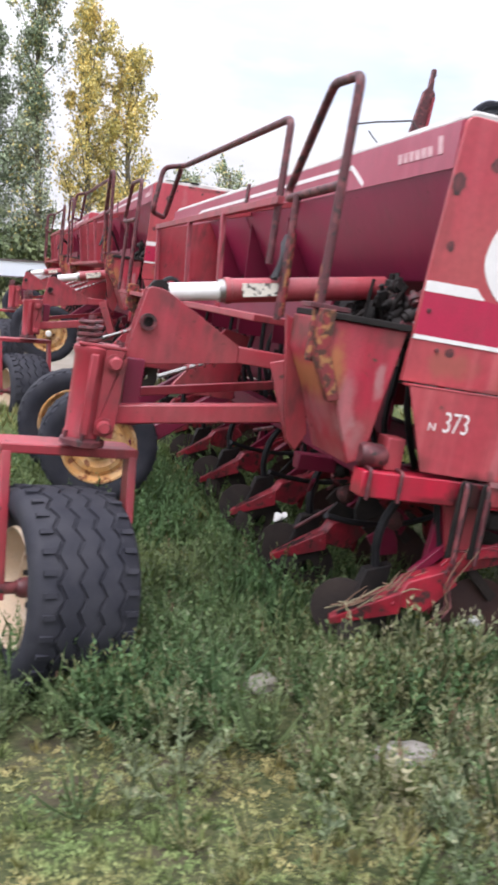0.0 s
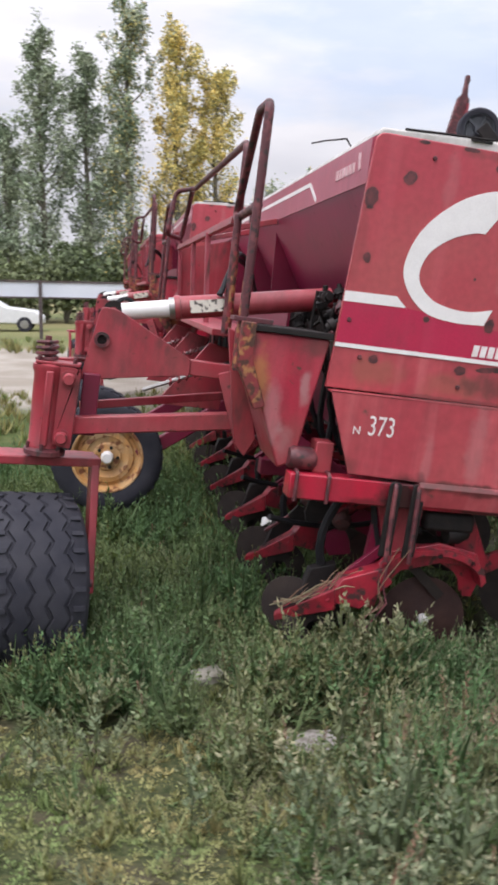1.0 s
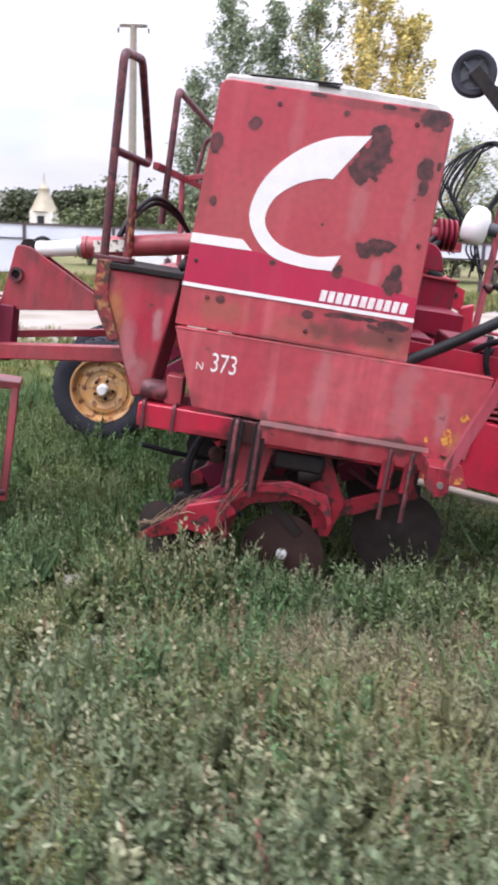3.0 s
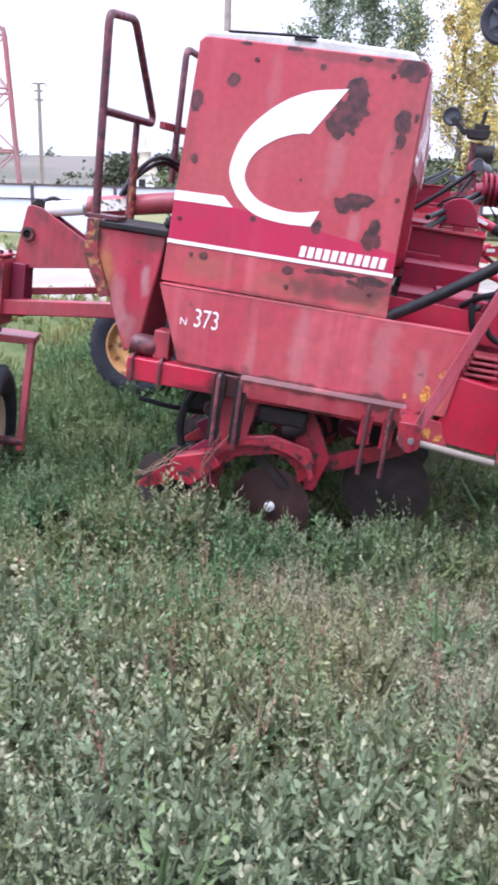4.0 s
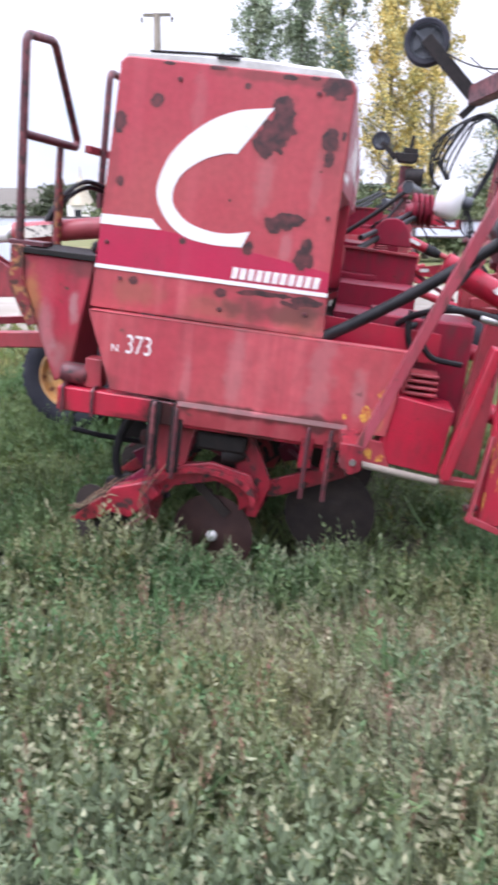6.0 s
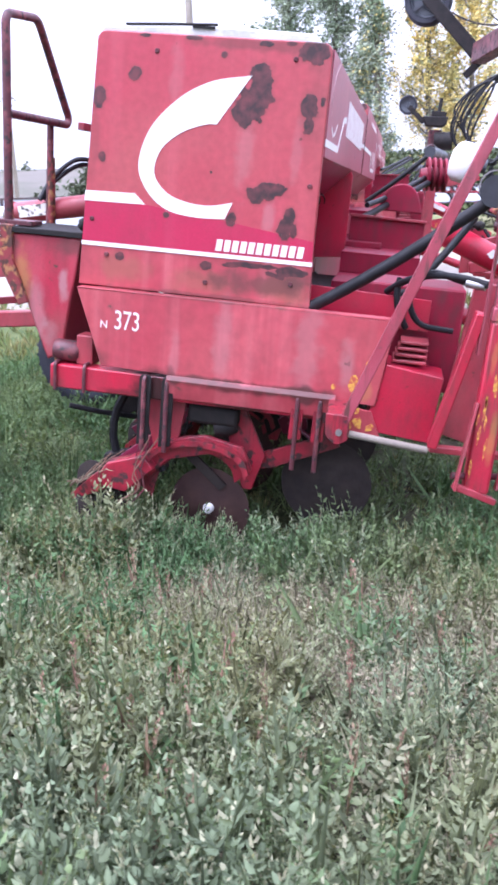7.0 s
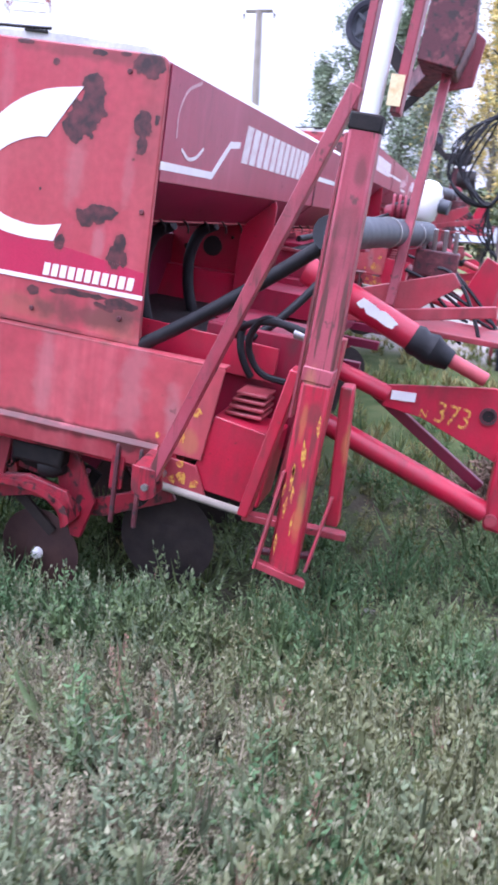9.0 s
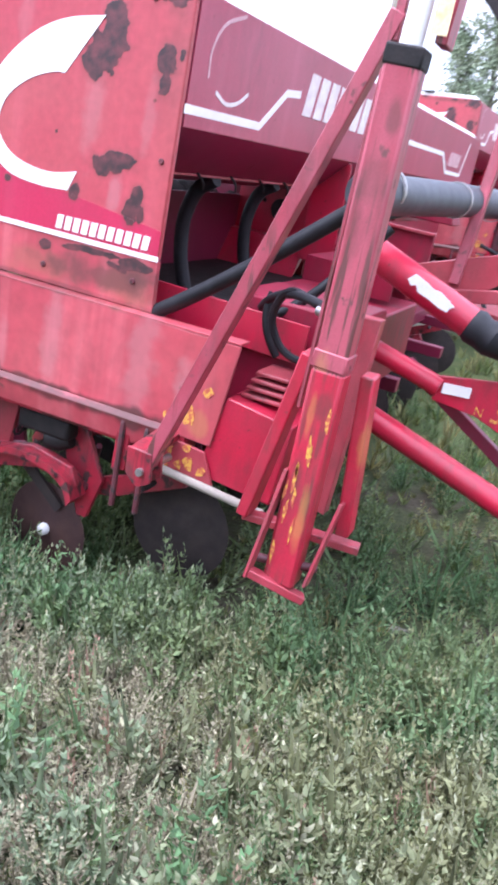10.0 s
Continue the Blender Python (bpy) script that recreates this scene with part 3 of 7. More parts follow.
def sag(p0, p1, drop, n=12, side=(0, 0, 0)):
    a, b, sd = Vector(p0), Vector(p1), Vector(side)
    return [a.lerp(b, i / n) + (Vector((0, 0, -drop)) + sd) * 4 * (i / n) * (1 - i / n) for i in range(n + 1)]


def empty(name, m, label, category, group=""):
    ob = new(name)
    ob.empty_display_size = 0.2
    ob.matrix_world = m
    return tagged(ob, label, category, group)


# ---- ground ----
def ease(a, b, x):
    s = min(1.0, max(0.0, (x - a) / (b - a)))
    return s * s * (3 - 2 * s)


def ground_z(x, y):
    z = -0.43 * ease(-0.1, 3.7, y) + 0.13 * ease(4.5, 9.0, y)
    z += 0.05 * ease(1.5, 4.5, x) * ease(1.0, 3.0, y)
    z += 0.035 * noise.noise((x * 0.7, y * 0.7, 0.3)) + 0.012 * noise.noise((x * 3.1, y * 3.1, 1.7))
    if y > 180:
        z += 24.0 * ease(190, 420, y) * (0.75 + 0.25 * noise.noise((x * 0.004, 2.0, 0.0))) * ease(80, -60, x)
    return z


def graded(lo, hi, fine_lo, fine_hi, step, growth):
    out = [fine_lo + i * step for i in range(int((fine_hi - fine_lo) / step) + 1)]
    s = step
    while out[-1] < hi:
        s *= growth
        out.append(out[-1] + s)
    s = step
    while out[0] > lo:
        s *= growth
        out.insert(0, out[0] - s)
    return out


g = Geo()
xs, ys = graded(-900, 900, -3.0, 7.0, 0.16, 1.16), graded(-300, 1500, -2.0, 9.0, 0.16, 1.13)
for yy in ys:
    for xx in xs:
        g.v.append((xx, yy, ground_z(xx, yy)))
for j in range(len(ys) - 1):
    for i in range(len(xs) - 1):
        k = j * len(xs) + i
        g.f.append((k, k + 1, k + 1 + len(xs), k + len(xs)))
tagged(mesh_object("ground", g, M_GROUND, smooth=180), "weedy uneven soil with dry grass and a pale dirt track", "ground", kind="structure")


# ---- the seed drill ----
DRILL = pose(2.4, 3.49, 0, 0, 6.3, 0)
drill = empty("seed_drill", DRILL, "long faded red seed drill leaning on weedy ground", "seed drill", "seed drills in a row")


def part(name, g, mat, parent=None, label="", bevel=0.0, smooth=44):
    return mesh_object(name, g, mat, parent or drill, label, bevel, smooth)


def panel_left(w):
    return -0.693 - (2.225 - w) * 0.0605


def rounded(poly, corners, r, steps=5):
    """Rounds the named corners of an outline."""
    out = []
    k = len(poly)
    for i, p in enumerate(poly):
        if i not in corners:
            out.append(p)
            continue
        b, a, c = Vector(p), Vector(poly[i - 1]), Vector(poly[(i + 1) % k])
        u, v = b + (a - b).normalized() * r, b + (c - b).normalized() * r
        for j in range(steps + 1):
            s = j / steps
            q = u * (1 - s) ** 2 + b * 2 * s * (1 - s) + v * s * s
            out.append((q.x, q.y))
    return out


# End panel with its paint
end_panel = part("end_panel", Geo().prism(rounded([(panel_left(1.232), 1.232), (0.427, 1.232), (0.425, 2.228), (-0.693, 2.228)], (2, 3), 0.05), 0.0, 0.03), M_PANEL,
                 label="faded red sheet metal with rust scabs", bevel=0.006)
part("lower_band", Geo().prism([(panel_left(1.03), 1.030), (0.436, 1.022), (0.428, 1.229), (panel_left(1.229), 1.229)], 0.002, 0.03), M_SKIRT, bevel=0.004,
     label="chalky orange-red strip")
part("crimson_band", Geo().prism([(panel_left(1.25) + 0.003, 1.25), (0.424, 1.246), (0.424, 1.345), (-0.05, 1.41), (-0.425, 1.45), (-0.74 + 0.003, 1.447)], -0.0015, 0.0), M_CRIMSON, end_panel, "crimson painted band", smooth=0)
part("white_line", Geo().prism([(panel_left(1.232), 1.229), (0.428, 1.227), (0.428, 1.247), (panel_left(1.25), 1.249)], -0.003, 0.001), M_WHITE, end_panel, "thin white line", smooth=0)
part("white_stripe", Geo().prism([(-0.741, 1.445), (-0.428, 1.449), (-0.482, 1.498), (-0.738, 1.494)], -0.003, 0.001), M_WHITE, end_panel, "white stripe", smooth=0)


def spline(pts, n=8):
    """A smooth line through the points."""
    p = [Vector(q) for q in pts]
    p = [p[0] * 2 - p[1], *p, p[-1] * 2 - p[-2]]
    out = []
    for a, b, c, d in zip(p, p[1:], p[2:], p[3:]):
        for i in range(n):
            s = i / n
            out.append(0.5 * (2 * b + (c - a) * s + (2 * a - 5 * b + 4 * c - d) * s * s + (3 * b - a - 3 * c + d) * s ** 3))
    return [tuple(q) for q in out + [p[-2]]]


crescent_out = spline([(0.061, 2.068), (-0.12, 2.035), (-0.275, 1.955), (-0.415, 1.81), (-0.470, 1.64), (-0.425, 1.52), (-0.32, 1.435), (-0.17, 1.41), (-0.022, 1.414)])
crescent_in = spline([(0.012, 1.494), (-0.09, 1.472), (-0.19, 1.473), (-0.30, 1.502), (-0.372, 1.565), (-0.388, 1.635), (-0.35, 1.725), (-0.255, 1.80), (-0.15, 1.84), (-0.092, 1.845)])
inner = crescent_in[::-1]


def strip(g, a, b, y0, y1):
    """A ribbon plate between two lines of points, with thickness."""
    n_s = 40

    def at(line, s):
        f = s * (len(line) - 1)
        i = min(int(f), len(line) - 2)
        return Vector(line[i]).lerp(Vector(line[i + 1]), f - i)
    rows = [(at(a, i / n_s), at(b, i / n_s)) for i in range(n_s + 1)]
    base = len(g.v)
    for p, q in rows:
        g.v += [(p.x, y0, p.y), (q.x, y0, q.y), (p.x, y1, p.y), (q.x, y1, q.y)]
    for i in range(n_s):
        o = base + 4 * i
        g.f += [(o, o + 1, o + 5, o + 4), (o + 2, o + 6, o + 7, o + 3), (o, o + 4, o + 6, o + 2), (o + 1, o + 3, o + 7, o + 5)]
    g.f += [(base, base + 2, base + 3, base + 1), (base + 4 * n_s, base + 4 * n_s + 1, base + 4 * n_s + 3, base + 4 * n_s + 2)]
    return g


part("crescent_emblem", strip(Geo(), crescent_out, inner, -0.0028, 0.001), M_WHITE, end_panel, "white painted crescent", smooth=0)


def word_bars(parent, mat, place, count, wide, high, gap, slant=0.0, odd=()):
    """A maker's word as plain slanted bars. place(s, h) gives the corner on the surface."""
    for i in range(count):
        s0 = i * (wide + gap)
        s1 = s0 + wide
        corners = [(s0, 0), (s1, 0), (s1, high), (s0, high)]
        gg = Geo()
        front = [place(s + slant * h, h, 0.0045) for s, h in corners]
        back = [place(s + slant * h, h, -0.001) for s, h in corners]
        gg.add(front + back, [(0, 1, 2, 3), (7, 6, 5, 4), (0, 4, 5, 1), (1, 5, 6, 2), (2, 6, 7, 3), (3, 7, 4, 0)])
        mesh_object("letter_bar", gg, mat, parent, smooth=0)


word_bars(end_panel, M_LETTER, lambda s, h, d: (-0.058 + s, -d, 1.260 + h), 11, 0.030, 0.056, 0.0105, 0.12)


for uu, ww in ((-0.62, 1.19), (-0.10, 1.10), (0.33, 1.13), (-0.40, 2.15), (0.26, 2.15), (0.38, 1.60), (-0.70, 1.36)):
    part("panel_bolt", Geo().lathe([(0.001, -0.008), (0.009, -0.008), (0.012, -0.004), (0.012, 0.002)], (uu, 0.0, ww), (0, 1, 0), 10), M_RAIL, end_panel)

# Lower apron panel, folded, with its number
apron = part("apron_panel", Geo().prism([(-0.752, 1.022), (-0.612, 0.628), (0.815, 0.585), (0.868, 1.010)], -0.062, -0.052), M_SKIRT, label="dented chalky red apron sheet", bevel=0.003)
part("apron_flange", Geo().box(-0.75, 0.866, -0.062, 0.02, 1.012, 1.022), M_SKIRT, apron, bevel=0.002)
part("apron_fold", Geo().prism([(-0.085, 0.625), (-0.062, 0.60), (-0.062, 0.50), (-0.075, 0.50), (-0.10, 0.60)], -0.25, 0.62, "x"), M_SKIRT, apron, bevel=0.003)


def lettering(name, text, size, m, mat, parent, width=None):
    """Flat painted characters."""
    cu = bpy.data.curves.new(name, "FONT")
    cu.body, cu.size, cu.extrude, cu.align_x = text, size, 0.001, "LEFT"
    tmp = new(name, cu)
    me = bpy.data.meshes.new_from_object(tmp.evaluated_get(bpy.context.evaluated_depsgraph_get()))
    bpy.data.objects.remove(tmp)
    bpy.data.curves.remove(cu)
    me.materials.clear()
    me.materials.append(mat)
    ob = new(name, me)
    ob.parent = parent
    ob.matrix_local = m
    return ob


lettering("number_text", "373", 0.138, pose(-0.548, -0.0635, 0.826, 90, 0, 0) @ Matrix.Diagonal((0.68, 1, 1, 1)), M_LETTER, apron)
lettering("number_text", "N", 0.055, pose(-0.622, -0.0635, 0.826, 90, 0, 0), M_LETTER, apron)
for i, (cx, cz, sw, sh) in enumerate([(0.70, 0.69, 0.06, 0.12), (0.77, 0.80, 0.05, 0.05), (0.60, 0.66, 0.03, 0.04)]):
    rnd_pts = [(cx + math.cos(a / 9 * 6.283) * sw / 2 * random.uniform(0.5, 1.1), cz + math.sin(a / 9 * 6.283) * sh / 2 * random.uniform(0.5, 1.1)) for a in range(9)]
    mesh_object("paint_daub", Geo().prism(rnd_pts, -0.064, -0.061), M_YELLOW, apron, "yellow paint showing through", smooth=0)

# Cross beam below the apron, with clamps
part("cross_beam", Geo().box(-0.892, 0.70, -0.055, 0.065, 0.478, 0.603), M_BEAM, label="bright red square tube", bevel=0.008)
for uu in (-0.86, -0.70):
    part("beam_clamp", Geo().tube(bend([(uu, -0.066, 0.47), (uu, -0.066, 0.614), (uu, 0.075, 0.614), (uu, 0.075, 0.47)], 0.02), 0.010, 8), M_RAIL)
for u0, u1, dark in ((-0.366, -0.245, True), (0.434, 0.548, False)):
    for uu in (u0, u1):
        part("hanger_bolt", Geo().tube(bend([(uu + 0.02, 0.08, 0.60), (uu, -0.09, 0.60), (uu + 0.002, -0.095, 0.21)], 0.03), 0.0125, 8), M_RAIL, label="rusty bent hanger bolt")
    for uu in (u0, u1):
        low = 0.23 if dark else 0.36
        part("hanger_plate", Geo().prism(rounded([(uu - 0.034, low), (uu + 0.030, low + 0.01), (uu + 0.036, 0.61), (uu - 0.028, 0.61)], (2, 3), 0.025, 4), -0.082, -0.068), M_BLACK if dark else M_ARM, label="greasy hanger plate", bevel=0.004)
# Long frame tubes running the whole length under the hopper
LONG = 6.75
for uu, ww in ((-0.60, 0.535), (0.50, 0.50), (0.05, 0.62)):
    part("frame_tube", Geo().box(uu - 0.06, uu + 0.06, 0.07, LONG, ww - 0.06, ww + 0.06), M_SHADE_RED, bevel=0.008)
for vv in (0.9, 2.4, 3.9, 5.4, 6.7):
    part("frame_crossmember", Geo().box(-0.86, 1.02, vv - 0.045, vv + 0.045, 0.40, 0.49), M_SHADE_RED, bevel=0.006)

# Hopper: a deep trough with painted side bands, two sections end to end
for v0, v1 in ((0.032, 3.47), (3.50, 6.70)):
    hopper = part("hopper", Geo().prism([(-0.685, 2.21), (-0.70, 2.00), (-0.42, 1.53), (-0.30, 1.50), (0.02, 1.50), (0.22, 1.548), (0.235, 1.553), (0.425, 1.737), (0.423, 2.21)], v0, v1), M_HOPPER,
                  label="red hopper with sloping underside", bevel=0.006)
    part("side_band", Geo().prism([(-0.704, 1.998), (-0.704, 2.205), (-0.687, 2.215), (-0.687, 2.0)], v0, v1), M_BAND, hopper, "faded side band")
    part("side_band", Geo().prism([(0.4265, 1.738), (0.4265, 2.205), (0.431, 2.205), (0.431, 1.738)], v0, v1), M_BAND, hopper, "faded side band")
    part("lip", Geo().box(0.20, 0.245, v0, v1, 1.545, 1.553), M_SKIRT, hopper)
    part("lid", Geo().prism([(-0.685, 2.213), (-0.672, 2.252), (-0.12, 2.274), (0.34, 2.262), (0.385, 2.213)], v0 - 0.025, v1 - 0.03), M_LID, hopper, "white weathered lid", bevel=0.012)
    for i in range(int((v1 - v0) / 0.36)):
        vv = v0 + 0.2 + 0.36 * i
        part("lip_hook", Geo().tube(bend([(0.24, vv, 1.56), (0.275, vv, 1.53), (0.27, vv + 0.02, 1.495)], 0.02, 3), 0.006, 6), M_BLACK, hopper)
hopper = [o for o in drill.children if o.name == "hopper"][0]
hopper_far = [o for o in drill.children if o.name == "hopper.001"][0]
part("lid_rail", Geo().tube([(-0.56, 0.012, 2.2595), (-0.34, 0.012, 2.270), (-0.12, 0.012, 2.277)], 0.006, 6), M_BLACK, hopper, "thin dark rail")
part("lid_patch", Geo().box(-0.235, -0.13, -0.003, 0.028, 2.256, 2.266), M_BLACK, hopper, "dark rubber strip")
part("seam_strap", Geo().box(-0.715, -0.70, 3.45, 3.52, 1.98, 2.24), M_RAIL, hopper)
part("seam_strap", Geo().box(0.4285, 0.436, 3.465, 3.505, 1.74, 2.22), M_RAIL, hopper)


def band_ribbon(parent, u, pts, wide, mat=M_WHITE):
    """A painted line on a hopper side; points are (v, w)."""
    for (a, b), (c, d) in zip(pts, pts[1:]):
        t = Vector((c - a, d - b)).normalized()
        nrm = Vector((-t.y, t.x)) * wide / 2
        e = t * wide * 0.25
        mesh_object("painted_line", Geo().prism([(a - e.x + nrm.x, b - e.y + nrm.y), (c + e.x + nrm.x, d + e.y + nrm.y), (c + e.x - nrm.x, d + e.y - nrm.y), (a - e.x - nrm.x, b - e.y - nrm.y)], min(u, u * 1.0) - 0.002, u + 0.002, "x"), mat, parent, smooth=0)


band_ribbon(hopper, 0.431, [(0.03, 1.802), (0.74, 1.804), (1.00, 1.975), (1.17, 1.99)], 0.034)
band_ribbon(hopper, 0.431, [(3.03, 1.95), (3.46, 1.955)], 0.03)
band_ribbon(hopper_far, 0.431, [(3.55, 1.955), (4.9, 1.96), (5.15, 1.82), (5.9, 1.82), (6.1, 2.12)], 0.034)
band_ribbon(hopper, -0.704, [(1.05, 2.02), (1.25, 2.13), (3.40, 2.13)], 0.026)
band_ribbon(hopper_far, -0.704, [(3.55, 2.12), (5.2, 2.12), (5.5, 2.05)], 0.026)
# moon-shaped outline on the front band
moon = spline([(0.42, 2.19), (0.25, 2.13), (0.17, 2.03), (0.17, 1.93)], 6)
for a, b in zip(moon, moon[1:]):
    band_ribbon(hopper, 0.431, [a, b], 0.014, M_SCRIPT)
moon = spline([(0.26, 1.885), (0.36, 1.855), (0.47, 1.87), (0.56, 1.915)], 5)
for a, b in zip(moon, moon[1:]):
    band_ribbon(hopper, 0.431, [a, b], 0.016, M_LETTER)
word_bars(hopper, M_LETTER, lambda s, h, d: (0.431 + d, 1.24 + s, 1.905 + h), 11, 0.118, 0.20, 0.045, 0.25)
word_bars(hopper, M_SCRIPT, lambda s, h, d: (-0.704 - d, 0.62 - s, 2.075 + h), 6, 0.045, 0.05, 0.018, -0.3)
word_bars(hopper, M_SCRIPT, lambda s, h, d: (-0.704 - d, 0.20 - s, 2.075 + h), 1, 0.04, 0.085, 0.01, -0.3)
word_bars(hopper_far, M_SCRIPT, lambda s, h, d: (0.431 + d, 5.2 + s, 1.88 + h), 5, 0.08, 0.12, 0.03, 0.3)

# Metering works and partitions below the hopper
for vv in (2.45, 3.4, 4.35, 5.3, 6.25):
    part("partition", Geo().prism([(-0.66, 1.99), (-0.38, 1.47), (-0.38, 1.02), (-0.62, 1.02)], vv - 0.008, vv + 0.008), M_SHADE_RED)
part("back_wall", Geo().box(-0.335, -0.32, 0.9, 6.7, 0.68, 1.40), M_SHADE_RED, label="inner wall, its red darkened for the shade there")
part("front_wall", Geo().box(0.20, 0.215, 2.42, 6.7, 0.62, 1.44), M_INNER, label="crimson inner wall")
part("cross_plate", Geo().prism([(0.24, 1.125), (1.03, 1.10), (1.03, 0.94), (0.24, 0.96)], 0.20, 0.215), M_BRIGHT, label="bright red cross plate behind the apron", bevel=0.003)
for i in range(6):
    vv = 0.10 + 0.34 * i
    part("metering_housing", Geo().prism(rounded([(-0.60, 1.40), (-0.44, 1.46), (-0.34, 1.40), (-0.36, 1.20), (-0.50, 1.16), (-0.62, 1.28)], (0, 1, 3, 4, 5), 0.03, 3), vv, vv + 0.20), M_BLACK, label="greasy black metering housing", bevel=0.012)
    part("housing_cap", Geo().lathe([(0.001, -0.02), (0.04, -0.02), (0.05, 0.0), (0.05, 0.01)], (-0.49, vv, 1.31), (0, 1, 0), 14), M_STEEL if i % 2 else M_RAIL)
    part("housing_link", Geo().tube([(-0.62, vv + 0.1, 1.33), (-0.70, vv + 0.16, 1.24), (-0.66, vv + 0.2, 1.08)], 0.012, 6), M_STEEL if i % 3 == 0 else M_BLACK)
part("metering_shaft", Geo().tube([(-0.42, 0.05, 1.30), (-0.42, 6.6, 1.30)], 0.018, 8), M_STEEL)
for i in range(26):
    vv = 0.18 + 0.25 * i
    part("seed_cup", Geo().lathe([(0.001, -0.04), (0.05, -0.04), (0.06, -0.01), (0.045, 0.03), (0.03, 0.045), (0.001, 0.045)], (-0.40 + 0.02 * math.sin(i * 2.1), vv, 1.36 + 0.01 * math.cos(i)), (0, 1, 0), 10), M_BLACK)
    part("seed_tube", Geo().tube([Vector(p) + Vector((0.02 * math.sin(3 * i + j), 0, 0)) for j, p in enumerate(sag((-0.42, vv, 1.30), (-0.35, vv + 0.05, 0.55), 0.06, 6, (-0.08, 0, 0)))], 0.02, 6), M_HOSE)
for i, (uu, vv, ww, r) in enumerate([(-0.52, 0.30, 1.33, 0.05), (-0.45, 0.12, 1.27, 0.04), (-0.56, 0.55, 1.38, 0.045), (-0.48, 0.40, 1.22, 0.035)]):
    part("metering_gear", Geo().lathe([(0.001, -0.015), (r, -0.015), (r * 1.12, 0), (r, 0.015), (0.001, 0.015)], (uu, vv, ww), (0.3, 1, 0.1), 14), M_STEEL if i % 2 else M_BLACK)

for i in range(30):
    rr = random.Random(i + 300)
    q = Vector((rr.uniform(-0.78, -0.50), rr.uniform(0.06, 0.75), rr.uniform(1.28, 1.50)))
    part("metering_lump", Geo().lathe([(0.001, -0.03), (0.022, -0.03), (0.022, -0.012), (0.034, -0.01), (0.03, 0.02), (0.014, 0.022), (0.014, 0.05), (0.001, 0.05)], q, (rr.uniform(-1, 1), rr.uniform(-0.4, 1), rr.uniform(-0.3, 1)), 9), M_RAIL if i % 7 == 0 else M_BLACK)
for i in range(12):
    rr = random.Random(i + 340)
    q = Vector((rr.uniform(-0.78, -0.45), rr.uniform(0.06, 0.8), rr.uniform(1.40, 1.50)))
    part("metering_chain", Geo().tube(sag(q, q + Vector((rr.uniform(-0.1, 0.1), rr.uniform(0, 0.2), -0.42)), 0.0, 6, (rr.uniform(-0.12, 0.1), 0, 0)), 0.010, 6), M_BLACK if i % 5 else M_RAIL)

# Side box that carries the ladder
side_box = part("ladder_box", Geo().prism([(-1.165, 1.250), (-0.765, 1.250), (-0.815, 0.95), (-0.865, 0.640), (-0.945, 0.605), (-1.075, 0.93), (-1.165, 1.10)], 0.03, 0.50), M_BOX, label="tapered red sheet box", bevel=0.01)
part("box_rim", Geo().box(-1.15, -0.755, 0.012, 0.51, 1.252, 1.282), M_BLACK, side_box, "black rim", bevel=0.004)
part("box_edge", Geo().prism([(-1.205, 1.29), (-1.135, 1.29), (-1.135, 1.12), (-1.045, 0.90), (-1.10, 0.88), (-1.205, 1.08)], 0.008, 0.06), M_FLAKED, side_box, "flaking ochre edge plate", bevel=0.006)
part("box_bracket", Geo().prism([(-1.20, 1.24), (-1.10, 1.20), (-0.98, 0.66), (-1.03, 0.56), (-1.09, 0.62), (-1.15, 0.95)], 0.50, 0.53), M_RED, side_box, bevel=0.004)
part("step_plate", Geo().box(-1.24, -1.05, 0.06, 0.20, 1.287, 1.310), M_RAIL, side_box, bevel=0.003)
part("gear_motor", Geo().lathe([(0.001, -0.07), (0.045, -0.07), (0.058, -0.05), (0.058, 0.05), (0.045, 0.07), (0.001, 0.07)], (-0.83, 0.03, 0.665), (1, 0.1, -0.05), 16), M_RAIL, label="greasy iron housing")
part("motor_bracket", Geo().box(-0.77, -0.68, 0.0, 0.12, 0.605, 0.76), M_RED, bevel=0.006)

# Handrails and walkway
handrail = part("handrail", Geo().tube(bend([(-1.19, 0.10, 1.05), (-1.195, 0.075, 2.29), (-1.185, 0.43, 2.325), (-1.18, 0.87, 1.87), (-1.18, 0.85, 1.83), (-1.19, 0.085, 1.83)], 0.055, 5), 0.022, 12), M_RAIL,
                label="chipped maroon tube handrail")
part("handrail_leg", Geo().tube([(-1.20, 0.65, 1.83), (-1.20, 0.645, 1.20)], 0.020, 10), M_RAIL, handrail)
for vv, lo in ((0.10, 1.06), (0.65, 1.22)):
    part("rail_foot", Geo().tube([(-1.19, vv, lo), (-1.192, vv, lo + 0.20), (-1.193, vv - 0.002, lo + 0.42)], [0.027, 0.0245, 0.0225], 12), M_FLAKED, handrail, "flaking ochre rail foot")
rail = part("guard_rail", Geo().tube(bend([(-1.12, 1.20, 1.50), (-1.12, 1.235, 2.315), (-1.17, 3.97, 2.345), (-1.33, 4.10, 2.315), (-1.38, 4.06, 1.92), (-1.22, 4.35, 1.91), (-1.19, 4.02, 2.33)], 0.07, 5), 0.022, 12), M_RAIL,
            label="chipped maroon guard rail")
far_rail = part("handrail", Geo().tube(bend([(-1.23, 5.95, 1.20), (-1.25, 5.93, 2.40), (-1.25, 6.62, 2.43), (-1.25, 6.90, 2.05), (-1.25, 6.88, 2.00), (-1.25, 5.95, 1.98)], 0.055, 5), 0.022, 12), M_RAIL,
                label="chipped maroon tube handrail at the far ladder")
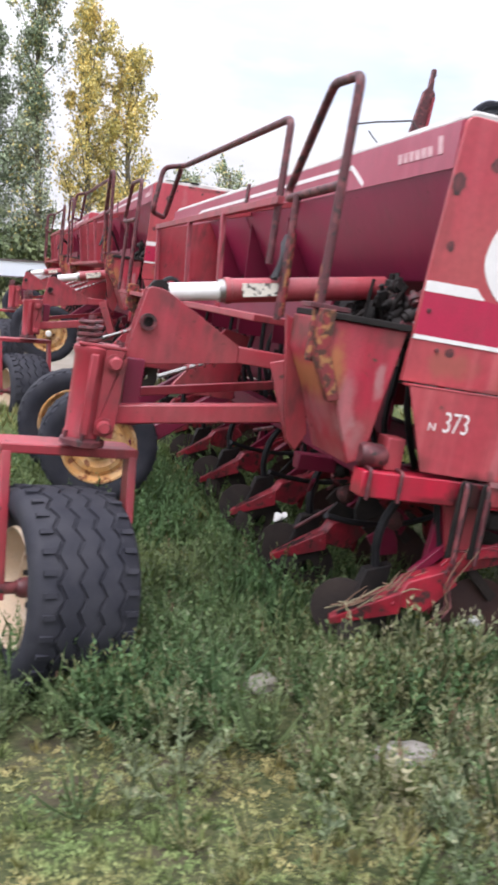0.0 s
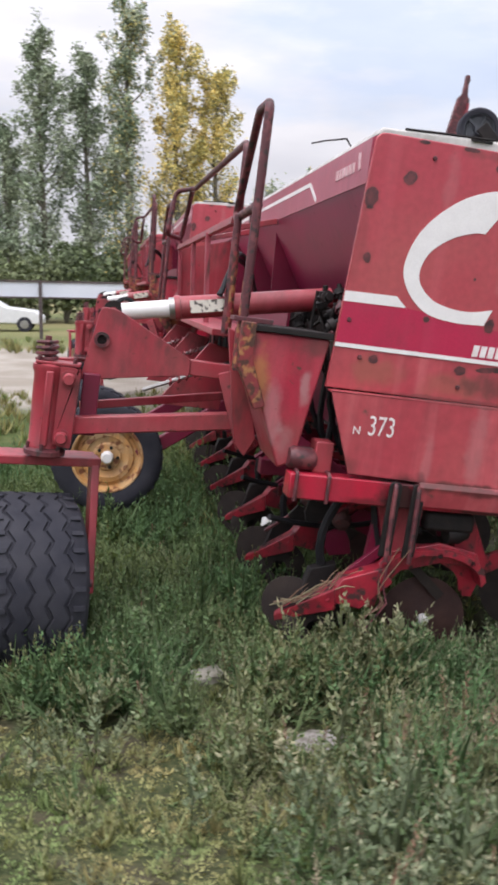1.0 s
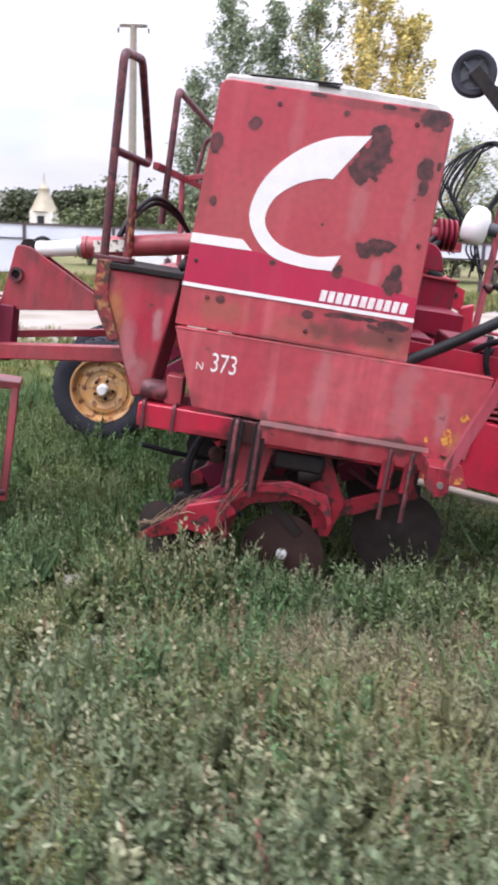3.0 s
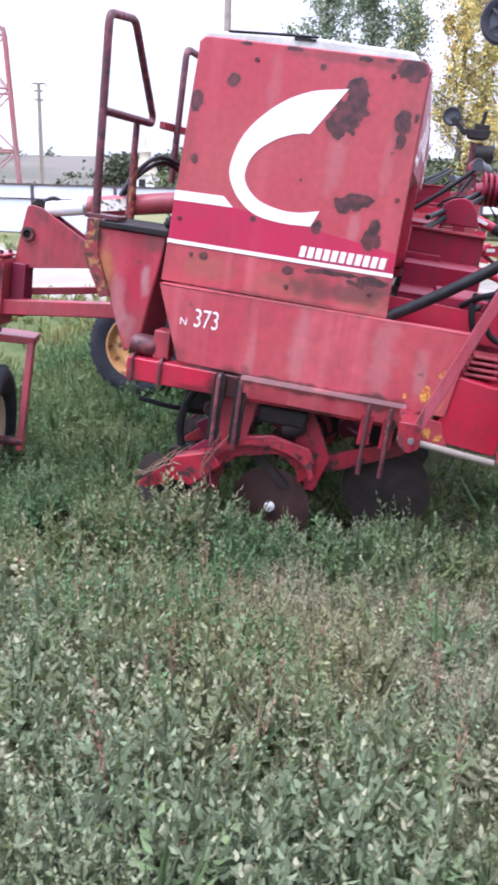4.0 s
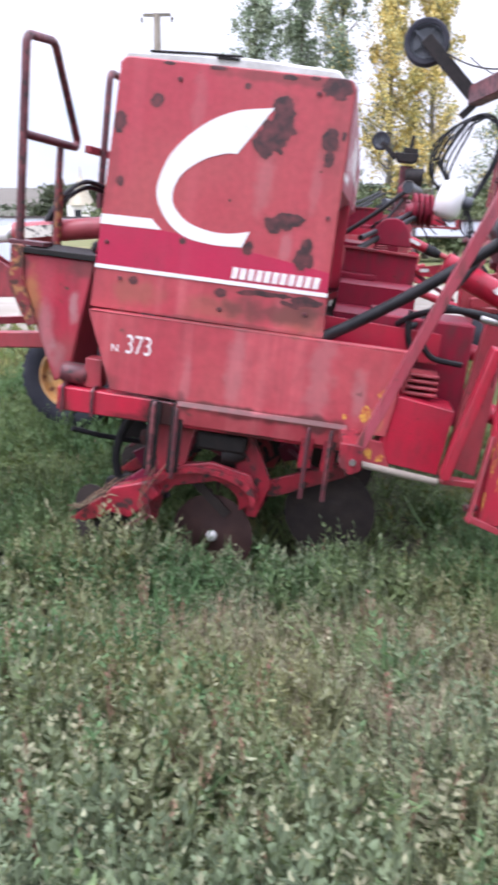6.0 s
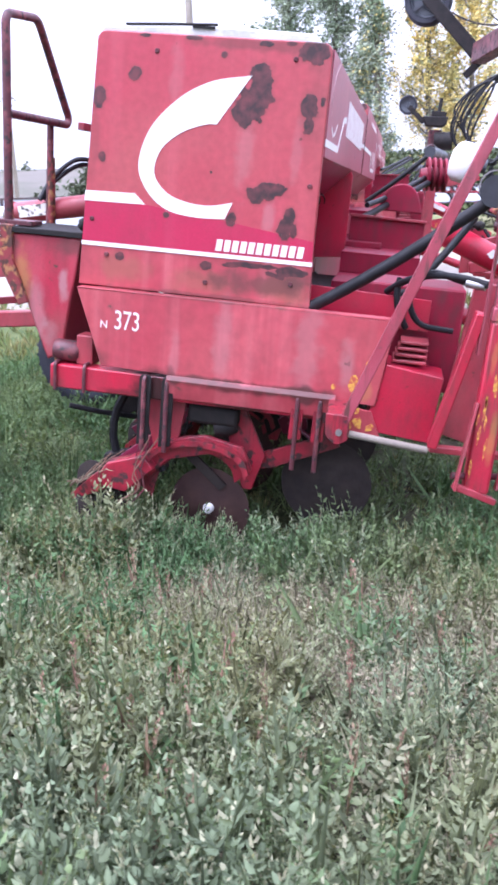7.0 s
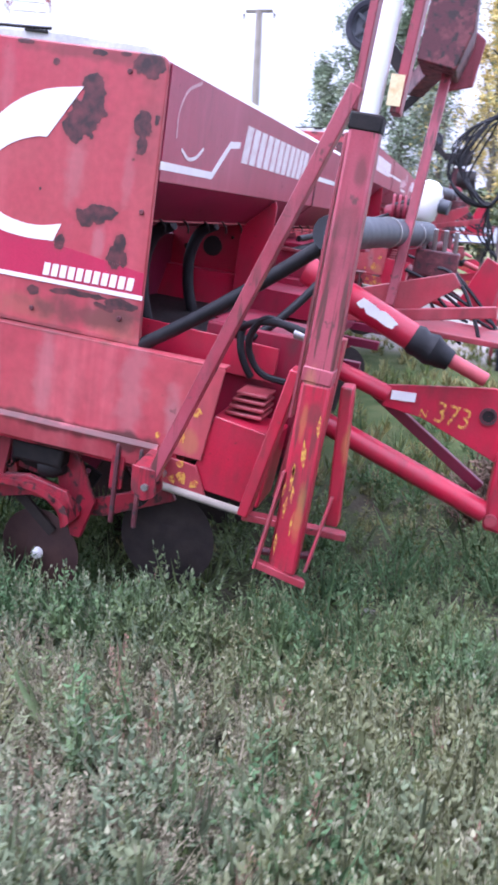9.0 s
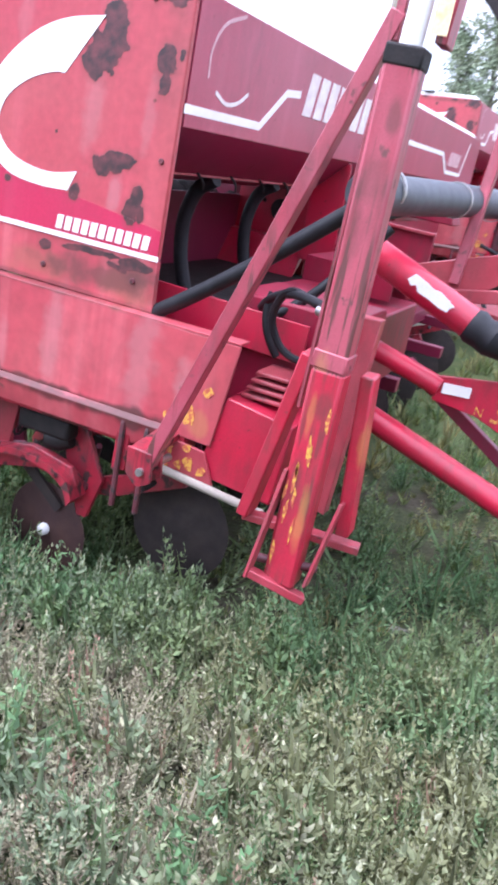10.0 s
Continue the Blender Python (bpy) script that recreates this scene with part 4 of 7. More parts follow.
part("handrail_leg", Geo().tube([(-1.25, 6.60, 1.99), (-1.24, 6.60, 1.20)], 0.020, 10), M_RAIL, far_rail)
far_box = part("ladder_box", Geo().prism([(-1.165, 1.250), (-0.765, 1.250), (-0.865, 0.640), (-0.945, 0.605), (-1.075, 0.93), (-1.165, 1.10)], 5.80, 6.25), M_BOX, label="tapered red sheet box", bevel=0.01)
part("box_edge", Geo().prism([(-1.255, 1.29), (-1.135, 1.29), (-1.135, 1.12), (-1.045, 0.90), (-1.10, 0.88), (-1.255, 1.08)], 5.77, 5.82), M_FLAKED, far_box, "flaking ochre edge plate", bevel=0.006)
part("walkway_rail", Geo().beam((-1.165, 1.03, 1.838), (-1.20, 4.75, 1.852), 0.04, 0.045), M_RED, label="red rail along the walkway", bevel=0.004)
for vv in (2.2, 3.29, 4.73):
    part("walkway_post", Geo().beam((-1.19, vv, 1.835), (-1.13, vv, 1.20), 0.035, 0.04, (0, 1, 0)), M_MARKER, bevel=0.004)
for vv in (2.25, 3.33):
    part("walkway_strut", Geo().beam((-1.19, vv, 1.842), (-0.70, vv, 1.99), 0.035, 0.04), M_RED, bevel=0.004)
part("walkway_deck", Geo().box(-1.23, -0.70, 0.95, 6.66, 1.17, 1.21), M_RED, label="red walkway deck", bevel=0.005)
part("walkway_end", Geo().prism([(-1.185, 1.84), (-0.69, 1.99), (-0.45, 1.56), (-0.45, 1.20), (-1.12, 1.20)], 4.76, 4.78), M_RED)
part("walkway_kick", Geo().box(-0.80, -0.785, 0.95, 5.4, 1.2, 1.42), M_SHADE_RED)
# twig caught on the lid
part("bent_wire", Geo().tube([(-0.66, 0.55, 2.24), (-0.68, 0.62, 2.30), (-0.70, 0.80, 2.32), (-0.69, 1.05, 2.36), (-0.72, 1.3, 2.38)], 0.005, 5), M_BLACK)


# Lifting linkage with its caster wheel
def hydraulic(p0, p1, p2, r_rod, r_barrel, rod_mat, name="lift_cylinder"):
    """A cylinder: barrel from p1 to p2, rod from p0 to p1."""
    d = (Vector(p2) - Vector(p1)).normalized()
    cyl = part(name, Geo().tube([p1, Vector(p1) + d * 0.03, Vector(p1) + d * 0.032, p2], [r_barrel * 1.1, r_barrel * 1.1, r_barrel, r_barrel], 20), M_RED, label="red hydraulic cylinder")
    part("rod", Geo().tube([p0, p1], r_rod, 18), rod_mat, cyl, "white sleeve over the rod")
    part("rod_collar", Geo().tube([Vector(p1) - d * 0.03, Vector(p1) + d * 0.004], r_rod * 1.25, 18), M_STEEL, cyl)
    return cyl


cyl = hydraulic((-1.755, 0.745, 1.245), (-1.475, 0.735, 1.300), (-0.62, 0.70, 1.46), 0.047, 0.062, M_WHITE)
part("paper_label", Geo().prism([(-1.39, 1.285), (-1.20, 1.322), (-1.215, 1.385), (-1.405, 1.350)], 0.655, 0.668), M_LABEL, cyl, "torn white label", smooth=0)
part("rod_eye", Geo().lathe([(0.02, -0.03), (0.055, -0.03), (0.055, 0.03), (0.02, 0.03), (0.02, -0.03)], (-1.80, 0.745, 1.245), (0, 1, 0), 16), M_BLACK, cyl, "greasy black clevis")
part("rod_hose", Geo().tube(sag((-1.80, 0.76, 1.27), (-1.70, 0.80, 1.30), -0.03, 6), 0.012, 6), M_HOSE, cyl)

link = part("lift_plate", Geo().prism(rounded([(-1.865, 1.262), (-1.945, 0.857), (-1.36, 0.945), (-1.36, 1.035), (-1.775, 1.255)], (0, 4), 0.03, 3), 0.685, 0.705)
            .prism(rounded([(-1.865, 1.262), (-1.945, 0.857), (-1.36, 0.945), (-1.36, 1.035), (-1.775, 1.255)], (0, 4), 0.03, 3), 0.785, 0.80), M_RED, label="faded red triangular lift plate", bevel=0.004)
part("plate_web", Geo().prism([(-1.94, 0.862), (-1.36, 0.95), (-1.36, 0.965), (-1.94, 0.877)], 0.705, 0.785), M_RED, link)
part("bushing", Geo().lathe([(0.026, -0.03), (0.042, -0.03), (0.042, 0.13), (0.026, 0.13), (0.026, -0.03)], (-1.846, 0.685, 1.086), (0, 1, 0), 18), M_RAIL, link)
part("bushing_hole", Geo().lathe([(0.001, 0), (0.026, 0)], (-1.846, 0.675, 1.086), (0, 1, 0), 14), M_DARKGAP, link)
part("lift_arm", Geo().beam((-1.37, 0.74, 0.99), (-1.06, 0.72, 0.985), 0.08, 0.085), M_RED, bevel=0.006)
part("lift_arm", Geo().beam((-1.16, 0.60, 1.0), (-1.02, 0.55, 0.60), 0.06, 0.10), M_RED, bevel=0.006)
part("lower_arm", Geo().beam((-1.96, 0.62, 0.618), (-1.00, 0.60, 0.748), 0.08, 0.095), M_RED, label="long red parallel arm", bevel=0.008)
part("brace_rod", Geo().beam((-1.93, 0.78, 0.705), (-0.95, 1.05, 0.845), 0.035, 0.045), M_RED, bevel=0.004)
part("post_link", Geo().box(-1.925, -1.835, 0.64, 0.76, 0.565, 0.90), M_SHADE_RED, bevel=0.006)
post = part("caster_post", Geo().lathe([(0.001, 0.47), (0.088, 0.47), (0.092, 0.50), (0.084, 0.52), (0.084, 0.88), (0.094, 0.90), (0.094, 0.925), (0.07, 0.94), (0.001, 0.94)], (-2.095, 0.64, 0.0), (0, 0, 1), 28), M_RED, label="red turned caster post casting")
part("post_block", Geo().prism(rounded([(-2.05, 0.515), (-1.955, 0.495), (-1.935, 0.905), (-1.96, 0.93), (-2.04, 0.93)], (1, 2, 3), 0.02, 3), 0.555, 0.735), M_RED, post, bevel=0.012)
part("post_rib", Geo().prism([(-2.115, 0.50), (-2.075, 0.50), (-2.070, 0.90), (-2.11, 0.90)], 0.535, 0.57), M_RED, post, bevel=0.008)
for uu, ww in ((-1.992, 0.868), (-2.005, 0.555)):
    part("post_bolt", Geo().lathe([(0.001, -0.05), (0.026, -0.05), (0.034, -0.038), (0.034, -0.012), (0.046, -0.012), (0.046, 0.0)], (uu, 0.555, ww), (0, 1, 0), 12), M_RED, post)
part("post_cap", Geo().box(-2.17, -1.94, 0.56, 0.72, 0.932, 0.948), M_RED, post, bevel=0.004)
for uu, vv in ((-2.15, 0.58), (-1.97, 0.58), (-1.97, 0.70)):
    part("cap_bolt", Geo().tube([(uu, vv, 0.946), (uu, vv, 0.972)], 0.013, 6), M_RAIL, post)
part("post_stud", Geo().tube([(-2.12, 0.64, 0.92), (-2.12, 0.64, 1.075)], 0.018, 10), M_RAIL, post)
for k in range(6):
    a = k * 1.047 + 0.4
    part("flange_bolt", Geo().tube([(-2.09 + 0.092 * math.cos(a), 0.63 + 0.092 * math.sin(a), 0.47), (-2.09 + 0.092 * math.cos(a), 0.63 + 0.092 * math.sin(a), 0.512)], 0.012, 6), M_RAIL, post)
coil = [(-2.12 + 0.052 * math.cos(a * 0.45), 0.64 + 0.052 * math.sin(a * 0.45), 0.935 + a * 0.0021) for a in range(56)]
part("caster_spring", Geo().tube(coil, 0.010, 6), M_RAIL, post)
part("post_flange", Geo().lathe([(0.001, -0.02), (0.11, -0.02), (0.11, 0.005), (0.08, 0.02), (0.001, 0.02)], (-2.09, 0.63, 0.468), (0, 0, 1), 18), M_RAIL, post)
CAST = pose(-2.150, 0.735, 0, 0, 0, 15)


def cast(p):
    return CAST @ Vector(p)


def cast_geo(g):
    g.v = [tuple(cast(p)) for p in g.v]
    return g


fork = part("caster_fork", cast_geo(Geo().prism([(-0.355, -0.10), (0.355, -0.10), (0.355, 0.10), (0.22, 0.12), (-0.22, 0.12), (-0.355, 0.10)], 0.375, 0.425, "z")), M_RED, label="red caster fork plate", bevel=0.008)
for s in (-1, 1):
    part("fork_leg", cast_geo(Geo().beam((s * 0.325, -0.06, 0.38), (s * 0.318, -0.22, -0.31), 0.085, 0.045, (1, 0, 0))), M_RED, fork, bevel=0.006)


def tyre(parent, centre, axis, radius, width, rim_r, mat_rim, treads=True, hub_white=True, name="caster_wheel"):
    """A ribbed farm tyre on a dished rim."""
    a = Vector(axis).normalized()
    c = Vector(centre)
    hw = width / 2
    sh = radius - rim_r
    prof = [(rim_r * 0.98, -hw * 0.72), (rim_r + sh * 0.12, -hw * 0.82), (rim_r + sh * 0.5, -hw * 1.0), (radius - sh * 0.22, -hw * 0.97), (radius - sh * 0.08, -hw * 0.85), (radius - 0.006, -hw * 0.6)]
    if treads:
        for gx in (-0.27, -0.09, 0.09, 0.27):
            prof += [(radius, (gx - 0.022) * width), (radius - 0.014, (gx - 0.014) * width), (radius - 0.014, (gx + 0.014) * width), (radius, (gx + 0.022) * width)]
    prof += [(radius, 0.0)] if not treads else []
    prof += [(r, -h) for r, h in reversed(prof[:6])]
    n_seg = 144 if treads else 48
    gg = Geo().lathe(prof, c, a, n_seg)
    if treads:
        k_p = len(prof)
        for j in range(n_seg):
            wob = 0.013 * (abs((j % 6) - 3) - 1.5) / 1.5 * (width / 0.4)
            for i in range(6, k_p - 6):
                gg.v[j * k_p + i] = tuple(Vector(gg.v[j * k_p + i]) + a * wob)
    wheel = part(name, gg, M_RUBBER, parent, "black ribbed rubber tyre", smooth=40)
    part("rim", Geo().lathe([(rim_r * 1.06, -hw * 0.78), (rim_r * 1.03, -hw * 0.85), (rim_r * 0.98, -hw * 0.82), (rim_r * 0.95, -hw * 0.45), (rim_r * 0.88, -hw * 0.28), (rim_r * 0.80, -hw * 0.28), (rim_r * 0.76, -hw * 0.44),
                              (rim_r * 0.62, -hw * 0.48), (rim_r * 0.55, -hw * 0.36), (rim_r * 0.42, -hw * 0.36), (rim_r * 0.38, -hw * 0.46), (rim_r * 0.001, -hw * 0.46)], c, a, 40), mat_rim, wheel, "ochre painted steel rim")
    part("rim", Geo().lathe([(rim_r * 1.06, hw * 0.78), (rim_r * 1.02, hw * 0.80), (rim_r * 0.97, hw * 0.70), (rim_r * 0.93, hw * 0.45), (rim_r * 0.78, hw * 0.40), (rim_r * 0.4, hw * 0.34), (rim_r * 0.001, hw * 0.34)], c, a, 40), mat_rim, wheel)
    hb = c - a * hw * 0.45
    part("hub_cap", Geo().lathe([(0.001, -0.075), (0.036, -0.075), (0.05, -0.05), (0.05, 0.0)], hb, a, 14), M_WHITE if hub_white else M_RAIL, wheel)
    s0 = a.cross(Vector((0, 0, 1))).normalized()
    t0 = a.cross(s0)
    for i in range(5):
        q = hb + (s0 * math.cos(i * 1.2566) + t0 * math.sin(i * 1.2566)) * rim_r * 0.30
        part("wheel_nut", Geo().tube([q - a * 0.025, q + a * 0.002], 0.014, 6), M_BLACK, wheel)
    if treads:
        for j in range(32):
            ang = 2 * math.pi * (j + 0.5) / 32
            rad = s0 * math.cos(ang) + t0 * math.sin(ang)
            tang = a.cross(rad)
            for sd in (-1, 1):
                q = c + rad * (radius - 0.024) + a * sd * hw * 0.74
                part("tread_lug", Geo().beam(q - a * hw * 0.11, q + a * hw * 0.11, 0.024, 0.05, rad), M_RUBBER, wheel)
    return wheel


tyre(fork, cast((-0.045, -0.23, -0.250)), cast((1, 0, 0)) - cast((0, 0, 0)), 0.495, 0.52, 0.28, M_RIMPALE, hub_white=False)
part("axle", Geo().tube([cast((-0.34, -0.23, -0.250)), cast((0.33, -0.23, -0.250))], 0.03, 12), M_RAIL, fork)


# Rear transport wheels at the far end of the walkway side
def transport_wheel(u, v, w):
    arm = part("wheel_arm", Geo().beam((u + 0.25, v + 0.10, w + 0.02), (u + 0.95, v + 0.05, w + 0.55), 0.09, 0.11), M_SHADE_RED, bevel=0.008)
    tyre(arm, (u, v + 0.10, w), (0, 1, 0), 0.442, 0.25, 0.272, M_RIM, treads=True, name="transport_wheel")
    part("axle", Geo().tube([(u, v + 0.0, w), (u, v + 0.32, w)], 0.035, 10), M_RAIL, arm)
    part("axle_arm", Geo().beam((u, v + 0.26, w), (u + 0.35, v + 0.22, w + 0.08), 0.08, 0.10), M_RED, arm, bevel=0.006)


transport_wheel(-1.725, 2.70, 0.044)
transport_wheel(-1.86, 3.50, 0.06)
for i, vv in enumerate((1.75, 3.3, 4.9)):
    part("spring_rod", Geo().tube([(-1.55, vv, 0.72), (-0.95, vv + 0.05, 0.98)], 0.014, 8), M_STEEL)
    sp = [(-1.40 + 0.006 * a + 0.03 * math.sin(a * 0.7) * 0.4, vv + 0.03 * math.cos(a * 0.7), 0.785 + 0.0026 * a + 0.03 * math.sin(a * 0.7)) for a in range(60)]
    part("pressure_spring", Geo().tube(sp, 0.007, 5), M_RED)
    part("rear_bracket", Geo().prism([(-1.45, 0.62), (-1.00, 0.62), (-0.95, 1.05), (-1.12, 1.08), (-1.32, 0.80)], vv + 0.15, vv + 0.19), M_RED, bevel=0.004)


# Row openers
def opener(v, first):
    arm = part("opener_arm", Geo().prism([(-0.42, 0.10), (-0.30, 0.24), (-0.05, 0.30), (0.16, 0.26), (0.20, 0.18), (-0.02, 0.20), (-0.24, 0.14), (-0.34, 0.02)], v + 0.02, v + 0.05), M_ARM, label="greasy red opener arm, darkened for shade", bevel=0.005)
    part("opener_shoe", Geo().add([(-0.835, v + 0.15, -0.185), (-0.60, v - 0.085, 0.055), (-0.555, v + 0.085, 0.050), (-0.815, v + 0.215, -0.185),
                                   (-0.825, v + 0.155, -0.222), (-0.58, v - 0.07, -0.06), (-0.54, v + 0.07, -0.06), (-0.81, v + 0.21, -0.222)],
                                  [(0, 1, 2, 3), (7, 6, 5, 4), (0, 4, 5, 1), (1, 5, 6, 2), (2, 6, 7, 3), (3, 7, 4, 0)]), M_ARM, arm, "red sloping shoe", bevel=0.006)
    part("shoe_slot", Geo().add([(-0.81, v + 0.125, -0.149), (-0.69, v + 0.02, -0.028), (-0.675, v + 0.06, -0.030), (-0.80, v + 0.155, -0.150)], [(0, 1, 2, 3)]), M_BLACK, arm, smooth=0)
    part("closing_disc", Geo().lathe([(0.001, -0.01), (0.06, -0.01), (0.165, -0.003), (0.165, 0.003), (0.001, 0.008)], (-0.72, v + 0.26, -0.17), (0.5, 1, 0.1), 28), M_DARKDISC, arm, "earthy closing disc, blackened for the shade there")
    part("draft_link", Geo().beam((-0.50, v + 0.05, 0.10), (-0.12, v + 0.10, 0.42), 0.03, 0.05), M_SHADE_RED, arm, bevel=0.003)
    part("shank", Geo().beam((-0.40, v + 0.10, 0.02), (-0.36, v + 0.10, 0.50), 0.04, 0.06), M_SHADE_RED, arm, bevel=0.003)
    part("shoe_bracket", Geo().prism([(-0.63, -0.02), (-0.45, -0.05), (-0.30, 0.10), (-0.36, 0.17), (-0.56, 0.10)], v - 0.06, v + 0.05), M_ARM, arm, bevel=0.006)
    part("pivot_bracket", Geo().prism([(0.02, 0.46), (0.14, 0.46), (0.27, 0.20), (0.21, 0.0), (0.16, 0.0), (0.08, 0.22)], v + 0.11, v + 0.14), M_ARM, arm, bevel=0.004)
    part("pivot_bolt", Geo().tube([(0.186, v + 0.08, 0.155), (0.186, v + 0.2, 0.155)], 0.022, 10), M_RAIL, arm)
    part("front_arm", Geo().prism([(0.16, 0.10), (0.24, 0.20), (0.62, 0.36), (0.66, 0.29), (0.30, 0.12)], v + 0.16, v + 0.19), M_ARM, arm, bevel=0.004)
    disc = part("coulter_disc", Geo().lathe([(0.001, -0.012), (0.07, -0.012), (0.09, -0.004), (0.228, -0.002), (0.232, 0.0), (0.228, 0.002), (0.001, 0.004)], (-0.023, v + 0.165, -0.155), (0.12, 1, 0), 36), M_DISC, arm, "rusty brown disc")
    part("disc_hub", Geo().lathe([(0.001, -0.035), (0.018, -0.035), (0.028, -0.025), (0.03, 0.0)], (-0.023, v + 0.15, -0.155), (0.12, 1, 0), 14), M_WHITE if first else M_RAIL, arm)
    part("coulter_disc", Geo().lathe([(0.001, -0.012), (0.07, -0.012), (0.09, -0.004), (0.25, -0.002), (0.254, 0.0), (0.25, 0.002), (0.001, 0.004)], (0.60, v + 0.30, 0.03), (0.05, 1, 0), 36), M_DARKDISC, arm, "rusty brown disc")
    part("press_wheel", Geo().lathe([(0.05, -0.03), (0.14, -0.035), (0.17, -0.02), (0.17, 0.02), (0.14, 0.035), (0.05, 0.03)], (-0.62, v + 0.10, -0.22), (0.15, 1, 0), 22), M_DARKDISC, arm)
    part("drop_tube", Geo().tube(sag((-0.38, v + 0.12, 0.95), (-0.28, v + 0.08, 0.05), 0.0, 6, (-0.08, 0, 0)), 0.02, 6), M_HOSE, arm)
    arch = spline([(-0.42, -0.02), (-0.38, 0.12), (-0.28, 0.225), (-0.12, 0.275), (0.05, 0.265), (0.17, 0.21), (0.21, 0.13)], 4)
    inside = [(0.93 * p + -0.007, q - 0.03) for p, q in arch]
    part("arm_guard", strip(Geo(), arch, inside, v - 0.03, v + 0.09), M_ARM, arm, "arched red guard plate over the disc", smooth=30)
    part("guard_side", strip(Geo(), inside, [(0.72 * p - 0.03, q - 0.09) for p, q in arch], v + 0.075, v + 0.088), M_ARM, arm, smooth=0)
    for uu, ww in ((-0.50, 0.03), (-0.36, 0.10), (-0.06, 0.25), (0.12, 0.22), (0.55, 0.31)):
        part("arm_bolt", Geo().tube([(uu, v - 0.03, ww), (uu, v + 0.06, ww)], 0.015, 7), M_BLACK, arm)
    part("arm_spring", Geo().tube([(-0.20 + 0.004 * k, v + 0.08 + 0.028 * math.cos(k * 0.8), 0.30 + 0.0042 * k + 0.028 * math.sin(k * 0.8)) for k in range(48)], 0.007, 5), M_BLACK, arm)
    part("seed_boot", Geo().prism([(-0.66, 0.06), (-0.52, 0.10), (-0.55, -0.20), (-0.68, -0.30), (-0.74, -0.24)], v + 0.20, v + 0.27), M_BLACK, arm, bevel=0.008)
    part("boot_tube", Geo().tube(sag((-0.60, v + 0.23, 0.08), (-0.50, v + 0.22, 0.50), 0.0, 5, (-0.06, 0, 0)), 0.024, 7), M_HOSE, arm)
    part("scraper", Geo().beam((-0.16, v + 0.13, 0.16), (0.05, v + 0.14, -0.02), 0.02, 0.05), M_DARKDISC, arm)


for i in range(7):
    opener(-0.02 + 0.97 * i, i == 0)
for i in range(4):
    part("hanger_bracket", Geo().prism([(-0.40, 0.47), (-0.16, 0.47), (-0.20, 0.22), (-0.33, 0.20)], 0.02 + i * 1.5, 0.05 + i * 1.5), M_RED, bevel=0.004)
# added clutter, mostly near black to fill in the shade under the frame
for i in range(16):
    rr = random.Random(i + 500)
    cu, cv, cw = rr.uniform(-0.6, 0.65), rr.uniform(0.28, 1.3), rr.uniform(0.08, 0.44)
    plate = [(cu + math.cos(k * 1.05 + rr.uniform(-0.3, 0.3)) * rr.uniform(0.05, 0.13), cw + math.sin(k * 1.05) * rr.uniform(0.04, 0.12)) for k in range(6)]
    part("linkage_plate", Geo().prism(plate, cv, cv + 0.025), rr.choice((M_BLACK, M_DARKDISC, M_SHADE_RED)), bevel=0.003)
for i in range(22):
    rr = random.Random(i + 60)
    p_a = Vector((rr.uniform(-0.75, 0.5), rr.uniform(0.05, 2.5), rr.uniform(0.15, 0.48)))
    part("tie_rod", Geo().tube([p_a, p_a + Vector((rr.uniform(-0.35, 0.35), rr.uniform(-0.3, 0.3), rr.uniform(-0.25, 0.15)))], rr.uniform(0.008, 0.018), 6), rr.choice((M_RAIL, M_BLACK, M_SHADE_RED)))
for i in range(6):
    rr = random.Random(i + 160)
    p_a = (rr.uniform(-0.6, 0.4), rr.uniform(0.05, 0.9), rr.uniform(0.25, 0.45))
    part("grease_lump", Geo().lathe([(0.001, -0.04), (0.04, -0.03), (0.055, 0.01), (0.03, 0.05), (0.001, 0.05)], p_a, (rr.uniform(-1, 1), 1, rr.uniform(-1, 1)), 10), rr.choice((M_BLACK, M_RUST)))
part("greasy_casting", Geo().box(-0.15, 0.12, 0.0, 0.10, 0.36, 0.46), M_BLACK, bevel=0.02)
part("greasy_casting", Geo().lathe([(0.001, -0.06), (0.05, -0.06), (0.06, 0), (0.04, 0.06), (0.001, 0.06)], (0.05, 0.06, 0.35), (1, 0.1, 0.2), 12), M_BLACK)
part("loose_wire", Geo().tube([(-0.33, -0.07, 0.25), (-0.36, -0.10, 0.10), (-0.33, -0.11, 0.0), (-0.42, -0.13, -0.12), (-0.43, -0.12, -0.3), (-0.36, -0.14, -0.36)], 0.005, 5), M_RAIL)
for i, vv in enumerate((0.25, 1.2, 2.1)):
    part("under_hose", Geo().tube(sag((-0.9, vv, 0.30), (0.3, vv + 0.6, 0.35), 0.10, 8), 0.016, 6), M_HOSE)

for i in range(2):
    arc = spline([(-1.25, 0.62 + 0.05 * i, 1.40), (-1.20, 0.72, 1.54 - 0.03 * i), (-1.13, 0.93 + 0.04 * i, 1.645 - 0.03 * i), (-1.03, 1.14, 1.60 - 0.03 * i), (-0.96, 1.30, 1.48), (-0.90, 1.40, 1.38)], 6)
    part("cylinder_hose", Geo().tube(arc, 0.014, 8), M_HOSE, label="black hose arching over the cylinder")

# Front gear box beside the apron
gear = part("front_box", Geo().prism([(0.845, 0.800), (1.13, 0.760), (1.10, 0.425), (0.76, 0.455), (0.80, 0.60)], -0.05, 0.22), M_BRIGHT, label="bright red sheet box", bevel=0.006)
part("box_foot", Geo().tube([(0.60, -0.09, 0.445), (1.10, -0.10, 0.405)], 0.018, 10), M_POLE, gear, "dull grey bar")
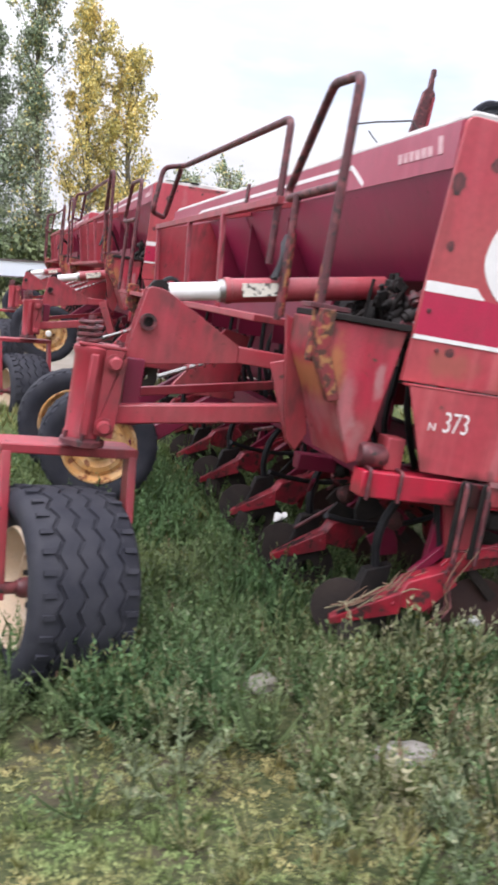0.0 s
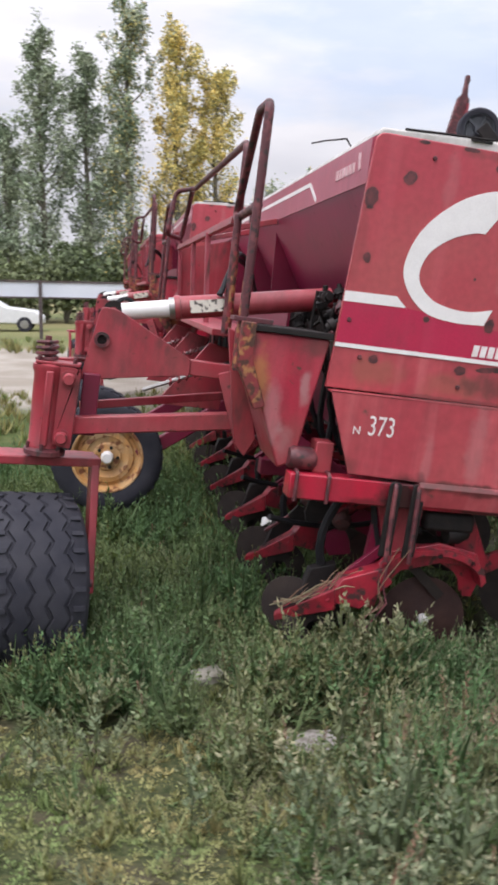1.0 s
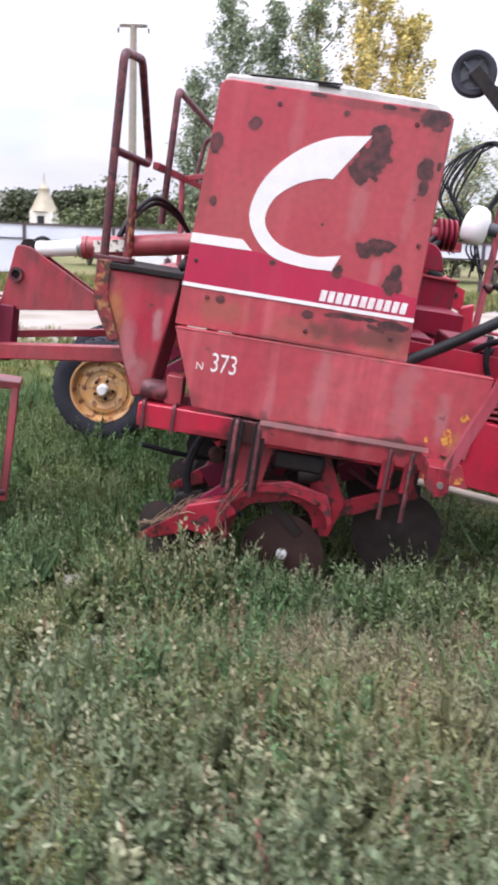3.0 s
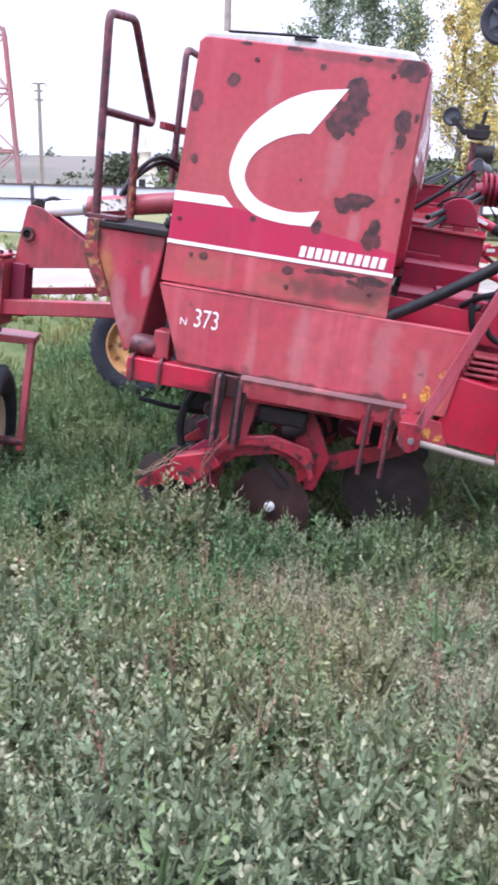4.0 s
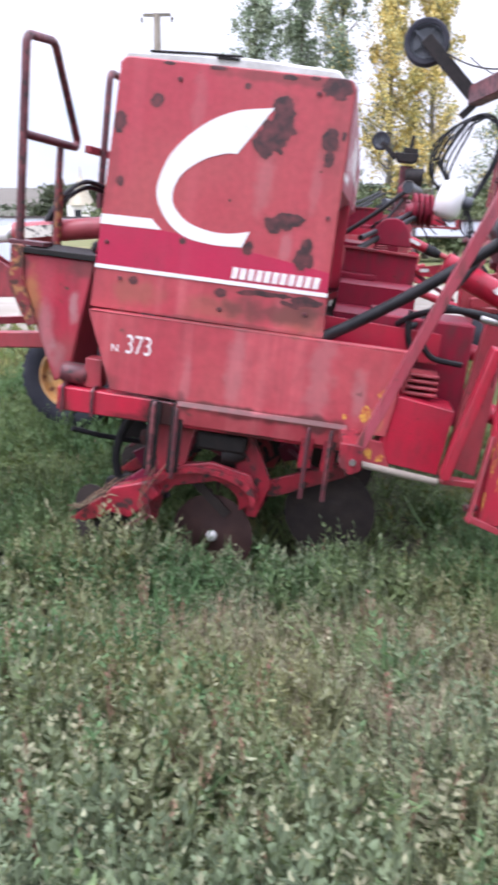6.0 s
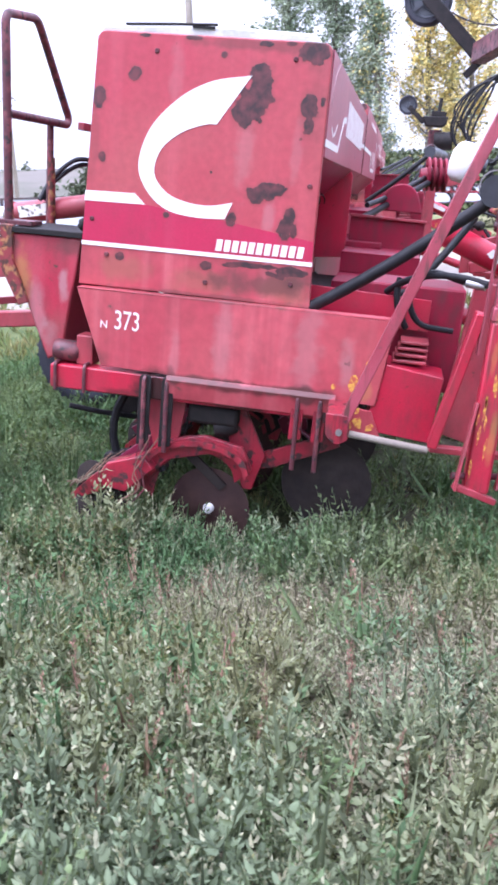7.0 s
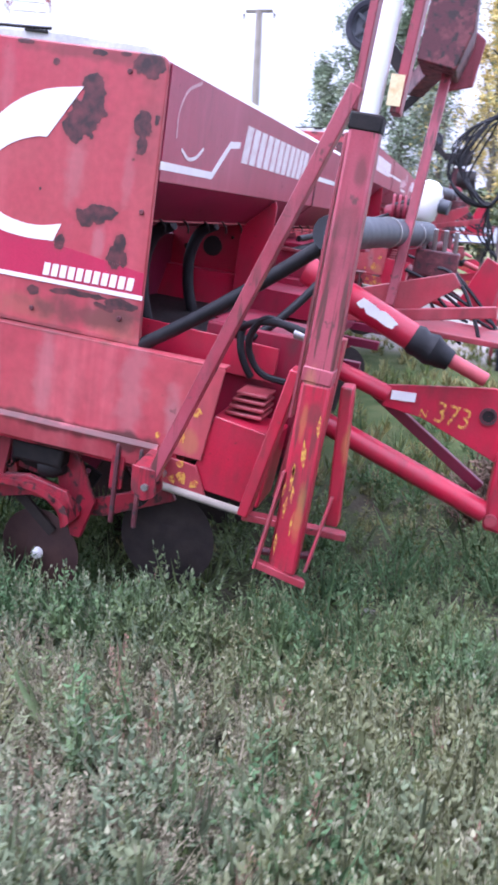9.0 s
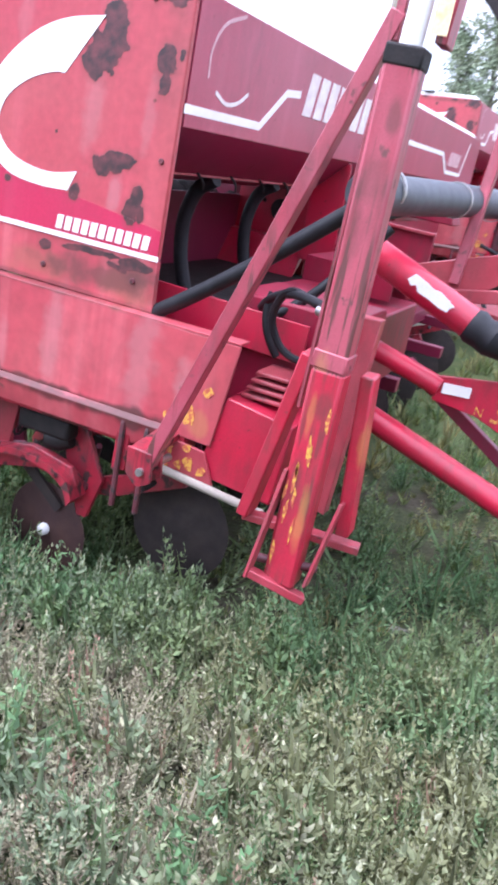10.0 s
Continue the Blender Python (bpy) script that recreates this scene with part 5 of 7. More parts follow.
part("gusset", Geo().prism([(0.60, 0.58), (0.80, 0.56), (0.86, 0.43), (0.60, 0.455)], -0.075, -0.058), M_RED, gear, bevel=0.003)
for i in range(9):
    a_s, b_s = random.uniform(0.62, 0.84), random.uniform(0.46, 0.56)
    mesh_object("paint_daub", Geo().prism([(a_s + math.cos(k * 1.05) * random.uniform(0.008, 0.028), b_s + math.sin(k * 1.05) * random.uniform(0.006, 0.03)) for k in range(6)], -0.0785, -0.076), M_YELLOW, gear, smooth=0)
for i in range(4):
    part("cooling_fin", Geo().box(0.87 + 0.01 * i, 1.04, 0.02 + 0.012 * i, 0.24, 0.80 + 0.030 * i, 0.816 + 0.030 * i), M_RED, gear, bevel=0.005)
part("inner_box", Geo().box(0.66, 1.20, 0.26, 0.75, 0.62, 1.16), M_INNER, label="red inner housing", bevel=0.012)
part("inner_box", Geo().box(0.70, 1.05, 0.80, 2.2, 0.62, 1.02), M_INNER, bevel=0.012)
# bay plates take the brighter red as lit faces, their neighbours the shaded crimson
bay = part("bay_wall", Geo().prism([(-0.33, 1.50), (0.21, 1.545), (0.21, 0.98), (-0.33, 0.98)], 2.40, 2.42), M_BRIGHT, label="crimson bulkhead with a round hole")
part("bay_hole", Geo().lathe([(0.001, 0.0), (0.055, 0.0), (0.065, -0.004), (0.072, 0.006)], (-0.02, 2.394, 1.36), (0, 1, 0), 20), M_DARKGAP, bay)
for uu, ww, r in ((-0.14, 1.40, 0.014), (-0.21, 1.33, 0.02), (0.12, 1.44, 0.012)):
    part("bay_bolt", Geo().lathe([(0.001, -0.01), (r, -0.008), (r, 0.006)], (uu, 2.397, ww), (0, 1, 0), 8), M_BLACK, bay)
part("bay_shelf", Geo().prism([(2.41, 1.20), (2.34, 1.19), (2.20, 0.985), (2.20, 0.97), (2.41, 1.16)], -0.33, 0.22, "x"), M_BRIGHT, bay, bevel=0.003)
part("bay_partition", Geo().prism([(0.215, 1.548), (0.236, 1.551), (0.424, 1.732), (0.44, 1.70), (0.44, 1.12), (0.215, 1.10)], 2.24, 2.256), M_BRIGHT, label="crimson partition plate coloured brighter as if lit", bevel=0.003)
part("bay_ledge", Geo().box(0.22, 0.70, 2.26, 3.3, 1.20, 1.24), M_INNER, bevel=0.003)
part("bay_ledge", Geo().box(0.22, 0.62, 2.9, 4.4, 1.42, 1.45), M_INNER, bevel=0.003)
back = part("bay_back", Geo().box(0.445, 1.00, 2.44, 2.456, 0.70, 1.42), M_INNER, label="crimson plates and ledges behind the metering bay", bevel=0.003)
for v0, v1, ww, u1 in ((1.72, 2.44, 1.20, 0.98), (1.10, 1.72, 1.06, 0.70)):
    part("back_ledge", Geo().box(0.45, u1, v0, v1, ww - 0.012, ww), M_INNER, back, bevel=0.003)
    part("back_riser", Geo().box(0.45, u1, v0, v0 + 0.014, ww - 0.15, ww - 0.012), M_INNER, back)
part("back_rim", Geo().beam((0.44, 2.43, 1.425), (1.01, 2.43, 1.415), 0.035, 0.02), M_RED, back, bevel=0.003)
# two added black sheets give the bay its dark, shaded bottom
part("bay_tray", Geo().box(0.24, 0.66, 0.217, 2.24, 0.965, 0.98), M_BLACK, label="black sheet standing for shade in the tray")
part("bay_floor", Geo().box(-0.33, 0.24, 0.05, 2.40, 0.965, 0.98), M_BLACK, label="black sheet standing for shade on the metering bay floor")
for vv, uu in ((0.80, 0.16), (1.62, 0.14)):
    part("metering_hose", Geo().tube(spline([(uu + 0.08, vv, 1.54), (uu - 0.02, vv + 0.02, 1.47), (uu - 0.07, vv + 0.03, 1.32), (uu - 0.06, vv + 0.04, 1.14), (uu - 0.01, vv + 0.05, 0.97)], 5), 0.036, 12), M_HOSE, label="thick black hose hanging from the hopper")
part("end_bracket", Geo().prism([(1.14, 0.46), (1.30, 0.42), (1.34, 1.22), (1.22, 1.22)], 0.05, 0.12), M_RED, bevel=0.004)

# Folded row marker standing on end
marker = part("marker_arm", Geo().beam((1.315, -0.40, 0.335), (1.330, -0.40, 2.03), 0.109, 0.095, (0, 1, 0)), M_MARKER, label="scuffed red box tube of a folded row marker", bevel=0.012)
part("marker_cap", Geo().beam((1.329, -0.40, 2.005), (1.331, -0.40, 2.065), 0.117, 0.102, (0, 1, 0)), M_BLACK, marker, "dark collar", bevel=0.008)
part("marker_rod", Geo().tube([(1.331, -0.40, 2.06), (1.362, -0.385, 3.05)], 0.034, 16), M_WHITE, marker, "white rod")
part("marker_channel", Geo().beam((1.415, -0.36, 2.08), (1.46, -0.34, 3.05), 0.035, 0.10, (0, 1, 0)), M_MARKER, marker, bevel=0.004)
part("marker_channel", Geo().beam((1.262, -0.30, 2.08), (1.285, -0.28, 3.05), 0.030, 0.10, (0, 1, 0)), M_MARKER, marker, bevel=0.004)
part("warning_label", Geo().box(1.385, 1.432, -0.428, -0.424, 2.10, 2.20), M_TAG, marker, "pale yellow warning label", smooth=0)
part("marker_side", Geo().beam((1.235, -0.36, 0.95), (1.262, -0.36, 2.0), 0.012, 0.06, (0, 1, 0)), M_MARKER, marker, bevel=0.002)
part("marker_joint", Geo().beam((1.319, -0.40, 1.11), (1.322, -0.40, 1.17), 0.118, 0.103, (0, 1, 0)), M_MARKER, marker, bevel=0.006)
part("marker_sleeve", Geo().beam((1.315, -0.40, 0.332), (1.322, -0.40, 1.11), 0.113, 0.099, (0, 1, 0)), M_FOOT, marker, "bright red lower sleeve", bevel=0.012)
for i in range(10):
    ww = random.uniform(0.42, 1.05)
    uu = 1.315 + random.uniform(-0.05, 0.05)
    mesh_object("paint_daub", Geo().prism([(uu + math.cos(k * 1.05) * random.uniform(0.002, 0.010), ww + math.sin(k * 1.05) * random.uniform(0.010, 0.07)) for k in range(6)], -0.4515, -0.4485), M_YELLOW, marker, smooth=0)
part("marker_brace", Geo().beam((0.672, -0.285, 0.525), (1.262, -0.325, 2.16), 0.05, 0.065, (0, 1, 0)), M_MARKER, label="scuffed red diagonal brace", bevel=0.004)
for vv in (-0.325, -0.245):
    part("brace_lug", Geo().prism(rounded([(0.595, 0.59), (0.70, 0.585), (0.715, 0.47), (0.655, 0.435), (0.60, 0.48)], (2, 3, 4), 0.02, 3), vv, vv + 0.014), M_ARM, bevel=0.003)
part("brace_pin", Geo().tube([(0.665, -0.34, 0.505), (0.665, -0.10, 0.505)], 0.016, 10), M_STEEL)
part("lug_plate", Geo().beam((0.65, -0.32, 0.575), (0.63, -0.05, 0.585), 0.09, 0.03), M_ARM, bevel=0.003)
part("marker_link", Geo().beam((1.10, -0.30, 0.49), (1.225, -0.33, 1.13), 0.045, 0.10, (0, 1, 0)), M_FOOT, bevel=0.006)
part("marker_link", Geo().beam((1.462, -0.26, 0.52), (1.425, -0.29, 1.10), 0.05, 0.085, (0, 1, 0)), M_FOOT, bevel=0.008)
foot = part("marker_foot", Geo().beam((1.215, -0.49, 0.37), (1.405, -0.40, 0.29), 0.05, 0.03), M_RED, label="red hinge foot", bevel=0.004)
for uu, vv, top in ((1.215, -0.49, 0.75), (1.405, -0.41, 0.66)):
    part("foot_plate", Geo().beam((uu, vv, 0.35), (uu + 0.045, vv + 0.06, top), 0.012, 0.06, (0, 1, 0)), M_RED, foot, bevel=0.002)
part("foot_bar", Geo().beam((1.09, -0.29, 0.475), (1.52, -0.22, 0.46), 0.06, 0.03), M_RED, foot, bevel=0.004)
part("foot_pin", Geo().tube([(1.20, -0.44, 0.40), (1.42, -0.36, 0.40)], 0.016, 10), M_RAIL, foot)

# Second leg of the marker, head block and little depth wheel
part("marker_leg", Geo().beam((1.405, 1.05, 1.30), (1.448, 1.27, 2.50), 0.05, 0.075, (0, 1, 0)), M_MARKER, label="scuffed red second leg", bevel=0.005)
head = part("marker_head", Geo().prism([(1.30, 2.50), (1.50, 2.47), (1.55, 2.66), (1.52, 2.98), (1.32, 2.94)], 1.05, 1.45), M_RAIL, label="dark red marker head block", bevel=0.01)
part("head_plate", Geo().prism([(1.42, 2.42), (1.58, 2.47), (1.60, 2.70), (1.50, 2.76)], 1.45, 1.49), M_MARKER, head, bevel=0.004)
part("wheel_beam", Geo().beam((1.40, 1.45, 2.60), (1.20, 2.30, 2.56), 0.10, 0.13), M_RAIL, bevel=0.006)
part("wheel_stem", Geo().beam((1.235, 2.36, 2.53), (0.80, 2.42, 2.925), 0.035, 0.095), M_BLACK, bevel=0.006)
depth_wheel = part("depth_wheel", Geo().lathe([(0.125, -0.04), (0.152, -0.045), (0.165, -0.03), (0.165, 0.03), (0.152, 0.045), (0.125, 0.04)], (0.815, 2.50, 2.91), (0.15, 1, -0.05), 36), M_RUBBER, label="small grey depth wheel")
part("wheel_dish", Geo().lathe([(0.128, -0.03), (0.118, -0.035), (0.10, -0.008), (0.04, -0.004), (0.036, -0.03), (0.001, -0.03)], (0.815, 2.50, 2.91), (0.15, 1, -0.05), 28), M_GREY, depth_wheel)
for i in range(5):
    a = i * 1.2566
    c_w = Vector((0.815, 2.485, 2.91))
    part("wheel_spoke", Geo().beam(c_w + Vector((math.cos(a), 0, math.sin(a))) * 0.04, c_w + Vector((math.cos(a), 0, math.sin(a))) * 0.115, 0.016, 0.010, (0, 1, 0)), M_GREY, depth_wheel)
part("stem_hook", Geo().beam((1.25, 2.36, 2.56), (1.13, 2.37, 2.42), 0.03, 0.05), M_BLACK, bevel=0.004)
part("stem_wire", Geo().tube(sag((0.98, 2.40, 2.83), (1.30, 1.9, 2.68), 0.03, 8), 0.006, 5), M_BLACK)

# Right-hand linkage
rlink = part("lift_plate", Geo().prism([(1.50, 0.955), (2.02, 1.040), (2.14, 0.98), (2.145, 0.66), (1.70, 0.825), (1.50, 0.845)], 0.655, 0.675), M_BRIGHT, label="bright red triangular lift plate", bevel=0.004)
part("bushing_hole", Geo().lathe([(0.001, 0), (0.03, 0)], (2.012, 0.651, 0.899), (0, 1, 0), 16), M_DARKGAP, rlink)
part("bushing", Geo().lathe([(0.03, -0.012), (0.043, -0.012), (0.043, 0.03)], (2.012, 0.655, 0.899), (0, 1, 0), 18), M_RAIL, rlink)
part("white_tag", Geo().prism([(1.535, 0.888), (1.655, 0.896), (1.655, 0.941), (1.535, 0.933)], 0.645, 0.654), M_WHITE, rlink, "white paper tag", smooth=0)
lettering("number_text", "373", 0.150, pose(1.755, 0.6535, 0.822, 90, 4, 0) @ Matrix.Diagonal((0.80, 1, 1, 1)), M_YELLOW, rlink)
lettering("number_text", "N", 0.055, pose(1.685, 0.6535, 0.832, 90, 4, 0), M_YELLOW, rlink)
part("lift_arm", Geo().tube([(1.10, 0.66, 1.02), (1.52, 0.67, 0.905)], 0.045, 12), M_BRIGHT, bevel=0.0)
part("lower_arm", Geo().tube([(1.20, 0.62, 0.72), (2.10, 0.62, 0.43)], 0.055, 14), M_BRIGHT, label="long bright red parallel arm")
part("brace_rod", Geo().beam((1.33, 0.80, 0.95), (2.06, 0.80, 0.50), 0.05, 0.055), M_SHADE_RED, bevel=0.004)
rpost = part("caster_post", Geo().prism([(2.10, 0.36), (2.30, 0.34), (2.29, 0.80), (2.09, 0.74)], 0.56, 0.76), M_BRIGHT, label="bright red caster post casting", bevel=0.02)
part("post_bolt", Geo().tube([(2.13, 0.53, 0.42), (2.13, 0.57, 0.42)], 0.03, 12), M_RED, rpost)
rcyl = part("lift_cylinder", Geo().tube([(1.02, 0.60, 1.44), (1.58, 0.60, 1.215)], 0.068, 20), M_BRIGHT, label="red hydraulic cylinder")
part("paper_label", Geo().prism([(1.295, 1.335), (1.315, 1.312), (1.335, 1.318), (1.35, 1.292), (1.40, 1.275), (1.425, 1.262), (1.45, 1.25), (1.485, 1.242), (1.492, 1.258), (1.508, 1.268), (1.48, 1.29), (1.44, 1.315), (1.41, 1.318), (1.385, 1.335), (1.325, 1.362)], 0.528, 0.536), M_WHITE, rcyl, "torn white label", smooth=0)
part("cylinder_nose", Geo().tube([(1.57, 0.60, 1.220), (1.60, 0.60, 1.206), (1.64, 0.605, 1.185), (1.68, 0.60, 1.175), (1.72, 0.61, 1.155), (1.78, 0.61, 1.135)], [0.062, 0.078, 0.070, 0.080, 0.064, 0.050], 13), M_HOSE, rcyl, "black rubber boot")
part("rod", Geo().tube([(1.78, 0.61, 1.14), (1.96, 0.62, 1.075)], 0.035, 12), M_SKIRT, rcyl)

# Fan duct, hoses and valve works on the front
duct = part("fan_duct", Geo().tube([(1.225, -0.14, 1.645), (1.245, 0.1, 1.650), (1.35, 1.0, 1.67), (1.47, 1.9, 1.68)], 0.072, 18), M_GREY, label="grey corrugated fan duct")
for vv, uu in ((0.05, 1.240), (0.9, 1.336), (1.5, 1.417)):
    part("duct_clamp", Geo().lathe([(0.072, -0.012), (0.079, -0.012), (0.079, 0.012), (0.072, 0.012)], (uu, vv, 1.667), (0.12, 1, 0.02), 18), M_STEEL, duct)
for i, (p0, p1, dr, r) in enumerate([
        ((0.34, 0.06, 0.97), (1.23, -0.10, 1.62), 0.05, 0.030),
        ((0.52, 2.50, 1.40), (1.02, 4.10, 1.72), 0.02, 0.026), ((0.85, 0.25, 1.10), (1.20, 0.45, 1.52), 0.08, 0.020), ((0.80, 0.24, 1.12), (1.25, -0.2, 1.24), -0.06, 0.017),
        ((0.92, 0.20, 0.95), (0.86, 0.18, 1.20), 0.0, 0.017), ((0.55, 2.60, 1.50), (0.98, 4.15, 1.76), 0.03, 0.022)]):
    part("hydraulic_hose", Geo().tube(sag(p0, p1, dr, 12, (-0.03, -0.02, 0)), r, 10), M_HOSE, label="black rubber hose")
part("hose_fitting", Geo().tube([(1.16, -0.15, 1.235), (1.24, -0.19, 1.232)], 0.02, 10), M_STEEL)
part("hose_loop", Geo().tube(bend([(1.22, -0.12, 1.22), (0.98, 0.0, 1.27), (0.90, 0.08, 1.12), (0.97, 0.12, 0.98), (1.15, 0.15, 0.965)], 0.1, 6), 0.016, 8), M_HOSE)
valve = part("valve_block", Geo().box(1.45, 1.70, 1.6, 1.9, 1.45, 1.60), M_RAIL, label="rusty valve block", bevel=0.01)
for i in range(4):
    part("valve_stem", Geo().tube([(1.49 + 0.06 * i, 1.65, 1.58), (1.48 + 0.06 * i, 1.62, 1.72)], 0.014, 8), M_STEEL, valve)
tank = part("white_tank", Geo().lathe([(0.001, -0.17), (0.07, -0.165), (0.115, -0.12), (0.128, -0.02), (0.118, 0.08), (0.085, 0.15), (0.04, 0.178), (0.001, 0.18)], (1.30, 3.9, 1.91), (0.15, 0, 1), 24), M_WHITE, label="white plastic tank")
part("tank_neck", Geo().lathe([(0.04, 0.0), (0.06, 0.02), (0.06, 0.10), (0.001, 0.10)], (1.40, 3.88, 1.90), (1, -0.1, -0.1), 14), M_GREY, tank)
# ribbed hub, cowl and small pipes beside the tank
hub = part("ribbed_hub", Geo().lathe([(0.001, -0.16), (0.07, -0.15), (0.09, -0.08), (0.09, 0.08), (0.07, 0.10), (0.001, 0.10)], (1.09, 4.25, 1.78), (1, 0.1, 0.05), 18), M_INNER, label="crimson ribbed hub")
for i in range(4):
    part("hub_rib", Geo().lathe([(0.08, -0.012), (0.15, -0.010), (0.15, 0.010), (0.08, 0.012)], (1.01 + 0.05 * i, 4.22, 1.80), (1, 0.1, 0.05), 20), M_INNER, hub)
part("cowl", Geo().prism(spline([(0.62, 1.46), (0.65, 1.57), (0.72, 1.66), (0.84, 1.68), (0.93, 1.61), (0.98, 1.46)], 4), 3.1, 3.4), M_INNER, label="rounded crimson cowl", bevel=0.01)
for i in range(9):
    rr = random.Random(i + 420)
    q = Vector((rr.uniform(1.35, 1.85), rr.uniform(1.7, 3.4), rr.uniform(1.30, 1.62)))
    part("valve_fitting", Geo().lathe([(0.001, -0.04), (0.03, -0.04), (0.042, -0.01), (0.03, 0.02), (0.03, 0.05), (0.001, 0.05)], q, (rr.uniform(-1, 1), rr.uniform(-0.4, 0.4), rr.uniform(-0.3, 1)), 10), rr.choice((M_RAIL, M_STEEL, M_BLACK, M_FLAKED)))
for i in range(8):
    rr = random.Random(i + 440)
    q = Vector((rr.uniform(1.3, 1.7), rr.uniform(1.4, 2.4), rr.uniform(1.36, 1.60)))
    part("thin_hose", Geo().tube(sag(q, q + Vector((rr.uniform(0.2, 0.6), rr.uniform(-0.3, 0.3), rr.uniform(-0.45, -0.1))), rr.uniform(-0.10, 0.08), 10), 0.011, 6), M_HOSE)
part("tool_tray", Geo().box(1.30, 2.10, 1.2, 1.9, 1.16, 1.19), M_RED, bevel=0.004)
for uu in (1.30, 2.08):
    part("tray_side", Geo().box(uu, uu + 0.02, 1.2, 1.9, 1.19, 1.30), M_RED)
part("front_bracket", Geo().prism([(1.20, 1.35), (1.70, 1.52), (1.75, 1.46), (1.45, 1.22), (1.20, 1.18)], 1.05, 1.10), M_RED, bevel=0.004)
part("front_bracket", Geo().prism([(1.70, 1.20), (1.95, 1.20), (1.98, 1.55), (1.86, 1.60)], 2.1, 2.2), M_BRIGHT, bevel=0.004)
part("front_step", Geo().beam((1.25, 1.0, 1.22), (1.95, 1.05, 1.36), 0.05, 0.06), M_RED, bevel=0.004)


# ---- the drills standing behind ----
CASTER_PARTS = ("lift_plate", "caster_post", "caster_fork", "lower_arm", "brace_rod", "post_link", "lift_arm", "lift_cylinder")


def next_drill(offset, roll, sink):
    other = copy_thing(drill, DRILL @ pose(*offset, 0, roll, 0))
    for child in other.children:
        if child.name.split(".")[0] in CASTER_PARTS:
            child.location.z += sink
    return other


MARKER_PARTS = ("marker_arm", "marker_brace", "marker_link", "marker_foot", "marker_leg", "marker_head", "wheel_beam", "wheel_stem", "depth_wheel", "stem_hook", "stem_wire", "brace_pin",
                "brace_lug", "lug_plate", "white_tank", "ribbed_hub", "cowl", "hose_fitting", "hose_loop")
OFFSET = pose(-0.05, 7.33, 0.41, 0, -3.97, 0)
second = next_drill((-0.05, 7.33, 0.41), -3.97, -0.33)
third = next_drill((-0.20, 14.7, 0.45), -3.0, -0.40)
for other in (second, third):
    for child in list(other.children):
        if child.name.split(".")[0] in MARKER_PARTS:
            for o in (*child.children_recursive, child):
                bpy.data.objects.remove(o)


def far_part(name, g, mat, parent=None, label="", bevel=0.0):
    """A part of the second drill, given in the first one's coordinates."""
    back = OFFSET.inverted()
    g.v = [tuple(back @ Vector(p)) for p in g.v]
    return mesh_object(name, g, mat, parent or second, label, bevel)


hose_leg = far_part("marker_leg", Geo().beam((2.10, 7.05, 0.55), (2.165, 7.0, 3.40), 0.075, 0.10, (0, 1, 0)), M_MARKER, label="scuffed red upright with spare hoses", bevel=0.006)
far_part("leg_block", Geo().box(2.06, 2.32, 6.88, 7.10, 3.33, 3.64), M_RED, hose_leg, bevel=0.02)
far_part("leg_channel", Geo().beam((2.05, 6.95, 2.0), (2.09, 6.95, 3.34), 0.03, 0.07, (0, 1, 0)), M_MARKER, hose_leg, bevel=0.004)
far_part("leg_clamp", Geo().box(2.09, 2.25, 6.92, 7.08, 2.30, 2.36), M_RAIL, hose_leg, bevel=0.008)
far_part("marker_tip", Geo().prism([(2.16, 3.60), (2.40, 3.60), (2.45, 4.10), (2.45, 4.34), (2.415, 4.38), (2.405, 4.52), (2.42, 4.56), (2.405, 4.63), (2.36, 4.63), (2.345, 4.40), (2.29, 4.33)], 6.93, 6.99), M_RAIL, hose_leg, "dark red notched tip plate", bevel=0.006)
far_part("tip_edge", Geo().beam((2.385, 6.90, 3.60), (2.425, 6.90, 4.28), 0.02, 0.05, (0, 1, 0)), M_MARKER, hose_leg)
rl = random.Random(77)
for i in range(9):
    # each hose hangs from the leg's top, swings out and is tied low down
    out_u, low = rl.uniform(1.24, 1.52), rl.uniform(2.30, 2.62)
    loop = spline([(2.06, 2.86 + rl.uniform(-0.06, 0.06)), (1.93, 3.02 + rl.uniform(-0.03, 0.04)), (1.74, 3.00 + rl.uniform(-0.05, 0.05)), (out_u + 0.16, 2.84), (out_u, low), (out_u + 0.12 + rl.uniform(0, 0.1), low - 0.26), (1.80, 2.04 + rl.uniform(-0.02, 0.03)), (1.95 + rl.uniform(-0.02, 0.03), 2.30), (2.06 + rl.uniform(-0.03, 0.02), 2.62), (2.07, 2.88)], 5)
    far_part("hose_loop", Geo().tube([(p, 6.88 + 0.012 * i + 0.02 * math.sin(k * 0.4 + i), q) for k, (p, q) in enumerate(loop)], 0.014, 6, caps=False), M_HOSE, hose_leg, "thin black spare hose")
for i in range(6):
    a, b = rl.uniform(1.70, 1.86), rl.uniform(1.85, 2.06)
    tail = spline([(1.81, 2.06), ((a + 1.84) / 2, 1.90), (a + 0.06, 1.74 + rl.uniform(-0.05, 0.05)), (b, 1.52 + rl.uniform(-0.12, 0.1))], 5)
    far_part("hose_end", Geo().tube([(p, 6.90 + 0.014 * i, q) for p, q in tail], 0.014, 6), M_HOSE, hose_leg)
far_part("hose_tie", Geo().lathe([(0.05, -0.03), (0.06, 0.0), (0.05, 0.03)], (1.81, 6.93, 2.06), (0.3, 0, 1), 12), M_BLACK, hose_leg)
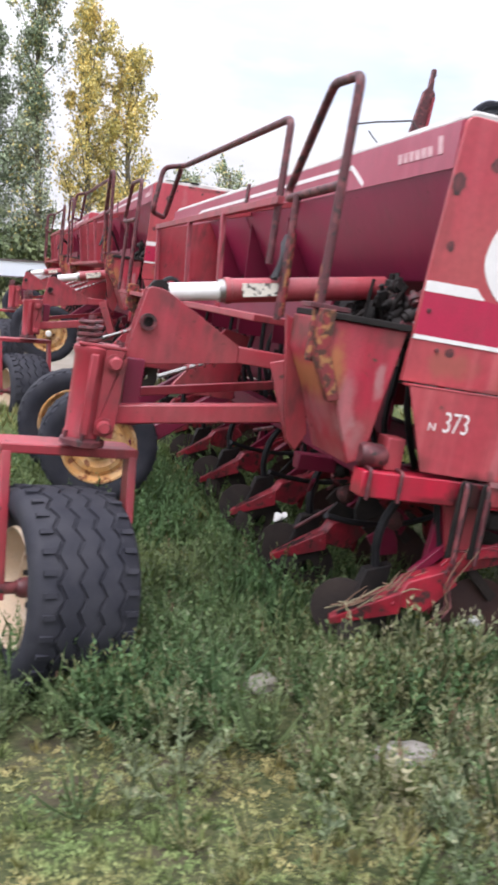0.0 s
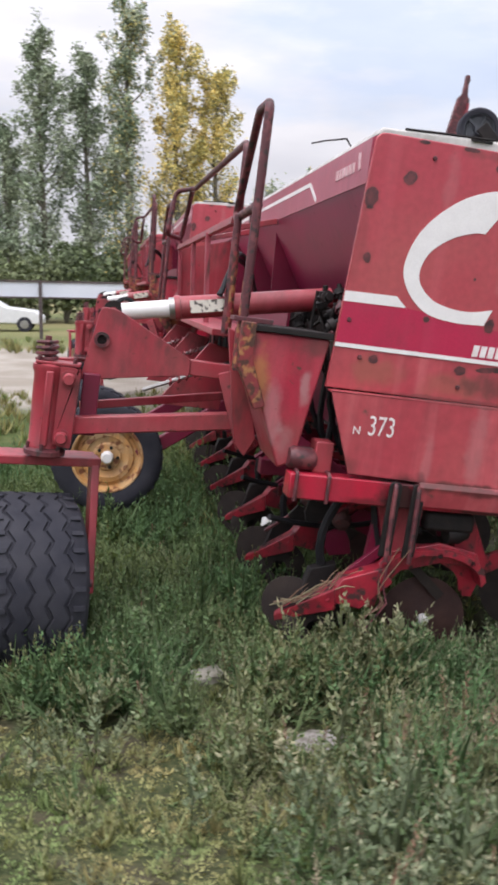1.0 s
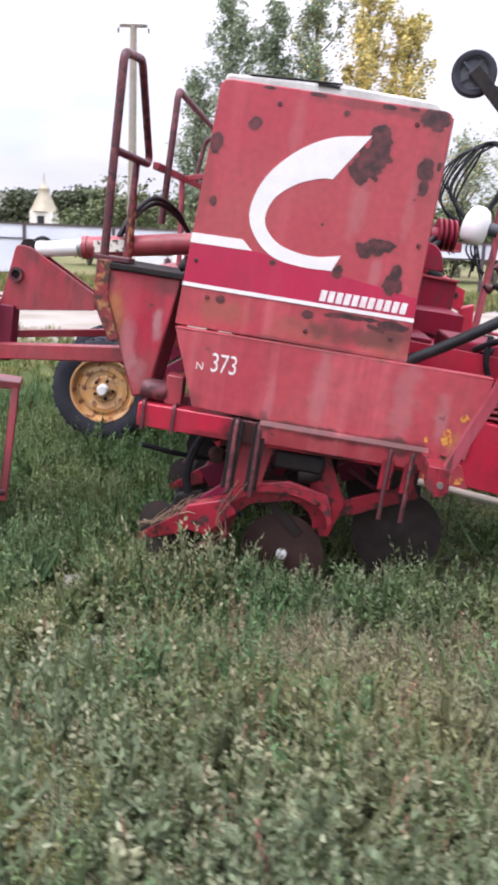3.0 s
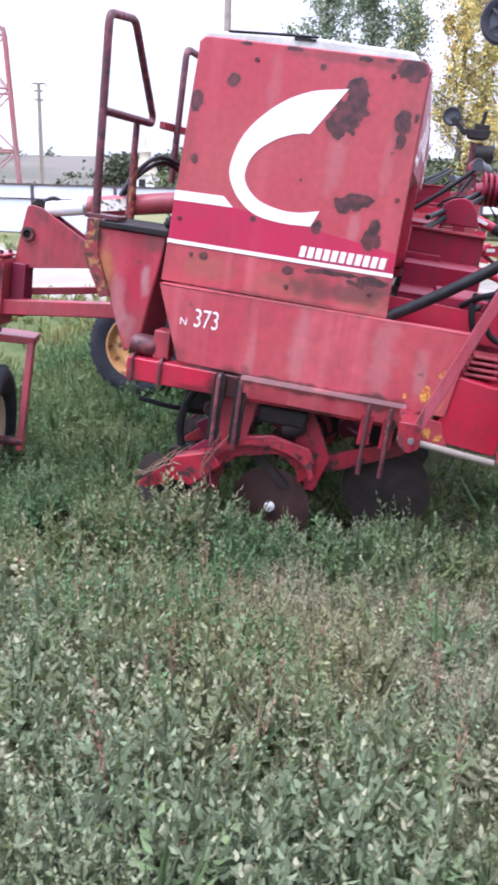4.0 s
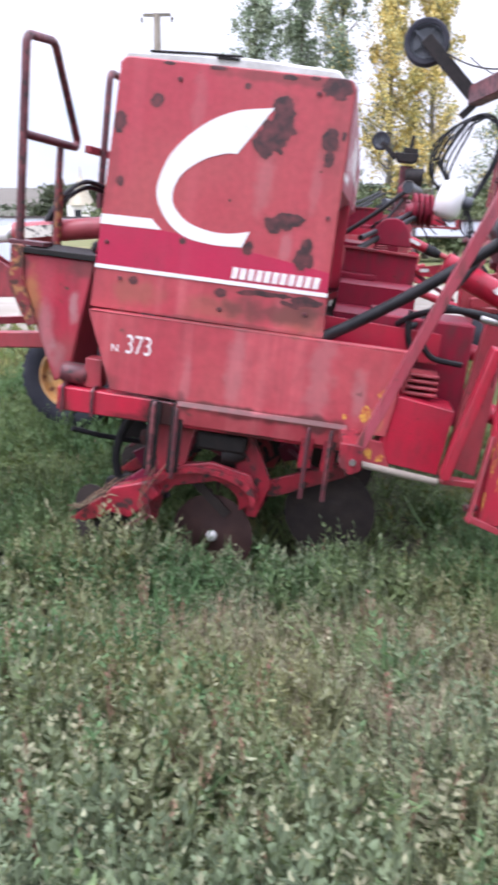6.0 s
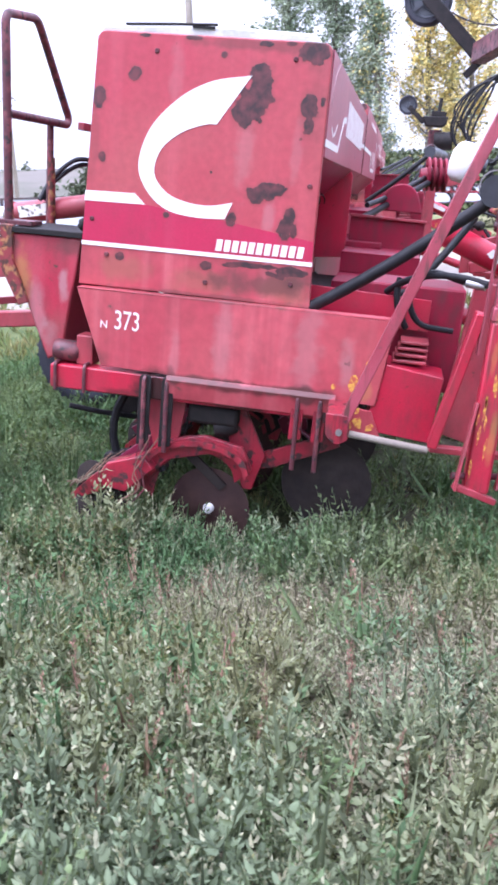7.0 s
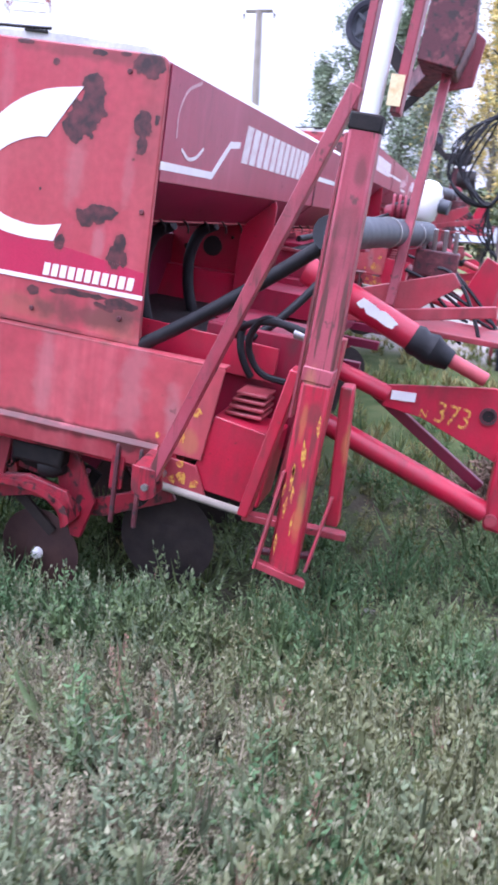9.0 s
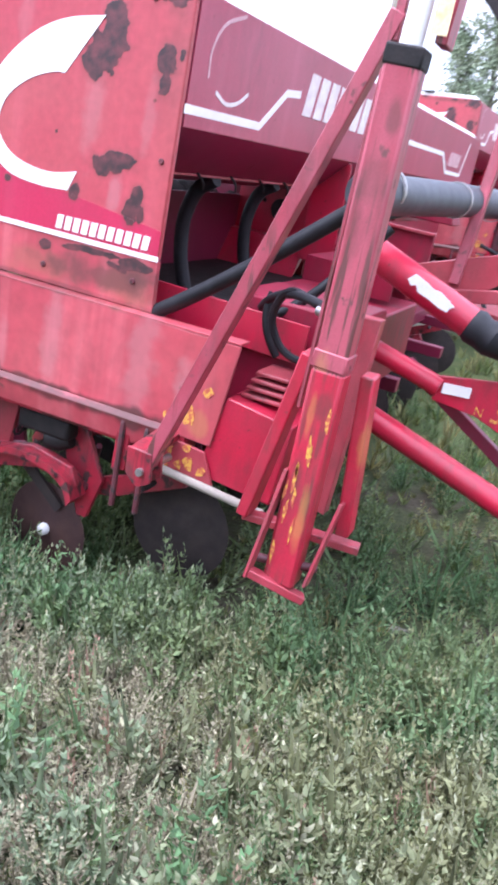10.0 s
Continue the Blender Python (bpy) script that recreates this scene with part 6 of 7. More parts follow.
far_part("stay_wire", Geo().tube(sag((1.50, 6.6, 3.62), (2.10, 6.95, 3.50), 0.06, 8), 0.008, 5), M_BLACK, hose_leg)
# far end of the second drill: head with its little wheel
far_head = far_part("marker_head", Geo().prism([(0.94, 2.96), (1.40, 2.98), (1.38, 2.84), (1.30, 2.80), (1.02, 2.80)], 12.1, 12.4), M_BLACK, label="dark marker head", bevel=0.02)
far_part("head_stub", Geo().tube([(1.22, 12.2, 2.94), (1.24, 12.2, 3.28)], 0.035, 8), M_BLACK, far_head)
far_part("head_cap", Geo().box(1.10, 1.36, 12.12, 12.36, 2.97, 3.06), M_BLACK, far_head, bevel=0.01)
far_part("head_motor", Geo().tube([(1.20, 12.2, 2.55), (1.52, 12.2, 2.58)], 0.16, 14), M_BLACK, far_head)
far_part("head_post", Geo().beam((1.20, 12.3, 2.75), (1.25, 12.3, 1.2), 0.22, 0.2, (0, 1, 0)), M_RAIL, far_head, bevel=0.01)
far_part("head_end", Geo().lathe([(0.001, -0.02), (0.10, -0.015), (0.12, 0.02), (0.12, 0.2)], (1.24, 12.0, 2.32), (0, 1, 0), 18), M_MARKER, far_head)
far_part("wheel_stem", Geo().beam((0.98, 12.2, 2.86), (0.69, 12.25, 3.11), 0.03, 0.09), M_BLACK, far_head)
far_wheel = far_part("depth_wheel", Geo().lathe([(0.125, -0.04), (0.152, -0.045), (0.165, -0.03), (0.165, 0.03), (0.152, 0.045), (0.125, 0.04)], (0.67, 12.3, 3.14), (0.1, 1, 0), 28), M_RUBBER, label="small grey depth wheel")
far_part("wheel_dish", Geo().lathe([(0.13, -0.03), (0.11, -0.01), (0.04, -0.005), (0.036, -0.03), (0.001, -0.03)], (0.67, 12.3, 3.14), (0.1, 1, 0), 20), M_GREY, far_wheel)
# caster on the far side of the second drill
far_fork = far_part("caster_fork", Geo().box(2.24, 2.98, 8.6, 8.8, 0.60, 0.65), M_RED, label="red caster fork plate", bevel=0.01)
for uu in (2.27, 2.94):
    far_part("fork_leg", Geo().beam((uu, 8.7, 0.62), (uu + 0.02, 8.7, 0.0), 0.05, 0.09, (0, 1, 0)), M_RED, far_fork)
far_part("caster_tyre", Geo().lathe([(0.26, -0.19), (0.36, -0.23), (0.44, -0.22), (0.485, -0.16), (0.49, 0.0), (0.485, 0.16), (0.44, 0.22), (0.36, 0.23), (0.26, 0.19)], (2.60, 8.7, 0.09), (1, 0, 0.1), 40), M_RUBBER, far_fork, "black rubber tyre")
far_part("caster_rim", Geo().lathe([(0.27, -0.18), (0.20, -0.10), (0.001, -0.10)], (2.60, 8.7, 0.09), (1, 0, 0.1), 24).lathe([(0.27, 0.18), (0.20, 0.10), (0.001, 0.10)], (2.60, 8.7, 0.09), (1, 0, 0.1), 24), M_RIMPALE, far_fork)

for i in range(26):
    rr = random.Random(i + 700)
    k = rr.random()
    p_a = Vector((-0.84 + 0.30 * k + rr.uniform(-0.04, 0.04), 0.10 - 0.16 * k + rr.uniform(-0.05, 0.07), -0.17 + 0.24 * k + rr.uniform(0.0, 0.05)))
    way_s = Vector((rr.uniform(0.05, 0.18), rr.uniform(-0.10, 0.06), rr.uniform(-0.02, 0.13)))
    part("caught_straw", Geo().tube([p_a, p_a + way_s * 0.5 + Vector((0, 0, rr.uniform(-0.01, 0.02))), p_a + way_s], [0.004, 0.0032, 0.0015], 4), M_DEAD if i % 3 else M_SEED)
for i in range(3):
    wire = spline([(-0.36 + 0.05 * i, 0.30), (-0.39, 0.14 - 0.03 * i), (-0.36, 0.0), (-0.43 - 0.03 * i, -0.10), (-0.41, -0.24 + 0.05 * i), (-0.36, -0.34)], 5)
    part("loose_wire", Geo().tube([(p, -0.10 - 0.02 * i, q) for p, q in wire], 0.0028, 4), M_DEAD if i else M_RAIL)
part("caught_scrap", Geo().tube([(-0.63, 1.68, -0.13), (-0.60, 1.70, -0.09), (-0.585, 1.71, -0.12), (-0.55, 1.72, -0.085), (-0.53, 1.72, -0.13)], [0.012, 0.04, 0.022, 0.036, 0.01], 7, flat=0.5), M_WHITE, label="white plastic scrap caught on an opener")

# ---- background ----
fence_x = [-46.0 + 3.4 * i for i in range(24)]


def fence_bay(x0, x1, y, full):
    """One bay: dark frame with white sheet; the lower part is open where the fence is only a rail."""
    zg = ground_z((x0 + x1) / 2, y)
    top = 1.78
    low = zg + 0.25 if full else 1.22
    bay = empty("fence_bay", pose(x0, y, zg), "white sheet metal fence bay in a dark steel frame", "fence", "fence bays along the track")
    zz = lambda z: z - zg
    mesh_object("sheet", Geo().box(0.05, x1 - x0 - 0.02, -0.012, 0.012, zz(low), zz(top - 0.05)), M_FENCE, bay)
    mesh_object("rail", Geo().box(0, x1 - x0, -0.05, 0.05, zz(top - 0.05), zz(top + 0.02)), M_FRAME, bay)
    mesh_object("rail", Geo().box(0, x1 - x0, -0.05, 0.05, zz(low - 0.05), zz(low)), M_FRAME, bay)
    if full:
        mesh_object("rail", Geo().box(0, x1 - x0, -0.05, -0.012, zz(1.20), zz(1.25)), M_FRAME, bay)
    mesh_object("post", Geo().box(-0.06, 0.06, -0.06, 0.06, -0.3, zz(top)), M_FRAME, bay)


for x0, x1 in zip(fence_x, fence_x[1:]):
    fence_bay(x0, x1, 31.0, x0 < -11.5)


def utility_pole(x, y, top, arm, lean=0.0, strut=False, tiers=False):
    zg = ground_z(x, y)
    p = empty("utility_pole", pose(x, y, zg), "tall weathered concrete utility pole with a crossarm", "utility pole", "utility poles")
    h = top - zg
    mesh_object("shaft", Geo().tube([(0, 0, -0.5), (lean * 0.5, 0, h * 0.5), (lean, 0, h)], [0.24, 0.21, 0.17], 10), M_POLE, p)
    mesh_object("crossarm", Geo().beam((lean - arm * 0.44, 0, h - 0.06), (lean + arm * 0.44, 0, h - 0.06), 0.15, 0.13), M_BARK, p)
    if tiers:
        for dz in (0.75, 1.6):
            mesh_object("crossarm", Geo().beam((lean - arm * 0.3, 0, h - dz), (lean + arm * 0.3, 0, h - dz), 0.13, 0.12), M_BARK, p)
    for dx in (-0.5, 0.5):
        mesh_object("insulator", Geo().lathe([(0.001, 0.0), (0.05, 0.0), (0.07, -0.10), (0.04, -0.14), (0.06, -0.22), (0.001, -0.26)], (lean + dx * arm * 0.98, 0, h - 0.16), (0, 0, 1), 8), M_BARK, p)
    if strut:
        mesh_object("strut", Geo().tube([(lean * 0.5, 0, h * 0.8), (-3.4, 0, -0.4)], 0.13, 8), M_POLE, p)
    return p


utility_pole(-7.6, 45.0, 11.9, 1.6)
utility_pole(-36.0, 84.0, 11.9, 1.6, tiers=True)
utility_pole(-29.0, 58.0, 9.8, 0.9, strut=True)

# lattice mast
TX, TY = -38.9, 78.0
tz = ground_z(TX, TY)
mast = empty("lattice_mast", pose(TX, TY, tz, 0, 0, 24), "red and white lattice radio mast, paint faded", "mast")
levels = [(0.0, 3.1), (5.4, 2.8), (10.8, 2.5), (16.0, 2.2), (20.4, 1.98), (25.8, 1.72), (31.2, 1.45), (36.6, 1.2)]
for (h0, a0), (h1, a1) in zip(levels, levels[1:]):
    paint = M_WHITE if h0 == 16.0 else M_TOWER
    c0 = [(-a0, -a0, h0), (a0, -a0, h0), (a0, a0, h0), (-a0, a0, h0)]
    c1 = [(-a1, -a1, h1), (a1, -a1, h1), (a1, a1, h1), (-a1, a1, h1)]
    for i in range(4):
        mesh_object("leg", Geo().tube([c0[i], c1[i]], 0.17, 6), paint, mast)
        mesh_object("girt", Geo().tube([c1[i], c1[(i + 1) % 4]], 0.12, 6), paint, mast)
        if h1 - h0 > 2:
            mesh_object("diagonal", Geo().tube([c0[i], c1[(i + 1) % 4]], 0.07, 5), paint, mast)
            mesh_object("diagonal", Geo().tube([c0[(i + 1) % 4], c1[i]], 0.07, 5), paint, mast)

# parked car beyond the fence
CARX, CARY = -4.2, 37.0
car = empty("parked_car", pose(CARX, CARY, ground_z(CARX, CARY)), "white estate car parked beyond the fence", "car")
body = [(-2.1, 0.35), (-2.15, 0.75), (-2.05, 0.95), (-1.85, 1.42), (-0.2, 1.46), (0.55, 1.02), (1.75, 0.88), (2.05, 0.62), (2.05, 0.32)]
mesh_object("body", Geo().prism(body, -0.8, 0.8), M_CAR, car, bevel=0.06)
for quad in ([(-1.72, 1.0), (-1.62, 1.34), (-0.98, 1.36), (-0.98, 0.98)], [(-0.90, 0.98), (-0.90, 1.36), (-0.26, 1.37), (0.32, 1.0)]):
    mesh_object("side_window", Geo().prism(quad, -0.812, -0.80), M_GLASS, car)
for dx in (-1.35, 1.3):
    for dy in (-0.8, 0.62):
        w_c = mesh_object("wheel", Geo().lathe([(0.001, 0), (0.2, 0), (0.31, 0.0), (0.31, 0.18), (0.001, 0.18)], (dx, dy - 0.01, 0.31), (0, 1, 0), 20), M_RUBBER, car)
        mesh_object("wheel_trim", Geo().lathe([(0.001, -0.015), (0.18, -0.01)], (dx, dy - 0.01, 0.31), (0, 1, 0), 16), M_STEEL, w_c)

# chapel spire far behind
SPX, SPY = -36.0, 118.0
chapel = empty("chapel", pose(SPX, SPY, ground_z(SPX, SPY)), "small white chapel with a gilded spire behind trees", "chapel")
mesh_object("tower", Geo().box(-1.6, 1.6, -1.6, 1.6, 0, 4.4), M_CHAPEL, chapel, bevel=0.05)
mesh_object("spire", Geo().lathe([(2.0, 4.4), (1.7, 4.9), (0.9, 6.6), (0.75, 7.0), (0.8, 7.5), (0.3, 8.0), (0.12, 8.5), (0.05, 9.6), (0.001, 9.6)], (0, 0, 0), (0, 0, 1), 16), M_DOME, chapel)
mesh_object("belfry_opening", Geo().box(-0.5, 0.5, -1.63, -1.6, 2.2, 3.8), M_GLASS, chapel)


# ---- foliage ----
def leaf_mesh(name, pos, way, side, length, width, mats, pick=None, ovate=None):
    """Many folded leaves as one mesh: base, tip direction, side direction, sizes. Kite-shaped, or egg-shaped where ovate is set."""
    n_l = len(pos)
    nrm = np.cross(way, side)
    L, W = length[:, None], width[:, None]
    wide = np.zeros(n_l, bool) if ovate is None else ovate
    kite, egg = np.where(~wide)[0], np.where(wide)[0]
    vk = np.empty((len(kite), 4, 3))
    p, w, d, q, a, b = pos[kite], way[kite], side[kite], nrm[kite], L[kite], W[kite]
    vk[:, 0] = p
    vk[:, 1] = p + w * a * 0.45 + d * b * 0.5 + q * b * 0.18
    vk[:, 2] = p + w * a - q * a * 0.12
    vk[:, 3] = p + w * a * 0.45 - d * b * 0.5 + q * b * 0.18
    ve = np.empty((len(egg), 6, 3))
    p, w, d, q, a, b = pos[egg], way[egg], side[egg], nrm[egg], L[egg], W[egg]
    ve[:, 0] = p
    ve[:, 1] = p + w * a * 0.30 + d * b * 0.5 + q * b * 0.20
    ve[:, 2] = p + w * a * 0.70 + d * b * 0.36 + q * b * 0.06
    ve[:, 3] = p + w * a - q * a * 0.16
    ve[:, 4] = p + w * a * 0.70 - d * b * 0.36 + q * b * 0.06
    ve[:, 5] = p + w * a * 0.30 - d * b * 0.5 + q * b * 0.20
    ik = (np.arange(len(kite)) * 4)[:, None] + np.array([0, 1, 2, 0, 2, 3])[None, :]
    ie = len(kite) * 4 + (np.arange(len(egg)) * 6)[:, None] + np.array([0, 1, 2, 0, 2, 3, 0, 3, 4, 0, 4, 5])[None, :]
    v = np.concatenate([vk.reshape(-1, 3), ve.reshape(-1, 3)])
    idx = np.concatenate([ik.reshape(-1), ie.reshape(-1)])
    n_f = len(idx) // 3
    me = bpy.data.meshes.new(name)
    me.vertices.add(len(v))
    me.vertices.foreach_set("co", v.reshape(-1))
    me.loops.add(len(idx))
    me.loops.foreach_set("vertex_index", idx.astype(np.int32))
    me.polygons.add(n_f)
    me.polygons.foreach_set("loop_start", (np.arange(n_f) * 3).astype(np.int32))
    for mt in mats:
        me.materials.append(mt)
    if pick is not None:
        me.polygons.foreach_set("material_index", np.concatenate([np.repeat(pick[kite], 2), np.repeat(pick[egg], 4)]).astype(np.int32))
    me.update(calc_edges=True)
    return new(name, me)


def unit(a):
    return a / np.maximum(1e-9, np.linalg.norm(a, axis=-1, keepdims=True))


rng = np.random.default_rng(7)


def any_way(n_w, up=0.3):
    a = rng.normal(size=(n_w, 3))
    a[:, 2] = a[:, 2] * 0.7 + up
    return unit(a)


def sideways(way):
    return unit(np.cross(way, rng.normal(size=way.shape)))


def poplar(x, y, height, spread, mat, label, count, low=0.05, gold=None):
    """A slender tree: tapered trunk, rising limbs, thousands of leaves gathered on twigs."""
    zg = ground_z(x, y)
    tree = empty("poplar_tree", pose(x, y, zg), label, "tree", "poplars behind the fence")
    r = random.Random(int(x * 100) + 5)
    gt = Geo().tube([(0, 0, -0.3), (0.1, 0, height * 0.3), (-0.1, 0.1, height * 0.65), (0.05, 0, height * 0.97)], [0.26, 0.19, 0.11, 0.02], 9)
    ends = []
    for i in range(34):
        h = height * (low + (0.93 - low) * (i + r.random()) / 34)
        a = r.uniform(0, 6.283)
        rel = h / height
        reach = spread * (0.35 + 1.1 * math.sin(math.pi * min(1, rel * 0.95 + 0.02)) ** 0.8) * r.uniform(0.5, 1.1) * (1.18 - 0.62 * rel)
        tip = Vector((math.cos(a) * reach, math.sin(a) * reach, h + reach * r.uniform(0.9, 1.7)))
        mid = Vector((math.cos(a) * reach * 0.55, math.sin(a) * reach * 0.55, h + reach * 0.5))
        gt.tube([(0, 0, h - 0.1), mid, tip], [0.06, 0.04, 0.012], 5)
        ends += [(Vector((0, 0, h)), mid, tip)] * 1
    mesh_object("trunk", gt, M_BARK, tree)
    twigs = 13
    cents, sizes = [], []
    for base, mid, tip in ends:
        for j in range(twigs):
            s = r.uniform(0.25, 1.08)
            p = base.lerp(mid, s * 2) if s < 0.5 else mid.lerp(tip, s * 2 - 1)
            cents.append((p.x + r.gauss(0, 0.22), p.y + r.gauss(0, 0.22), p.z + r.gauss(0, 0.22)))
            sizes.append(r.uniform(0.12, 0.34) * (1.12 - 0.6 * p.z / height))
    cents, sizes = np.array(cents), np.array(sizes)
    pick = rng.integers(0, len(cents), count)
    pos = cents[pick] + rng.normal(size=(count, 3)) * sizes[pick][:, None] * np.array([1, 1, 1.25])
    way = any_way(count, -0.2)
    crown = leaf_mesh("crown", pos, way, sideways(way), rng.uniform(0.11, 0.21, count), rng.uniform(0.09, 0.17, count), [mat, gold or mat], (rng.random(count) < (0.12 if gold else 0)).astype(int))
    crown.parent = tree
    return tree


GREEN_T, GOLD_T = "tall grey-green poplar with gaps in its crown", "tall poplar turned golden yellow"
poplar(-5.2, 51.5, 11.4, 0.9, M_POPLAR, GREEN_T, 8000, 0.2)
poplar(-3.1, 50.0, 16.4, 1.15, M_POPLAR, GREEN_T, 13000)
poplar(-0.6, 51.0, 15.4, 1.25, M_POPLAR, GREEN_T, 13000)
poplar(1.7, 50.0, 18.1, 1.45, M_POPLAR, GREEN_T, 16000, gold=M_GOLD)
poplar(4.5, 50.5, 17.0, 1.6, M_GOLD, GOLD_T, 16000, gold=M_POPLAR)
poplar(6.9, 51.2, 14.8, 1.75, M_GOLD, GOLD_T, 15000, gold=M_POPLAR)
poplar(11.5, 56.0, 8.6, 1.5, M_POPLAR, GREEN_T, 5000, gold=M_GOLD)
poplar(14.5, 57.0, 9.2, 1.6, M_POPLAR, GREEN_T, 5000, gold=M_GOLD)


def bush(x, y, wide, high, count, mat=M_SHRUB):
    zg = ground_z(x, y)
    b = empty("shrub", pose(x, y, zg), "dense dark green shrub under the trees", "shrub", "shrubs along the fence")
    gs = Geo()
    r = random.Random(int(x * 37) + 11)
    lobes = []
    for i in range(9):
        a, rr = r.uniform(0, 6.28), wide * r.uniform(0, 0.42)
        top = Vector((math.cos(a) * rr, math.sin(a) * rr, high * r.uniform(0.35, 0.9)))
        gs.tube([(0, 0, -0.2), (top.x * 0.4, top.y * 0.4, top.z * 0.5), top], [0.05, 0.035, 0.01], 5)
        lobes.append((*top, wide * r.uniform(0.14, 0.24)))
    mesh_object("stem", gs, M_BARK, b)
    lo = np.array(lobes)
    pick = rng.integers(0, len(lo), count)
    pos = lo[pick, :3] + rng.normal(size=(count, 3)).clip(-1.5, 1.5) * lo[pick, 3:4] * np.array([1, 1, 0.8])
    pos[:, 2] = np.abs(pos[:, 2])
    way = any_way(count, 0.1)
    leaf_mesh("foliage", pos, way, sideways(way), rng.uniform(0.18, 0.34, count), rng.uniform(0.14, 0.26, count), [mat]).parent = b


for i in range(12):
    bush(-10.5 + 2.3 * i + random.uniform(-0.6, 0.6), 47.0 + random.uniform(-1.5, 2.0), random.uniform(3.2, 4.6), random.uniform(2.8, 4.6), 1900)

# far woods as one mass
n_w = 52000
wx = rng.uniform(-46, 30, n_w)
clump = np.floor(wx / 3.4)
top_h = 6.3 + 1.5 * np.sin(clump * 2.3) + 1.1 * np.sin(clump * 5.1 + 1) + 0.5 * np.sin(wx * 2.6)
pos = np.stack([wx, 128 + rng.uniform(-4, 4, n_w), rng.random(n_w) ** 0.6 * top_h - 0.3], 1)
pos[:, 0] += rng.normal(size=n_w) * 0.6
way = any_way(n_w, 0.1)
tagged(leaf_mesh("far_woods", pos, way, sideways(way), rng.uniform(0.4, 0.85, n_w), rng.uniform(0.35, 0.7, n_w), [M_WOODS]), "belt of dull green trees far off", "woods", kind="stuff")
n_w = 1000
pos = np.stack([rng.uniform(-220, -70, n_w), rng.uniform(230, 420, n_w), np.zeros(n_w)], 1)
cl = rng.integers(0, 50, n_w)
cx, cy = rng.uniform(-240, -60, 50), rng.uniform(220, 420, 50)
pos[:, 0], pos[:, 1] = cx[cl] + rng.normal(size=n_w) * 1.6, cy[cl] + rng.normal(size=n_w) * 1.6
pos[:, 2] = [ground_z(px, py) + abs(rng.normal()) * 1.3 for px, py in pos[:, :2]]
way = any_way(n_w, 0.1)
tagged(leaf_mesh("hill_scrub", pos, way, sideways(way), rng.uniform(1.0, 2.2, n_w), rng.uniform(0.9, 1.8, n_w), [M_WOODS]), "scattered scrub on the dry hillside", "scrub", kind="stuff")


# ---- weeds ----
def shoot_axis(az, lean):
    return np.array([math.cos(az) * math.sin(lean), math.sin(az) * math.sin(lean), math.cos(lean)])


def template_feathery(seed, coarse=1.0):
    """A bushy narrow-leaved weed: many rising shoots that bend upward, leaves along each, pale crowded tips."""
    r = np.random.default_rng(seed)
    rows = []
    for shoot in range(6 + r.integers(0, 3)):
        az, lean = r.uniform(0, 6.28), (0.12 if shoot == 0 else r.uniform(0.35, 1.25))
        h = 0.95 if shoot == 0 else r.uniform(0.45, 0.95)
        axis = shoot_axis(az, lean)
        top = axis * h + np.array([0, 0, 0.28 * math.sin(lean)])

        def at(s):
            return axis * h * s + np.array([0, 0, 0.28 * s * s * math.sin(lean)])
        n_f = int(19 * h / coarse) + 3
        for i in range(n_f):
            s = 0.14 + 0.80 * (i + r.random()) / n_f
            a = r.uniform(0, 6.28)
            w = axis * r.uniform(0.0, 0.5) + np.array([math.cos(a), math.sin(a), r.uniform(-0.15, 0.35)]) * r.uniform(0.7, 1.0)
            rows.append((*(at(s) + r.normal(size=3) * 0.01), *(w / np.linalg.norm(w)), r.uniform(0.075, 0.13) * (1.15 - 0.5 * s) * coarse, r.uniform(0.030, 0.050) * (1.1 - 0.3 * s) * coarse, 0, 0))
        for i in range(7):
            s = 0.80 + 0.22 * (i + r.random()) / 7
            a = r.uniform(0, 6.28)
            w = axis * 0.6 + np.array([math.cos(a) * 0.5, math.sin(a) * 0.5, 0.5])
            rows.append((*at(s), *(w / np.linalg.norm(w)), r.uniform(0.045, 0.08), r.uniform(0.015, 0.026), 2 if r.random() < 0.75 else 0, 0))
        rows.append((0, 0, 0, *(top / np.linalg.norm(top)), np.linalg.norm(top) * 0.97, 0.008, 0, 0))
    return np.array(rows)


def template_goosefoot(seed):
    """A branching weed with egg-shaped leaves on stalks, smaller and mealy towards the tips."""
    r = np.random.default_rng(seed)
    rows = [(0, 0, 0, 0, 0, 1, 1.0, 0.014, 0, 0)]
    for br in range(7):
        base = 0.06 + 0.11 * br
        az, lean = br * 2.4 + r.uniform(-0.4, 0.4), (0.05 if br == 6 else r.uniform(0.45, 0.9))
        reach = 0.34 if br == 6 else r.uniform(0.30, 0.48) * (1.1 - 0.6 * base)
        axis = shoot_axis(az, lean)
        foot = np.array([0, 0, base])
        rows.append((*foot, *axis, reach, 0.014, 0, 0))
        for i in range(9):
            s = 0.2 + 0.85 * (i + r.random()) / 9
            a = r.uniform(0, 6.28)
            w = axis * 0.5 + np.array([math.cos(a), math.sin(a), r.uniform(-0.15, 0.35)]) * 0.8
            size = (1.15 - 0.65 * s) * (1.15 - 0.5 * base)
            young = s > 0.72
            rows.append((*(foot + axis * reach * s), *(w / np.linalg.norm(w)), r.uniform(0.09, 0.145) * size, r.uniform(0.05, 0.085) * size, 2 if young and r.random() < 0.4 else 0, 1))
    return np.array(rows)


